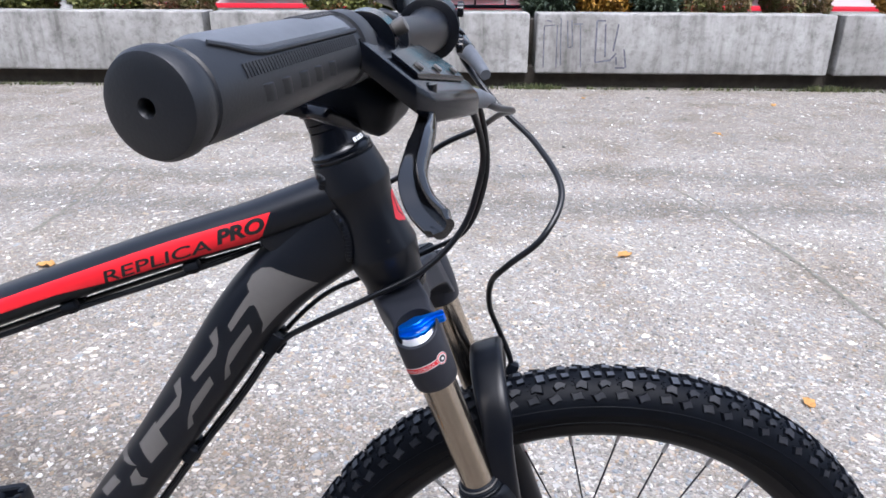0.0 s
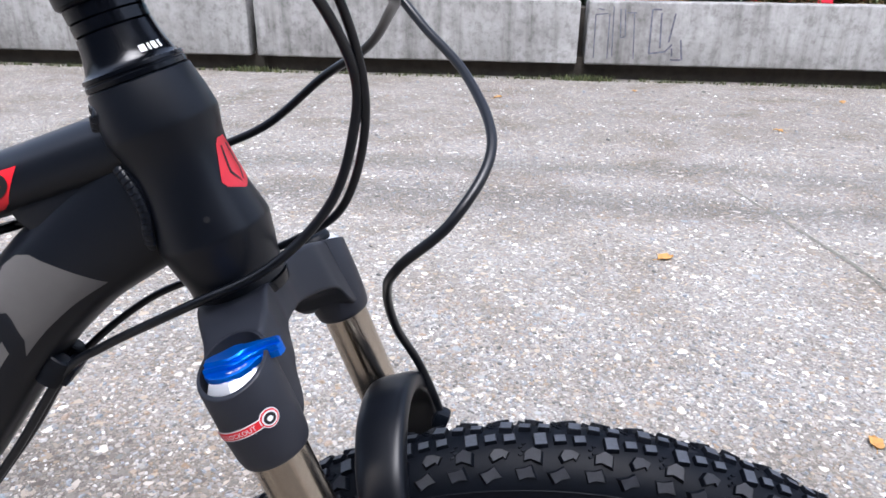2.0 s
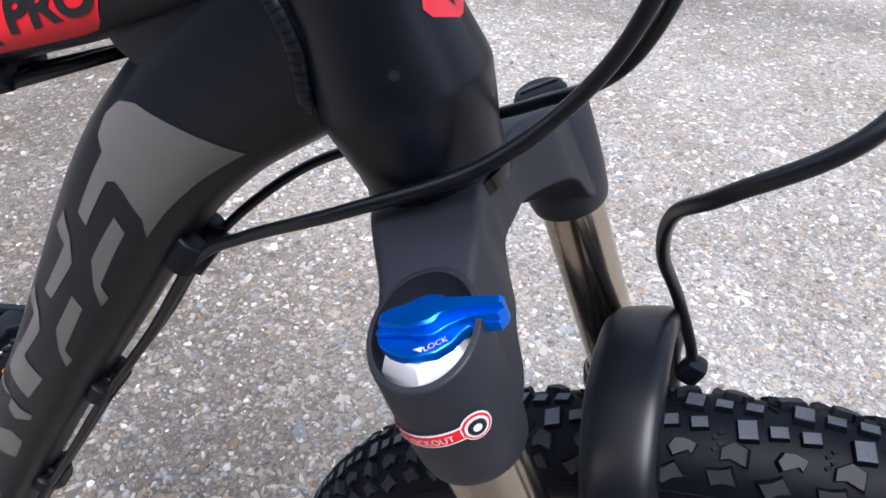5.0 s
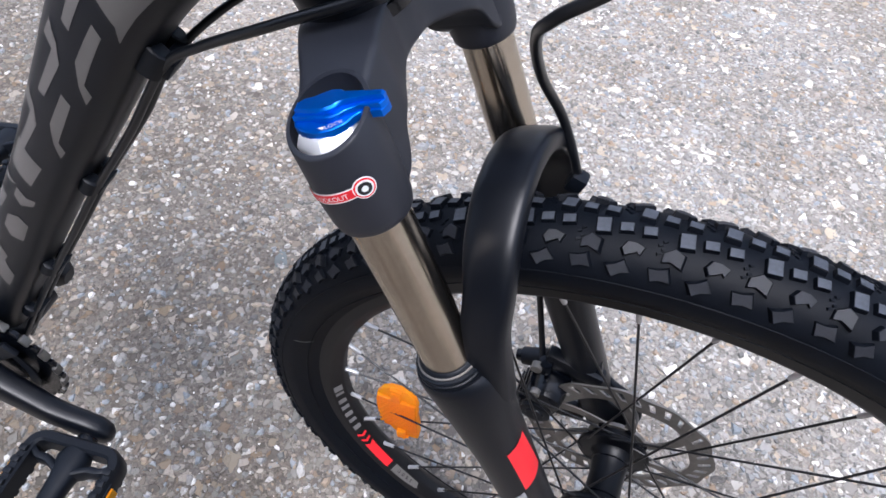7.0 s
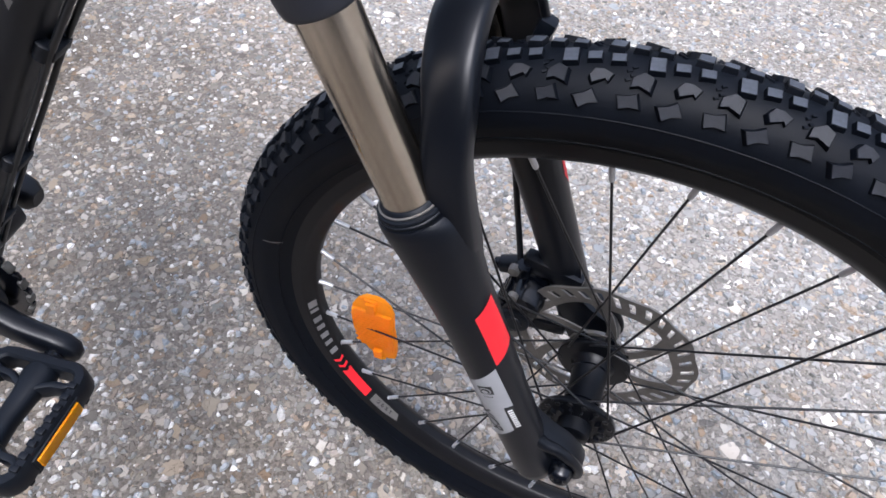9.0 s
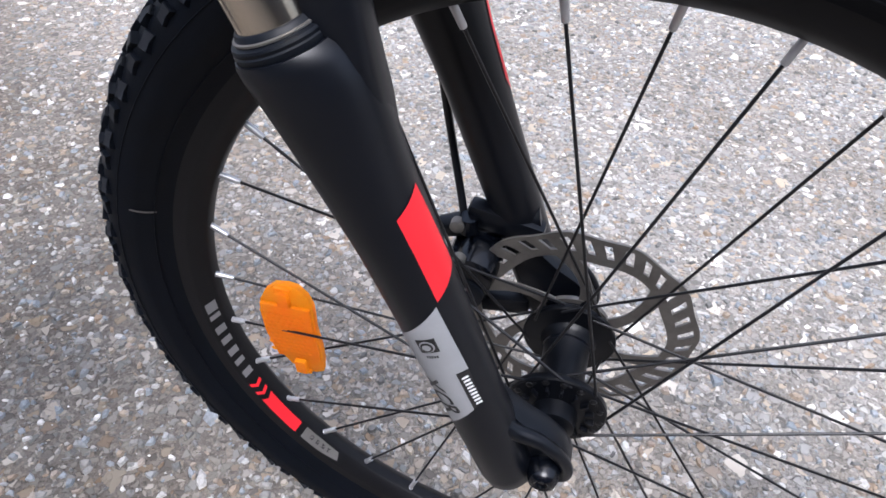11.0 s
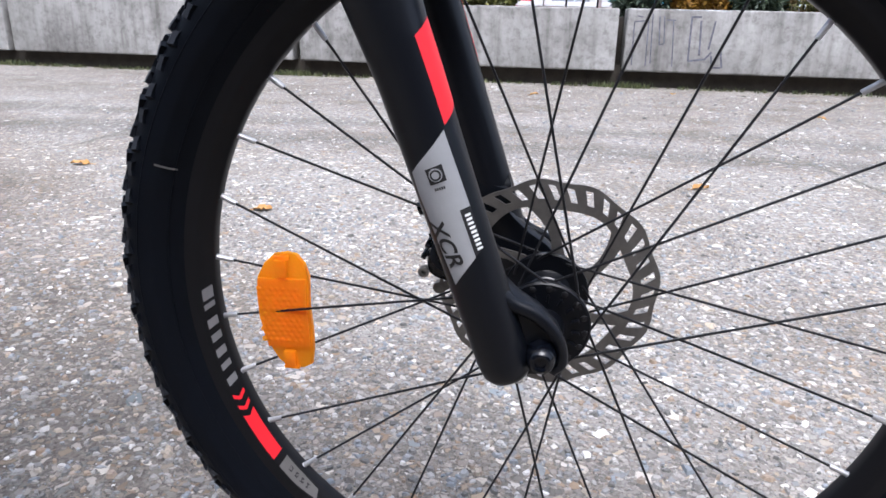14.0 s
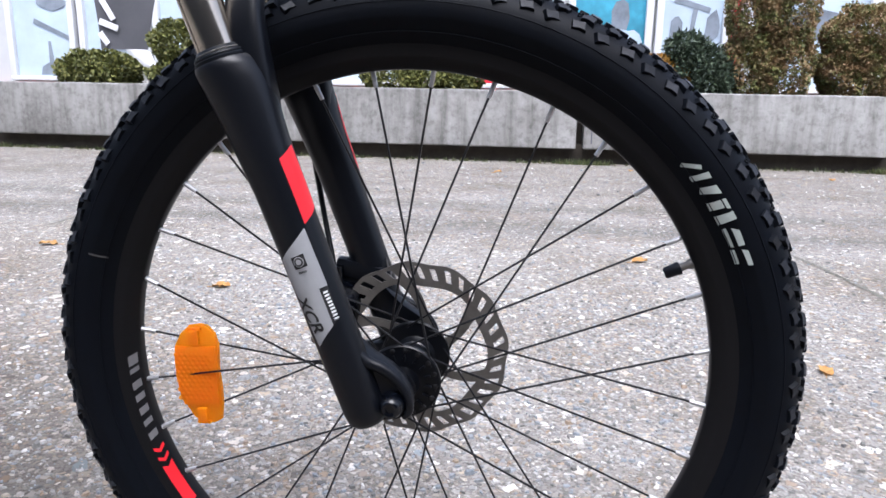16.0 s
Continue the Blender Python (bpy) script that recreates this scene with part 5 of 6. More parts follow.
def knob_step(front, z0, z1, chamfer):
    """One step of the lever: a shared rear edge and arm, its own front edge, chamfered on top."""
    rear = [(0.0234, 0.0056), (0.0229, 0.0082), (0.0056, 0.0083), (0.0037, 0.0095), (-0.0006, 0.0095), (-0.0042, 0.0072), (-0.0072, 0.0046), (-0.0104, 0.0034), (-0.0128, 0.0008)]
    base = front + rear
    cx, cy = 0.002, 0.002
    rings = []
    for z, inset in ((z0, 0.0), (z1 - chamfer, 0.0), (z1, chamfer)):
        ring = []
        for x, y in base:
            d = math.hypot(x - cx, y - cy)
            k = max(0.0, (d - inset) / d)
            ring.append(Vector((cx + (x - cx) * k, cy + (y - cy) * k, z)))
        rings.append(ring)
    return skin(bmesh.new(), rings)


bpart("lockout_knob", knob_step([(-0.0131, -0.0040), (-0.0110, -0.0070), (-0.0074, -0.0092), (-0.0025, -0.0107), (0.0020, -0.0108), (0.0074, -0.0088), (0.0109, -0.0052), (0.0124, -0.0010), (0.0140, 0.0014), (0.0224, 0.0024)], 0.0050, 0.0080, 0.0004), M_BLUE, lock, "blue anodised lockout lever", near_top)
bpart("lever_step", knob_step([(-0.0124, -0.0046), (-0.0080, -0.0046), (-0.0041, -0.0044), (0.0006, -0.0054), (0.0062, -0.0044), (0.0095, -0.0010), (0.0138, 0.0022), (0.0224, 0.0032)], 0.0080, 0.0103, 0.0004), M_BLUE, lock, m=near_top)
bpart("lever_ridge", knob_step([(-0.0118, -0.0026), (-0.0080, -0.0032), (-0.0043, -0.0034), (0.0009, -0.0036), (0.0050, -0.0018), (0.0071, 0.0011), (0.0110, 0.0032), (0.0169, 0.0046), (0.0228, 0.0054)], 0.0103, 0.0126, 0.0009), M_BLUE, lock, m=near_top)


def knob_face(u, v):
    return near_top @ Vector((u, v, 0.0082))


bpart("lettering", lettering("LOCK", 0.0021, knob_face, 0.0046, -0.0090, 0.0070, turn=0.66), M_WHITE, lock, "small white capital letters")
bpart("arrow_mark", wrapped([(0.0006, -0.0084), (0.0038, -0.0094), (0.0032, -0.0072)], knob_face, 1), M_WHITE, lock)
far_top = FORK @ Matrix.Translation((LEG, 0.066, 0.4222))
cap = bpart("preload_cap", lathe([(-0.008, 0.0112), (0.0060, 0.0112), (0.0068, 0.0104), (0.0082, 0.0098), (0.0090, 0.0082)], 36, far_top), M_PLASTIC, label="black preload cap on a silver nut")
bpart("nut", top_nut(far_top @ pose(0, 0, -0.0012, 0, 0, 25)), M_NUT, cap)
bpart("slot", box((0.016, 0.0035, 0.0016), far_top @ pose(0, 0, 0.0090, 0, 0, 30), 0.0005), M_ANOD, cap)
# lockout sticker on the near cup
def cup_surface(lift):
    def f(u, h):
        a = u / 0.0191 - math.pi / 2
        r = float(np.interp(h, CUP_H, CUP_R)) + 0.0002 + lift
        return FORK @ Vector((LEG + r * math.cos(a), -0.066 + r * math.sin(a), h))
    return f


cs1, cs2, cs3 = cup_surface(0.0002), cup_surface(0.0004), cup_surface(0.0007)
TL, SH = 0.09, 0.3985
strip = [(-0.019, SH - 0.0030 - 0.019 * TL), (0.013, SH - 0.0014 + 0.013 * TL), (0.013, SH + 0.0024 + 0.013 * TL), (-0.019, SH + 0.0010 - 0.019 * TL)]
grow = [(-0.0196, SH - 0.0036 - 0.019 * TL), (0.0136, SH - 0.0020 + 0.013 * TL), (0.0136, SH + 0.0030 + 0.013 * TL), (-0.0196, SH + 0.0016 - 0.019 * TL)]
bpart("sticker_edge", wrapped(grow, cs1, 5), M_WHITE, crown, "white edge of the lockout sticker")
bpart("sticker", wrapped(strip, cs2, 5), M_RED, crown, "red lockout sticker")
bpart("lettering", lettering("SPEED LOCKOUT", 0.0022, cs3, -0.0175, SH - 0.0037, 0.026, turn=0.14), M_WHITE, crown, "small white capital letters")


def disc(r, cu, ch, n=24):
    return [(cu + r * math.cos(2 * math.pi * k / n), ch + r * math.sin(2 * math.pi * k / n)) for k in range(n)]


for r, mt, lift in ((0.0048, M_WHITE, 0.0004), (0.0043, M_RED, 0.0006), (0.0036, M_WHITE, 0.0008), (0.0028, M_INK, 0.0010), (0.0013, M_WHITE, 0.0012)):
    bpart("sticker_ring", wrapped(disc(r, 0.0150, SH + 0.0018), cup_surface(lift), 2), mt, crown)


# lower legs: height, half depth, half width, reach ahead of the middle, middle
LEG_ROWS = [(-0.010, 0.0072, 0.0072, 0.0072, LOW), (-0.0085, 0.0115, 0.0112, 0.0115, LOW), (-0.004, 0.0148, 0.0145, 0.0148, LOW), (0.004, 0.0160, 0.0157, 0.0160, LOW), (0.04, 0.0163, 0.0160, 0.0163, LOW), (0.10, 0.0167, 0.0165, 0.0167, LOW), (0.14, 0.0172, 0.0170, 0.0172, LOW), (0.175, 0.0178, 0.0178, 0.0180, LOW), (0.20, 0.0186, 0.0186, 0.0192, -0.0228), (0.215, 0.0190, 0.0191, 0.0210, -0.0236), (0.228, 0.0194, 0.0196, 0.0226, -0.0242), (0.240, 0.0198, 0.0200, 0.0240, -0.0250), (0.2500, 0.0202, 0.0203, 0.0245, -0.0258), (0.2590, 0.0206, 0.0206, 0.0235, -0.0266), (0.2630, 0.0204, 0.0204, 0.0220, -0.0270), (0.2650, 0.0196, 0.0196, 0.0202, -0.0272)]


def leg(sgn):
    y = sgn * 0.066
    rings = []
    for h, a, b, fore, mid in LEG_ROWS:
        ring = oval((mid, y, h), (1, 0, 0), (0, 1, 0), a, b, 48, 2.0)
        for p in ring:
            # the casting spreads ahead and inwards into the brace
            if p.x > mid:
                p.x = mid + (p.x - mid) * fore / a
                if (p.y - y) * sgn < 0:
                    p.y = y + (p.y - y) * (1 + 0.25 * (fore / a - 1))
        rings.append(ring)
    ob = bpart("lower_leg", skin(bmesh.new(), rings), M_FORK, m=FORK, label="satin black fork lower leg")
    at = FORK @ Matrix.Translation((LEG, y, 0))
    bpart("dust_seal", lathe([(0.2640, 0.0180), (0.2652, 0.0188), (0.2672, 0.0188), (0.2677, 0.0182), (0.2684, 0.0182), (0.2689, 0.0185), (0.2699, 0.0181), (0.2704, 0.0166), (0.2735, 0.0152), (0.2740, 0.0145)], 40, at), M_PLASTIC, ob)
    bpart("wire_ring", lathe([(0.2706, 0.0162), (0.2710, 0.0168), (0.2716, 0.0168), (0.2720, 0.0157)], 36, at), M_STEEL, ob, "thin steel seal ring")
    # dropout reaching ahead to the axle
    out = [(-0.0300, -0.004), (-0.016, -0.0105), (-0.004, -0.0135), (0.0060, -0.0128), (0.0125, -0.0068), (0.0150, 0.0030), (0.0133, 0.0150), (0.0075, 0.0270), (-0.0020, 0.0390), (-0.0090, 0.0520), (-0.0140, 0.0640), (-0.0320, 0.0600)]
    bpart("dropout", plate(out, 0.016, FORK @ Matrix.Translation((0, sgn * 0.0580, 0)) @ pose(0, 0, 0, 90), 0.005), M_FORK, ob)
    lip = spline([(x * 0.90 - 0.0003, sgn * w, h * 0.93) for x, h, w in ((-0.0130, 0.0500, 0.0695), (-0.0060, 0.0400, 0.0690), (0.0040, 0.0310, 0.0680), (0.0120, 0.0180, 0.0675), (0.0148, 0.0040, 0.0670), (0.0120, -0.0080, 0.0665), (0.0050, -0.0125, 0.0660))], 6)
    bpart("dropout_lip", add_tube(bmesh.new(), [FORK @ q for q in lip], lambda t: 0.0052 - 0.0026 * t, 14), M_FORK, ob, "raised rounded lip round the axle")
    bpart("foot_bolt", lathe([(-0.0135, 0.0030), (-0.0130, 0.0042), (-0.008, 0.0046)], 14, FORK @ Matrix.Translation((LOW + 0.006, y, 0))), M_SILVER, ob, "small silver foot bolt")
    return ob


near_leg, far_leg = leg(-1), leg(1)
arch = [(-0.0610, 0.205, -0.022, 0.0130, 0.0105), (-0.0625, 0.235, -0.0150, 0.0138, 0.0108), (-0.0625, 0.262, -0.0095, 0.0130, 0.0096), (-0.0600, 0.287, -0.0045, 0.0126, 0.0082), (-0.0520, 0.3090, 0.0010, 0.0128, 0.0072), (-0.0395, 0.3265, 0.0025, 0.0138, 0.0068), (-0.0215, 0.3390, 0.0035, 0.0145, 0.0062), (-0.006, 0.3432, 0.0040, 0.0145, 0.0060)]
arch = arch + [(-y, *r) for y, *r in reversed(arch)]
cl = [Vector((s, y, h)) for y, h, s, a, b in arch]
rings = []
for i, (y, h, s, a, b) in enumerate(arch):
    d = cl[min(i + 1, len(cl) - 1)] - cl[max(i - 1, 0)]
    d.x = 0
    d.normalize()
    rings.append((cl[i], Vector((1, 0, 0)), d.cross(Vector((1, 0, 0))), a, b))


def smooth_rings(rs, steps=5, power=3.6):
    out = []
    C = spline([r[0] for r in rs], steps)
    for i, c in enumerate(C):
        j, f = min(len(rs) - 2, i // steps), (i / steps) - min(len(rs) - 2, i // steps)
        n = rs[j][2].lerp(rs[j + 1][2], f).normalized()
        out.append(oval(c, (1, 0, 0), n, rs[j][3] + f * (rs[j + 1][3] - rs[j][3]), rs[j][4] + f * (rs[j + 1][4] - rs[j][4]), 28, power))
    return out


brace = bpart("fork_brace", skin(bmesh.new(), smooth_rings(rings)), M_FORK, m=FORK, label="satin black arched fork brace")


# decals on the near leg
LEG_H, LEG_A, LEG_B = [r[0] for r in LEG_ROWS], [r[1] for r in LEG_ROWS], [r[2] for r in LEG_ROWS]
LEG_F, LEG_M = [r[3] for r in LEG_ROWS], [r[4] for r in LEG_ROWS]
DEG = 0.0183 * math.pi / 180


def leg_surface(lift):
    """u: arc round the leg from its outer side towards the front; v: height."""
    def f(u, h):
        t = u / 0.0183
        a, b = float(np.interp(h, LEG_H, LEG_F if t > 0 else LEG_A)) + lift, float(np.interp(h, LEG_H, LEG_B)) + lift
        return FORK @ Vector((float(np.interp(h, LEG_H, LEG_M)) + a * math.sin(t), -0.066 - b * math.cos(t), h))
    return f


ls, ls2 = leg_surface(0.0004), leg_surface(0.0008)


def on_leg(pts):
    return [(a * DEG, h) for a, h in pts]


bpart("red_panel", wrapped(on_leg([(90, 0.2005), (43, 0.1935), (45, 0.1470), (102, 0.1560)]), ls, 5), M_RED, near_leg, "red leg decal")
bpart("grey_panel", wrapped(on_leg([(40.5, 0.1450), (0, 0.1365), (-45, 0.1280), (-48, 0.1144), (-34, 0.0609), (0, 0.0690), (24, 0.0741), (23, 0.1020), (44.7, 0.1021)]), ls, 6), M_LGREY, near_leg, "silver-grey leg decal")
bpart("icon_patch", wrapped(on_leg([(-13, 0.1282), (18, 0.1290), (18, 0.1199), (-12, 0.1194)]), ls2, 3), M_INK, near_leg, "black square symbol")
for r, mt, lift in ((0.0037, M_LGREY, 0.0012), (0.0030, M_INK, 0.0015), (0.0020, M_LGREY, 0.0018)):
    bpart("icon_ring", wrapped(disc(r, 2.5 * DEG, 0.1242), leg_surface(lift), 2), mt, near_leg)
for k in range(5):
    bpart("fine_print", wrapped(on_leg([(-7 + 4.0 * k, 0.1158), (-4.4 + 4.0 * k, 0.1158), (-4.4 + 4.0 * k, 0.1174), (-7 + 4.0 * k, 0.1174)]), ls2, 1), M_INK, near_leg)
bpart("name_patch", wrapped(on_leg([(23.4, 0.1018), (44.7, 0.1018), (43, 0.0778), (24.5, 0.0744)]), leg_surface(0.0007), 4), M_INK, near_leg, "black maker's patch")
for k in range(9):
    h, t = 0.0990 - 0.0025 * k, 28.5 + 0.35 * k
    bpart("name_bar", wrapped(on_leg([(t, h), (t + 11, h), (t + 11, h - 0.0014), (t, h - 0.0014)]), leg_surface(0.0011), 1), M_WHITE, near_leg)
bpart("lettering", lettering("XCR", 0.0104, ls2, -46 * DEG, 0.1005, 0.0298, 0.25, 0.02, turn=-1.40), M_INK, near_leg, "worn black capital letters")
bpart("edge_strip", wrapped(on_leg([(-79, 0.0830), (-74, 0.0830), (-74, 0.0350), (-79, 0.0300)]), ls, 4), M_LIME, near_leg, "thin yellow-green edge strip")
fl = leg_surface(0.0004)
bpart("red_panel", wrapped([(a * DEG, h) for a, h in ((60, 0.235), (75, 0.2), (80, 0.16), (95, 0.17), (90, 0.22))], lambda u, h: Vector((1, -1, 1)) * fl(u, h), 4), M_RED, far_leg, "red leg decal")

# ---- front wheel ----
PHASE = 7.25
tyre_prof = []
for k in range(37):
    a = math.pi * (k / 36) * 1.18 - math.pi * 0.09
    tyre_prof.append((0.0252 * math.cos(a), 0.2795 + 0.0243 * math.sin(a)))
tyre_prof = [(0.0118, 0.2545)] + [p for p in tyre_prof if p[1] > 0.259] + [(-0.0118, 0.2545)]
tyre = bpart("front_tyre", lathe([(-y, r) for y, r in tyre_prof], 128, SIDE, False), M_RUBBER, label="black knobbly mountain bike tyre")
for r, y in ((0.2640, 0.0198), (0.2845, 0.0249)):
    bm = bmesh.new()
    for sgn in (-1, 1):
        skin(bm, [[Vector(((r + 0.0004 * math.cos(q)) * math.cos(t), sgn * y + 0.0004 * math.sin(q), (r + 0.0004 * math.cos(q)) * math.sin(t))) for q in (0, 1.57, 3.14, 4.71)] for t in np.linspace(0, 2 * math.pi, 120, endpoint=False)], False, True)
    bpart("moulded_line", bm, M_RUBBER, tyre)
half_rim = [(0.0032, 0.2378), (0.0052, 0.2386), (0.0118, 0.2462), (0.0127, 0.2485), (0.0131, 0.2600), (0.0138, 0.2618), (0.0130, 0.2628), (0.0106, 0.2622), (0.0100, 0.2520)]
rim_prof = half_rim + [(-y, r) for y, r in reversed(half_rim)]
bm = bmesh.new()
skin(bm, [[Vector((r * math.cos(t), y, r * math.sin(t))) for y, r in rim_prof] for t in np.linspace(0, 2 * math.pi, 128, endpoint=False)], False, True)
rim = bpart("front_rim", bm, M_RIM, label="black double-wall rim with grey and red decals")


def polar(y_of, lift):
    """Decals on the wheel's near face: u is an arc in degrees, v a radius."""
    def f(u, v):
        return Vector((v * math.cos(radians(u)), -(y_of(v) + lift), v * math.sin(radians(u))))
    return f


def arc_patch(a0, a1, r0, r1, surf, mat, parent, label="", name="decal", slant=0.0, n=10):
    bm = bmesh.new()
    rows = []
    for i in range(n + 1):
        a = a0 + (a1 - a0) * i / n
        rows.append([bm.verts.new(surf(a + slant * k / 3, r0 + (r1 - r0) * k / 3)) for k in range(4)])
    for p, q in zip(rows, rows[1:]):
        for k in range(3):
            bm.faces.new((p[k], q[k], q[k + 1], p[k + 1]))
    return bpart(name, bm, mat, parent, label)


rim_face = polar(lambda v: float(np.interp(v, [0.2386, 0.2462, 0.2485, 0.2600], [0.0052, 0.0118, 0.0127, 0.0131])), 0.0005)
def rim_patch(pts, mat, name, label=""):
    return bpart(name, wrapped([(u * 0.0043, v) for u, v in pts], lambda u, v: rim_face(u / 0.0043, v), 4), mat, rim, label)


# grey strokes of the rim's worn name, then red arrowheads, a red bar and a grey end
for k, w in enumerate((2.2, 1.0, 1.6, 1.4, 1.5, 1.2, 1.5)):
    a = 180.6 + 2.85 * k
    rim_patch(((a, 0.2396), (a + w, 0.2396), (a + w + 0.8, 0.2456), (a + 0.8, 0.2456)), M_MGREY, "decal_bar")
for a0 in (201.2, 203.4):
    rim_patch(((a0, 0.2392), (a0 + 0.8, 0.2392), (a0 + 1.9, 0.2431), (a0 + 1.2, 0.2466), (a0 + 0.4, 0.2466), (a0 + 1.1, 0.2431)), M_RED, "red_chevron")
rim_patch(((205.4, 0.2392), (210.0, 0.2392), (215.4, 0.2392), (216.0, 0.2466), (211.0, 0.2466), (206.0, 0.2466), (206.6, 0.2431)), M_RED, "red_panel", "red rim decal")
rim_patch(((217.0, 0.2392), (222.0, 0.2392), (226.0, 0.2397), (227.0, 0.2448), (222.0, 0.2466), (217.6, 0.2466)), M_GREY, "grey_panel", "grey rim decal")
for k in range(4):
    rim_patch(((219.0 + 1.5 * k, 0.2411), (219.9 + 1.5 * k, 0.2411), (220.1 + 1.5 * k, 0.2438), (219.2 + 1.5 * k, 0.2438)), M_INK, "fine_print")
wall_y = lambda v: 0.0252 * math.sqrt(max(0.02, 1 - ((v - 0.2795) / 0.0243) ** 2))
tyre_face = polar(wall_y, 0.0005)
for pts in (((41.9, 0.2640), (41.4, 0.2622), (39.4, 0.2720), (40.0, 0.2736)), ((39.3, 0.2628), (38.4, 0.2624), (37.6, 0.2742), (38.6, 0.2748)), ((37.0, 0.2640), (36.0, 0.2622), (34.8, 0.2745), (36.3, 0.2742)), ((34.2, 0.2626), (32.9, 0.2622), (32.6, 0.2714), (34.0, 0.2714)), ((34.0, 0.2724), (32.4, 0.2724), (32.2, 0.2748), (33.9, 0.2748)), ((31.8, 0.2626), (30.3, 0.2626), (30.4, 0.2750), (31.7, 0.2750)),
            ((29.5, 0.2632), (26.4, 0.2636), (26.2, 0.2660), (29.5, 0.2660)), ((29.3, 0.2690), (26.2, 0.2690), (26.2, 0.2730), (28.6, 0.2734)), ((25.8, 0.2630), (23.4, 0.2630), (23.4, 0.2656), (25.8, 0.2656)), ((25.6, 0.2700), (22.9, 0.2706), (22.8, 0.2738), (25.2, 0.2736))):
    bpart("emblem_stroke", wrapped([(u * 0.0047, v) for u, v in pts], lambda u, v: tyre_face(u / 0.0047, v), 4), M_OFFWHITE, tyre, "pale printed stroke on the sidewall")
arc_patch(161.1, 161.4, 0.2630, 0.2765, polar(wall_y, 0.0006), M_GREY, tyre, name="mould_mark", n=2)


# tread
def knob_of(o, h, top=None):
    rings = [[Vector((x * 1.14, y * 1.14, -0.0025)) for x, y in o], [Vector((x, y, h - 0.0005)) for x, y in o], [Vector((x * 0.92, y * 0.92, h)) for x, y in o]]
    me = mesh_of("tread_knob", skin(bmesh.new(), rings), M_RUBBER, False)
    me.materials.append(M_KNOB)
    me.materials.append(M_KNOB2)
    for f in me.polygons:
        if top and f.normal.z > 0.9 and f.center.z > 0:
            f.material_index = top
    return me


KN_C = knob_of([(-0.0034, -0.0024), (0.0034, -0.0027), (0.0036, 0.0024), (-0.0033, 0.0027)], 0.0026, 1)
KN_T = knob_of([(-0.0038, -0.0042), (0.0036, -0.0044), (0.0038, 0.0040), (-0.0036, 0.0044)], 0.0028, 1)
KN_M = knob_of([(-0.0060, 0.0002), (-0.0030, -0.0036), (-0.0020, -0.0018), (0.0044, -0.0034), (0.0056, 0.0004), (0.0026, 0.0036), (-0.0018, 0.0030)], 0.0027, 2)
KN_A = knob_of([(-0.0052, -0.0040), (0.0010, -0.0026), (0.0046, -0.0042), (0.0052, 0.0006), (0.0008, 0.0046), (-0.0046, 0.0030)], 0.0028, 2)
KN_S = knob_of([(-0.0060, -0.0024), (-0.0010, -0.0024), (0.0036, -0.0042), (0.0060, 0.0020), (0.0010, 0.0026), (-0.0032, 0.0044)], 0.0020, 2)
KN_F = knob_of([(-0.0012, -0.0007), (0.0012, -0.0007), (0.0012, 0.0007), (-0.0012, 0.0007)], 0.0008)


def place_knob(me, ang, phi, turn, parent=None):
    """ang: round the wheel; phi: across the tyre, degrees from the crown."""
    a, p = radians(ang), radians(phi)
    r, y = 0.2795 + 0.0243 * math.cos(p), 0.0252 * math.sin(p)
    base = Matrix(((-math.sin(a), 0, math.cos(a), 0), (0, 1, 0, 0), (math.cos(a), 0, math.sin(a), 0), (0, 0, 0, 1)))
    m = LIFT @ base @ Matrix.Translation((0, y, r)) @ pose(0, 0, 0, -phi * 1.0, 0, turn)
    ob = new("tread_knob", me)
    ob.parent = parent or tyre
    ob.matrix_basis = m
    return ob


N_UNIT = 48
made = []
for i in range(N_UNIT):
    a0, du = 360 * i / N_UNIT, 360 / N_UNIT
    for sgn in (-1, 1):
        sh_ = 0 if sgn < 0 else 0.5 * du
        for k, f in enumerate((0.0, 0.28, 0.56)):
            made.append((KN_T if k == 2 else KN_C, a0 + sh_ + f * du, sgn * (13 if k == 2 else 11), 6 * sgn, sgn))
        made.append((KN_M, a0 + sh_ + 0.16 * du, sgn * 33, 14 * sgn, sgn))
        made.append((KN_A, a0 + sh_ + 0.66 * du, sgn * 34, -12 * sgn, sgn))
        made.append((KN_S, a0 + sh_ + 0.30 * du, sgn * 57, 16 * sgn, sgn))
        made.append((KN_S, a0 + sh_ + 0.78 * du, sgn * 55, -6 * sgn, sgn))
        for k in range(4):
            made.append((KN_F, a0 + sh_ + (0.80 + 0.05 * (k % 2)) * du, sgn * (17 + 5 * k), 30 * sgn, sgn))
# the near blocks on the upper and rear part of the tyre are single pieces, the others one joined piece
single = [q for q in made if q[4] < 0 and q[0] is not KN_F and 62 < q[1] % 360 < 212][:300]
keep = set(id(q) for q in single)
for q in single:
    place_knob(q[0], q[1], q[2], q[3])
V, F, MI = [], [], []
for me, ang, phi, turn, sgn in [q for q in made if id(q) not in keep]:
    a, p = radians(ang), radians(phi)
    r, y = 0.2795 + 0.0243 * math.cos(p), 0.0252 * math.sin(p)
    base = Matrix(((-math.sin(a), 0, math.cos(a), 0), (0, 1, 0, 0), (math.cos(a), 0, math.sin(a), 0), (0, 0, 0, 1)))
    m = LIFT @ base @ Matrix.Translation((0, y, r)) @ pose(0, 0, 0, -phi, 0, turn)
    o = len(V)
    V += [tuple(m @ v.co) for v in me.vertices]
    F += [tuple(o + k for k in p.vertices) for p in me.polygons]
    MI += [p.material_index for p in me.polygons]
me = bpy.data.meshes.new("tread_rest")
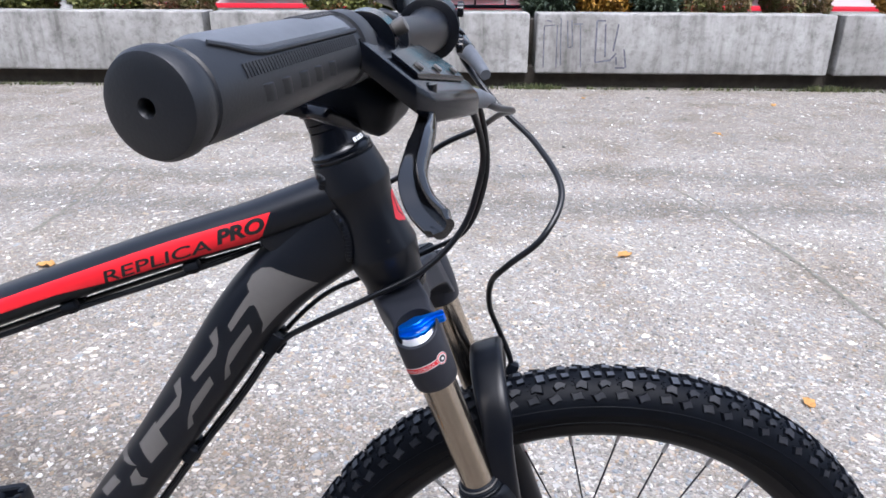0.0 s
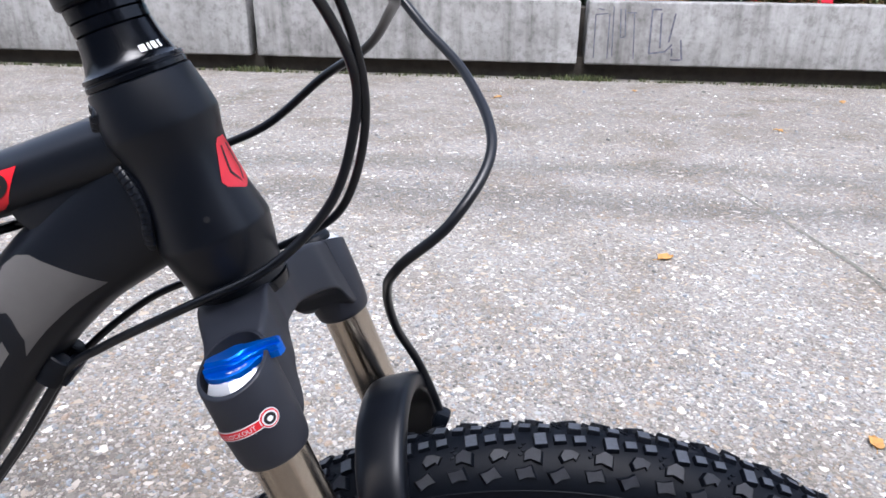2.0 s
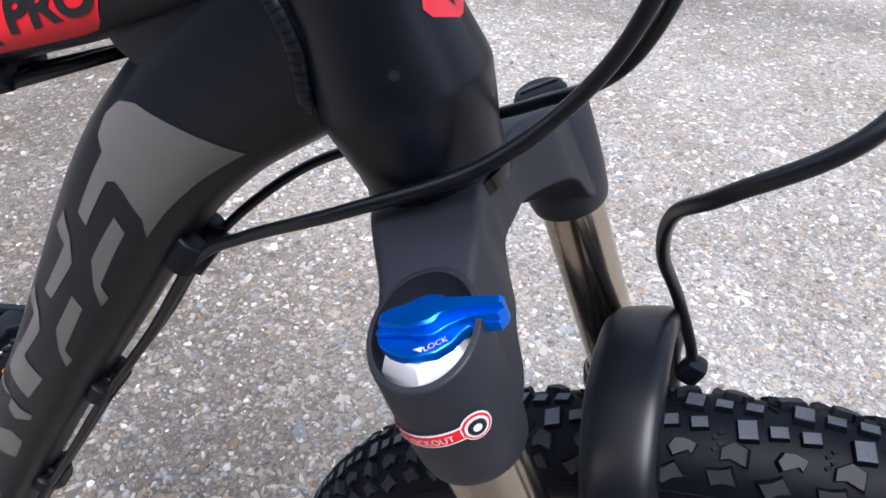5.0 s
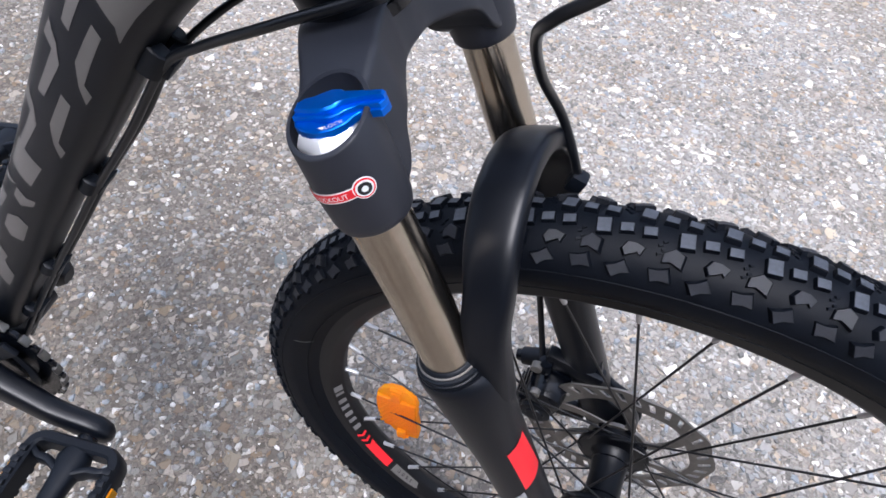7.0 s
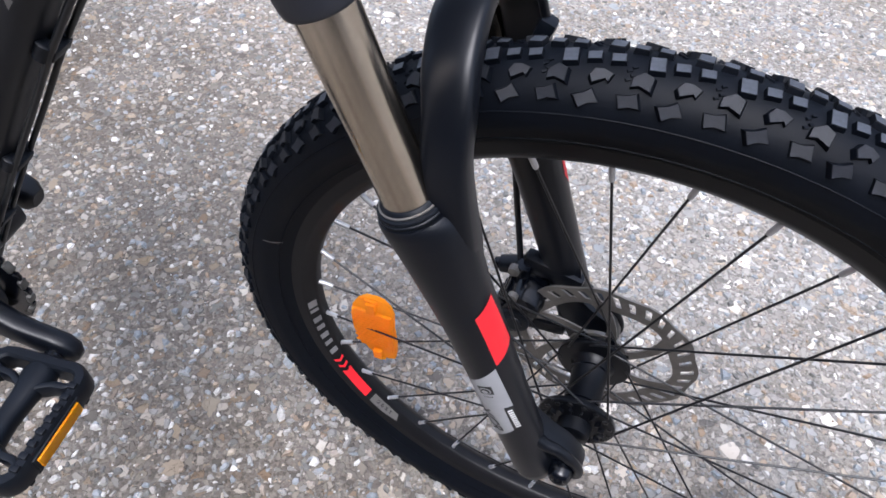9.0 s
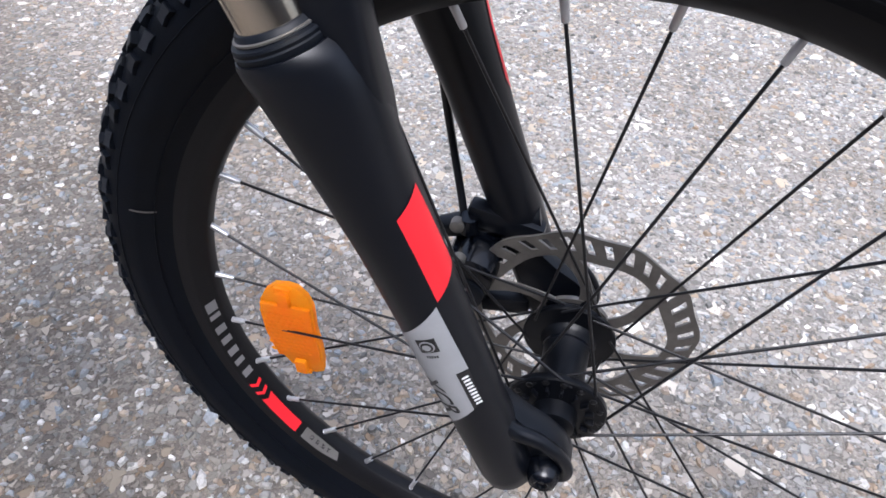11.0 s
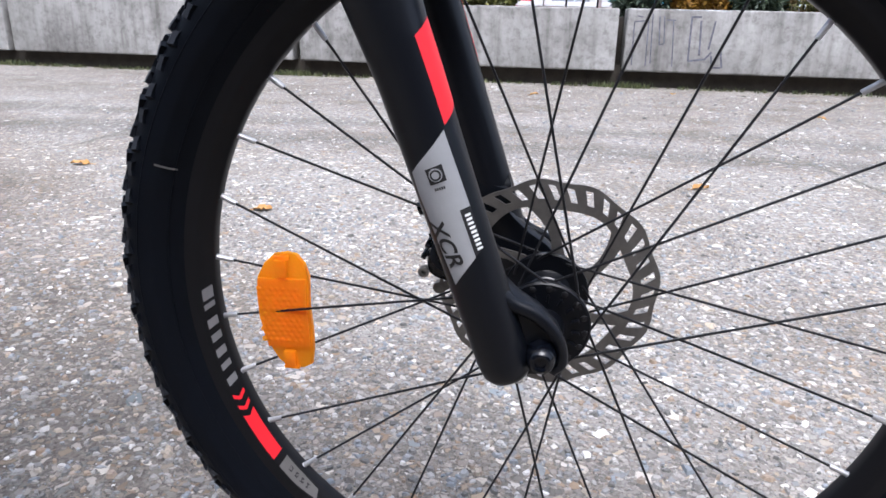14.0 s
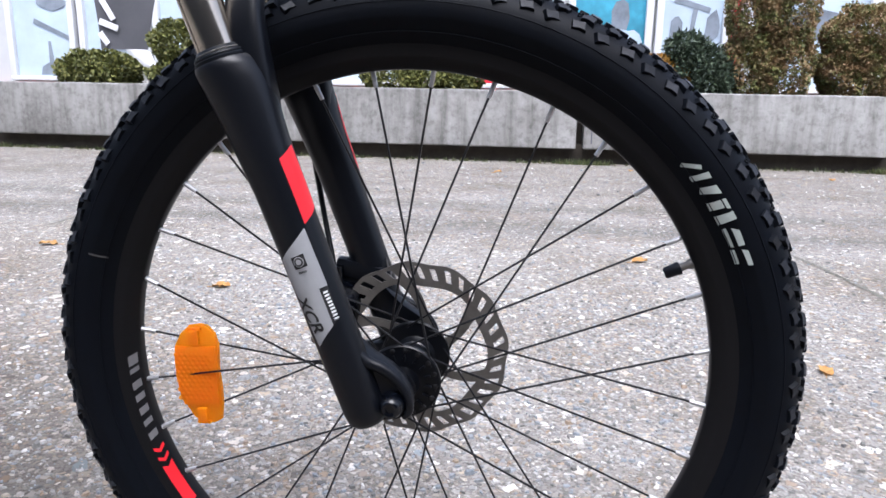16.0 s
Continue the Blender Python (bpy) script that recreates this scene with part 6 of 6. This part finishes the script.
me.from_pydata(V, [], F)
me.materials.append(M_RUBBER)
me.materials.append(M_KNOB)
me.materials.append(M_KNOB2)
me.polygons.foreach_set("material_index", MI)
blocks = new("tread_rest", me)
blocks.parent = tyre
tagged(blocks, kind="stuff")

# hub
hub = bpart("front_hub", lathe([(-0.046, 0.0085), (-0.044, 0.0125), (-0.034, 0.0135), (-0.0325, 0.0290), (-0.0315, 0.0300), (-0.0285, 0.0300), (-0.0270, 0.0290), (-0.0255, 0.0180), (-0.020, 0.0150), (0.0, 0.0140), (0.018, 0.0150), (0.0215, 0.0180), (0.0225, 0.0290), (0.0235, 0.0300), (0.0262, 0.0300), (0.0272, 0.0290), (0.029, 0.022), (0.0345, 0.0215), (0.0355, 0.0215), (0.040, 0.0150), (0.046, 0.0110)][::-1], 48, pose(0, 0, 0, -90)), M_HUB, label="glossy black disc-brake hub")
for k in range(16):
    t = radians(PHASE + 22.5 * k + 11)
    bpart("spoke_head", lathe([(0.0, 0.0021), (0.0008, 0.0021), (0.0014, 0.0012)], 10, Matrix.Translation((0.0262 * math.cos(t), -0.0325, 0.0262 * math.sin(t))) @ SIDE), M_SPOKE, hub)
    bpart("rib", box((0.0050, 0.0040, 0.0016), pose(0.0205 * math.cos(t), -0.0345, 0.0205 * math.sin(t), 0, -math.degrees(t), 0), 0.0005), M_HUB, hub)
for h in (-0.022, -0.017, 0.014):
    bpart("groove_ring", lathe([(h - 0.0008, 0.0149), (h, 0.0158), (h + 0.0008, 0.0149)], 36, pose(0, 0, 0, -90)), M_ANOD, hub)
bpart("axle", lathe([(-0.0785, 0.0045), (0.074, 0.0045)], 16, pose(0, 0, 0, -90)), M_STEEL, hub)
nut = bpart("axle_nut", lathe([(0.060, 0.0112), (0.0664, 0.0115), (0.0668, 0.0098), (0.0690, 0.0098), (0.0700, 0.0098), (0.0780, 0.0084), (0.0812, 0.0070), (0.0824, 0.0050), (0.0818, 0.0032), (0.0806, 0.0030)], 28, SIDE), M_ANOD, hub, "glossy black tapered axle nut")
for k in range(6):
    a = 60 * k
    bpart("nut_flute", box((0.0022, 0.0012, 0.011), SIDE @ pose(0, 0, 0, 0, 0, a) @ pose(0, 0.0078, 0.0735, 5), 0.0004), M_ANOD, hub)
bpart("axle_nut", lathe([(0.060, 0.0095), (0.074, 0.0095), (0.076, 0.008)], 24, pose(0, 0, 0, -90)), M_ANOD, hub)

# spokes and nipples share their meshes
def rim_point(k, r=0.2380):
    a = radians(PHASE + 11.25 * k)
    return Vector((r * math.cos(a), 0, r * math.sin(a)))


sp_mesh = nip_mesh = None
for k in range(32):
    near_side = k % 2 == 0
    ahead = k % 4 >= 2
    a = radians(PHASE + 11.25 * k + (66 if ahead else -66))
    y = (-0.0300 if near_side else 0.0249) + (0.0022 if ahead == near_side else -0.0022)
    p0 = Vector((0.0262 * math.cos(a), y, 0.0262 * math.sin(a)))
    p1 = rim_point(k)
    d = p1 - p0
    if sp_mesh is None:
        sp_mesh = mesh_of("spoke", lathe([(0, 0.00105), (0.02, 0.00092), (0.985, 0.00092)], 8), M_SPOKE)
        nip_mesh = mesh_of("nipple", lathe([(-0.0125, 0.0016), (-0.0118, 0.00185), (-0.0005, 0.00195), (0.0002, 0.0026), (0.0012, 0.0026)], 10), M_NIPPLE)
    rot = d.to_track_quat("Z", "Y").to_matrix().to_4x4()
    s = new("spoke", sp_mesh)
    s.parent, s.matrix_basis = rim, LIFT @ Matrix.Translation(p0) @ rot @ Matrix.Diagonal((1, 1, d.length, 1))
    q = new("nipple", nip_mesh)
    q.parent, q.matrix_basis = rim, LIFT @ Matrix.Translation(p1) @ rot
# valve
va = radians(24.6)
vd = Vector((math.cos(va), 0, math.sin(va)))
vm = Matrix.Translation(vd * 0.2365) @ (-vd).to_track_quat("Z", "Y").to_matrix().to_4x4()
valve = bpart("valve", lathe([(-0.002, 0.0040), (0.001, 0.0042), (0.003, 0.0030), (0.009, 0.0030)], 16, vm), M_STEEL, rim, "steel valve stem")
bpart("valve_cap", lathe([(0.008, 0.0046), (0.0085, 0.0052), (0.011, 0.0052), (0.012, 0.0048), (0.019, 0.0046), (0.0205, 0.0036)], 16, vm), M_PLASTIC, rim, "black plastic valve cap")


# wheel reflector
def reflector():
    """An amber spoke reflector: bowed plate with rounded ends, ribbed middle and spoke clips."""
    c = Vector((-0.1850, -0.002, -0.0200))
    m = Matrix.Translation(c) @ pose(0, 0, 0, 90, 0, 0) @ pose(0, 0, 0, 0, 0, 2.5)
    def bow(y):
        return -0.0015 + 0.0015 * (y / 0.0450) ** 2 * 2
    outer = []
    for x, y in ((0.0030, 0.0455), (-0.0065, 0.0440), (-0.0135, 0.0370), (-0.0185, 0.0270), (-0.0200, 0.0140), (-0.0200, -0.0020), (-0.0185, -0.0180), (-0.0150, -0.0290), (-0.0100, -0.0400), (-0.0030, -0.0455), (0.0080, -0.0455), (0.0150, -0.0420), (0.0185, -0.0290), (0.0200, -0.0150), (0.0195, 0.0050), (0.0200, 0.0270), (0.0165, 0.0370), (0.0100, 0.0440)):
        outer.append((x + bow(y), y))
    bpart("spoke_reflector", plate(outer, 0.0050, m, 0.0012), M_AMBER, rim, "amber plastic spoke reflector")
    lens = [(x * 0.93 + bow(y) * 0.9, y) for x, y in ((-0.0190, 0.0265), (-0.0200, 0.0140), (-0.0200, -0.0020), (-0.0180, -0.0180), (-0.0160, -0.0280), (0.0185, -0.0270), (0.0198, -0.0150), (0.0195, 0.0050), (0.0200, 0.0265))]
    bpart("raised_lens", plate(lens, 0.0030, m @ pose(0, 0, 0.0038), 0.0008), M_AMBER, rim)
    return m


rm = reflector()
for xx, yy in ((0.0010, 0.0345), (0.0010, -0.0365)):
    bpart("reflector_clip", box((0.0085, 0.0130, 0.0040), rm @ pose(xx, yy, 0.0055), 0.0010), M_AMBER, rim)
    bpart("clip_tongue", box((0.0120, 0.0030, 0.0030), rm @ pose(xx, yy + math.copysign(0.0075, yy), 0.0035), 0.0008), M_AMBER, rim)
bm = bmesh.new()
for i in range(7):
    for j in range(11):
        bmesh.ops.create_cone(bm, cap_ends=False, segments=6, radius1=0.0024, radius2=0.0003, depth=0.0009, matrix=rm @ pose(-0.0175 + i * 0.0046 + (0.0023 if j % 2 else 0), -0.0215 + j * 0.0040, 0.0056))
bpart("prism_panel", bm, M_AMBER, rim)


# the wheel hangs a degree askew in the fork
ASKEW = LIFT @ Matrix.Translation((0, 0.003, 0)) @ pose(0, 0, 0, -1.2) @ LIFT.inverted()
for ob in (tyre, rim, hub):
    ob.matrix_basis = ASKEW

# ---- disc brake ----
def rotor():
    """A wave rotor: slotted band, scalloped outer edge, six arms, carrier ring."""
    bm = bmesh.new()
    n, rows = 180, 7
    def rr(i, j):
        t = 2 * math.pi * i / n
        outer = 0.0790 + 0.0012 * math.cos(12 * t)
        inner = 0.0600 + 0.0018 * math.cos(6 * t + 0.5)
        f = (0, 0.18, 0.32, 0.56, 0.82, 0.92, 1)[j]
        r = inner + (outer - inner) * f
        return r, t + 0.15 * f
    for side in (-0.0009, 0.0009):
        g = [[bm.verts.new((r * math.cos(t), r * math.sin(t), side)) for r, t in (rr(i, j) for j in range(rows))] for i in range(n)]
        for i in range(n):
            for j in range(rows - 1):
                if i % 5 in (1, 2) and 2 <= j <= 3:
                    continue
                q = (g[i][j], g[(i + 1) % n][j], g[(i + 1) % n][j + 1], g[i][j + 1])
                bm.faces.new(q if side > 0 else q[::-1])
    bm.verts.ensure_lookup_table()
    half = len(bm.verts) // 2
    bm.verts.index_update()
    for e in [e for e in bm.edges if e.is_boundary and e.verts[0].index < half and e.verts[1].index < half]:
        a, b = e.verts
        bm.faces.new((a, b, bm.verts[b.index + half], bm.verts[a.index + half]))
        bm.verts.ensure_lookup_table()
    return bm


def rotor_arm(k):
    """One swept arm from the carrier to the slotted band."""
    t0 = 2 * math.pi * k / 6 + 0.2
    pts = [(0.020 + 0.0445 * f, t0 + 0.55 * f, 0.0036 + 0.0052 * abs(f - 0.40)) for f in np.linspace(0, 1, 7)]
    rings = []
    for r, t, w in pts:
        c, rad, tan = Vector((r * math.cos(t), r * math.sin(t), 0)), Vector((math.cos(t), math.sin(t), 0)), Vector((-math.sin(t), math.cos(t), 0))
        rings.append([c + tan * w + Vector((0, 0, 0.0008)), c - tan * w + Vector((0, 0, 0.0008)), c - tan * w - Vector((0, 0, 0.0008)), c + tan * w - Vector((0, 0, 0.0008))])
    return skin(bmesh.new(), rings)


ROTM = Matrix.Translation((0, 0.0375, 0)) @ SIDE
rot_ob = bpart("brake_rotor", rotor(), M_STEEL, label="slotted steel disc brake rotor", m=ROTM)
rot_ob.matrix_basis = ASKEW
bpart("carrier", lathe([(-0.0016, 0.0245), (0.0016, 0.0245)], 40, ROTM), M_STEEL, rot_ob)
for k in range(6):
    a = 2 * math.pi * k / 6 + 0.2
    bpart("arm", rotor_arm(k), M_STEEL, rot_ob, m=ROTM)
    bpart("rotor_bolt", lathe([(0.0010, 0.0040), (0.0030, 0.0040), (0.0036, 0.0030)], 12, ROTM @ Matrix.Translation((0.022 * math.cos(a), 0.022 * math.sin(a), 0))), M_ANOD, rot_ob)

CAL = Vector((-0.070, 0.048, 0.026))
CALM = Matrix.Translation(CAL) @ pose(0, 0, 0, 0, 18, 0)
cal = bpart("brake_caliper", skin(bmesh.new(), [oval((0, y, 0), (1, 0, 0), (0, 0, 1), a, b, 32, 3.0) for y, a, b in ((-0.0215, 0.008, 0.018), (-0.0190, 0.0135, 0.0245), (-0.010, 0.0155, 0.0275), (0.004, 0.0165, 0.0290), (0.016, 0.0145, 0.0260), (0.0205, 0.009, 0.019))]), M_ANOD, label="black hydraulic brake caliper", m=CALM)
bpart("piston_cap", lathe([(0, 0.0130), (0.005, 0.0130), (0.0056, 0.0118), (0.0056, 0.0080), (0.0070, 0.0072)], 24, CALM @ Matrix.Translation((0, -0.0185, -0.003)) @ SIDE), M_PLASTIC, cal)
for k in range(4):
    bpart("cooling_rib", box((0.0040, 0.030, 0.0036), CALM @ pose(-0.0165, -0.002, -0.014 + 0.009 * k), 0.001), M_ANOD, cal)
for x, z in ((-0.0125, 0.0215), (-0.0125, -0.0235)):
    bpart("body_bolt", lathe([(0, 0.0042), (0.0050, 0.0042), (0.0056, 0.0034), (0.0056, 0.0020), (0.0030, 0.0018)], 12, CALM @ Matrix.Translation((x, -0.0165, z)) @ SIDE), M_STEEL, cal)
bpart("caliper_mount", box((0.050, 0.013, 0.016), Matrix.Translation(CAL + Vector((0.018, 0.008, 0.038))) @ pose(0, 0, 0, 0, 12, 0), 0.004), M_FORK, cal)
bpart("caliper_mount", box((0.040, 0.013, 0.014), Matrix.Translation(CAL + Vector((0.020, 0.008, -0.036))) @ pose(0, 0, 0, 0, -8, 0), 0.004), M_FORK, cal)
for z in (0.040, -0.036):
    bpart("mount_bolt", lathe([(0, 0.0046), (0.006, 0.0046), (0.0068, 0.0032)], 14, Matrix.Translation(CAL + Vector((-0.010, -0.002, z))) @ SIDE), M_STEEL, cal)
bpart("mount_post", tube([(-0.030, 0.064, 0.066), (-0.072, 0.061, 0.054), (-0.0945, 0.060, 0.0465)], lambda t: 0.0105 - 0.0030 * t, 18, 5), M_FORK, cal, "cast mounting post of the fork leg")
bpart("post_bolt", lathe([(0, 0.0052), (0.006, 0.0052), (0.0066, 0.0040), (0.0066, 0.0022), (0.0040, 0.0020)], 14, Matrix.Translation((-0.0935, 0.060, 0.0470)) @ pose(0, 0, 0, 0, -110, 0)), M_ANOD, cal)
bpart("banjo", lathe([(0, 0.006), (0.012, 0.006)], 16, Matrix.Translation(CAL + Vector((-0.004, 0.0, 0.032)))), M_ANOD, cal)

# ---- hoses and cables ----
def hose(name, pts, r, label, mat=M_HOSE):
    return bpart(name, tube(pts, r, 12, 10), mat, label=label)


hose("front_brake_hose", [(-0.1353, 0.119, 0.5589), (-0.1222, 0.0944, 0.5443), (-0.099, 0.0751, 0.5213), (-0.0719, 0.0446, 0.5001), (-0.0561, -0.0014, 0.4769), (-0.0711, -0.0281, 0.4498), (-0.0972, -0.0234, 0.4223), (-0.1081, -0.0003, 0.396), (-0.1076, 0.0204, 0.3621), (-0.0973, 0.0374, 0.3273), (-0.0857, 0.039, 0.2961), (-0.084, 0.052, 0.268), (-0.092, 0.070, 0.240), (-0.104, 0.078, 0.190), (-0.097, 0.078, 0.130), (-0.082, 0.060, 0.075), (-0.075, 0.048, 0.056)], 0.0026, "black hydraulic hose looping to the front brake")
bpart("hose_guide", box((0.010, 0.010, 0.013), pose(-0.0835, 0.0395, 0.285, 0, 20, 0), 0.003), M_PLASTIC, brace, "black hose guide on the brace")
def under(tb, u, y, drop):
    p, t, n = tb.at(u)
    return YAW @ (p - n * (tb.h(u) + drop) + Vector((0, y, 0)))


GUIDES = (0.128, 0.262, 0.402, 0.50)
hose("shift_cable", [(-0.1607, -0.082, 0.5823), (-0.133, -0.0461, 0.5584), (-0.1185, -0.0108, 0.5135), (-0.1211, -0.0053, 0.4806), (-0.1335, -0.0103, 0.4464), (-0.1624, -0.0222, 0.4172), (-0.2057, -0.0315, 0.3962), (-0.2557, -0.0265, 0.3674)] + [under(down_tube, u, -0.012, d) for u, d in ((0.128, 0.006), (0.19, 0.007), (0.262, 0.006), (0.33, 0.007), (0.402, 0.006), (0.50, 0.006), (0.60, 0.008))], 0.0025, "black shift cable housing along the down tube")
hose("shift_cable", [(-0.1476, -0.0633, 0.5752), (-0.1277, -0.0314, 0.5597), (-0.1169, -0.0114, 0.5237), (-0.1156, -0.0027, 0.4844), (-0.1293, 0.0019, 0.4427), (-0.1601, 0.0189, 0.4156), (-0.2054, 0.0246, 0.3926), (-0.251, 0.0145, 0.374)] + [under(down_tube, u, 0.004, d) for u, d in ((0.128, 0.006), (0.19, 0.007), (0.262, 0.006), (0.33, 0.007), (0.402, 0.006), (0.50, 0.006), (0.60, 0.008))], 0.0022, "black shift cable housing")
TGUIDES = (0.112, 0.215, 0.33)
hose("rear_brake_hose", [(-0.122, -0.070, 0.5605), (-0.1107, -0.0509, 0.5519), (-0.0983, -0.0195, 0.5432), (-0.1057, 0.0111, 0.5332), (-0.1223, 0.0396, 0.5146), (-0.1524, 0.0593, 0.4948), (-0.1897, 0.0608, 0.4654), (-0.2346, 0.0501, 0.447), (-0.2656, 0.0407, 0.4294)] + [under(top_tube, u, y, 0.006) for u, y in ((0.075, -0.002), (0.112, -0.010), (0.16, -0.012), (0.215, -0.010), (0.27, -0.012), (0.33, -0.010), (0.46, -0.010))], 0.0024, "black brake hose under the top tube")
hose("shift_cable", [under(top_tube, u, 0.004, 0.006) for u in (0.06, 0.112, 0.16, 0.215, 0.27, 0.33, 0.46)], 0.0021, "thin black cable under the top tube")


def cable_clip(p, ang, parent, k=1.0):
    """A small clip: foot on the tube and a ring for each cable."""
    m = Matrix.Translation(p) @ pose(0, 0, 0, 0, ang, 0) @ Matrix.Diagonal((k, 1, k, 1))
    fpart("cable_guide", box((0.008, 0.018, 0.005), m @ pose(0, -0.004, 0.002), 0.0015), M_PLASTIC, parent)
    for y, r in ((-0.012, 0.0046), (0.004, 0.0042)):
        fpart("cable_guide", lathe([(-0.006, r - 0.0008), (-0.0055, r), (0.0055, r), (0.006, r - 0.0008)], 14, m @ pose(0, y, -0.002, 0, 90, 0)), M_PLASTIC, parent)


for u in GUIDES:
    p, t, n = down_tube.at(u)
    cable_clip(p - n * (down_tube.h(u) + 0.004), math.degrees(math.atan2(-t.z, t.x)), dt, 1.6 if u == GUIDES[0] else 1.25)
for u in TGUIDES:
    p, t, n = top_tube.at(u)
    cable_clip(p - n * (top_tube.h(u) + 0.004), math.degrees(math.atan2(-t.z, t.x)), tt)

# ---- cranks, chainring, pedals ----
PX, PZ = -0.449, -0.042
CRA = math.atan2(PZ - BBZ, PX - BBX)
CRL = math.hypot(PZ - BBZ, PX - BBX)


def crank(sgn, ang, y):
    m = Matrix.Translation((BBX, 0, BBZ)) @ pose(0, 0, 0, 0, -math.degrees(ang), 0)
    rows = [(-0.018, 0.010, 0.008), (-0.012, 0.016, 0.012), (0.0, 0.0195, 0.0135), (0.03, 0.0165, 0.0120), (0.08, 0.0135, 0.0105), (0.095, 0.0135, 0.0100), (CRL - 0.012, 0.0160, 0.0100), (CRL + 0.004, 0.0165, 0.0100), (CRL + 0.014, 0.0115, 0.0080), (CRL + 0.018, 0.005, 0.004)]
    rings = [oval((x, sgn * (y + 0.010 * min(1, max(0, x / 0.06))), 0), (0, 0, 1), (0, 1, 0), a, b, 24, 3.2) for x, a, b in rows]
    return fpart("crank_arm", skin(bmesh.new(), rings), M_FORK, label="satin black crank arm", m=m)


crank(-1, CRA, 0.055)
crank(1, CRA + math.pi, 0.060)
bm = bmesh.new()
teeth = []
for k in range(36 * 4):
    r = 0.0715 + (0.0, 0.0048, 0.0052, 0.0006)[k % 4]
    teeth.append((r * math.cos(2 * math.pi * k / 144), r * math.sin(2 * math.pi * k / 144)))
RING = Matrix.Translation((BBX, -0.038, BBZ)) @ SIDE
ring = fpart("chainring", plate(teeth, 0.0025, RING), M_ANOD, label="black toothed chainring with steel chain")
fpart("guard", skin(bmesh.new(), [[RING @ Vector((r * math.cos(t), r * math.sin(t), z)) for r, z in ((0.0480, 0.006), (0.0580, 0.0075), (0.0590, 0.0090), (0.0480, 0.0085))] for t in np.linspace(0, 2 * math.pi, 72, endpoint=False)], False, True), M_PLASTIC, ring)
for k in range(4):
    fpart("spider_arm", box((0.050, 0.016, 0.006), RING @ pose(0, 0, 0.008, 0, 0, 35 + 90 * k) @ pose(0.038, 0, 0), 0.002), M_FORK, ring)
link = mesh_of("chain_link", box((0.0098, 0.0044, 0.0074), None, 0.0014), M_CHAIN)
inner = mesh_of("chain_link", box((0.0072, 0.0058, 0.0042), None, 0.0012), M_ANOD)
for k in range(20):
    a = radians(-40 + 8.2 * k)
    q = new("chain_link", link if k % 2 else inner)
    q.parent = ring
    q.matrix_basis = LIFT @ YAW @ RING @ pose(0.0755 * math.cos(a), 0.0755 * math.sin(a), 0, 0, 0, math.degrees(a) + 90)


def pedal(sgn, c, tilt):
    """A moulded cage pedal: one rounded frame with toothed edges, waisted barrel, cross ribs, amber reflectors."""
    m = Matrix.Translation(c) @ pose(0, 0, 0, 0, tilt, 0)
    body = fpart("pedal", skin(bmesh.new(), [oval((0, y * sgn, 0), (1, 0, 0), (0, 0, 1), a, b, 24, 2.4) for y, a, b in ((-0.052, 0.0110, 0.0105), (-0.040, 0.0150, 0.0115), (-0.020, 0.0105, 0.0100), (0.004, 0.0090, 0.0095), (0.024, 0.0115, 0.0105), (0.036, 0.0170, 0.0115), (0.050, 0.0150, 0.0110))]), M_PLASTIC, label="black cage pedal with amber reflectors", m=m)
    loop = []
    for cx, cy, a0 in ((0.029, 0.038, 0), (-0.029, 0.038, 90), (-0.029, -0.040, 180), (0.029, -0.040, 270)):
        for k in range(5):
            t = radians(a0 + 22.5 * k)
            loop.append((cx + 0.0125 * math.cos(t), cy + 0.0125 * math.sin(t), t))
    rings = []
    for x, y, t in loop:
        out = Vector((math.cos(t), math.sin(t), 0))
        rings.append([Vector((x, y * sgn, 0)) + Vector((out.x * a, out.y * a * sgn, b)) for a, b in ((0.0050, -0.0085), (0.0050, 0.0085), (0.0030, 0.0118), (-0.0035, 0.0118), (-0.0058, 0.0095), (-0.0058, -0.0095), (-0.0035, -0.0118), (0.0030, -0.0118))])
    fpart("pedal_frame", skin(bmesh.new(), rings, False, True), M_PLASTIC, body, m=m)
    for x in (-0.0415, 0.0415):
        for k in range(8):
            for z in (-0.0128, 0.0128):
                fpart("grip_tooth", box((0.0072, 0.0058, 0.0040), m @ pose(x * 0.985, -0.038 + 0.0105 * k, z), 0.0012), M_PLASTIC, body)
        fpart("reflector_housing", box((0.0035, 0.058, 0.0165), m @ pose(x * 1.115, 0.0, 0), 0.0012), M_PLASTIC, body)
        fpart("reflector", box((0.0030, 0.052, 0.0120), m @ pose(x * 1.165, 0.0, 0), 0.0008), M_AMBER, body, "amber pedal reflector")
    for y, dx in ((0.030, 1), (-0.034, -1)):
        for sx in (-1, 1):
            rib = [(sx * 0.008, sgn * (y - dx * 0.006), 0), (sx * 0.020, sgn * y, 0), (sx * 0.030, sgn * (y + dx * 0.001), 0), (sx * 0.038, sgn * (y + dx * 0.006), 0)]
            fpart("web", skin(bmesh.new(), [oval(p, (0, 1, 0), (0, 0, 1), 0.0042, 0.0088, 12, 3.0) for p in spline(rib, 4)]), M_PLASTIC, body, m=m)
    fpart("axle_stub", lathe([(0, 0.0075), (0.006, 0.0090), (0.012, 0.0075), (0.020, 0.0065)], 16, m @ Matrix.Translation((0, -sgn * 0.066, 0)) @ pose(0, 0, 0, -90 * sgn)), M_ANOD, body)
    return body


pedal(-1, Vector((PX, -0.137, PZ)), 0)
pedal(1, Vector((2 * BBX - PX, 0.137, 2 * BBZ - PZ)), -8)
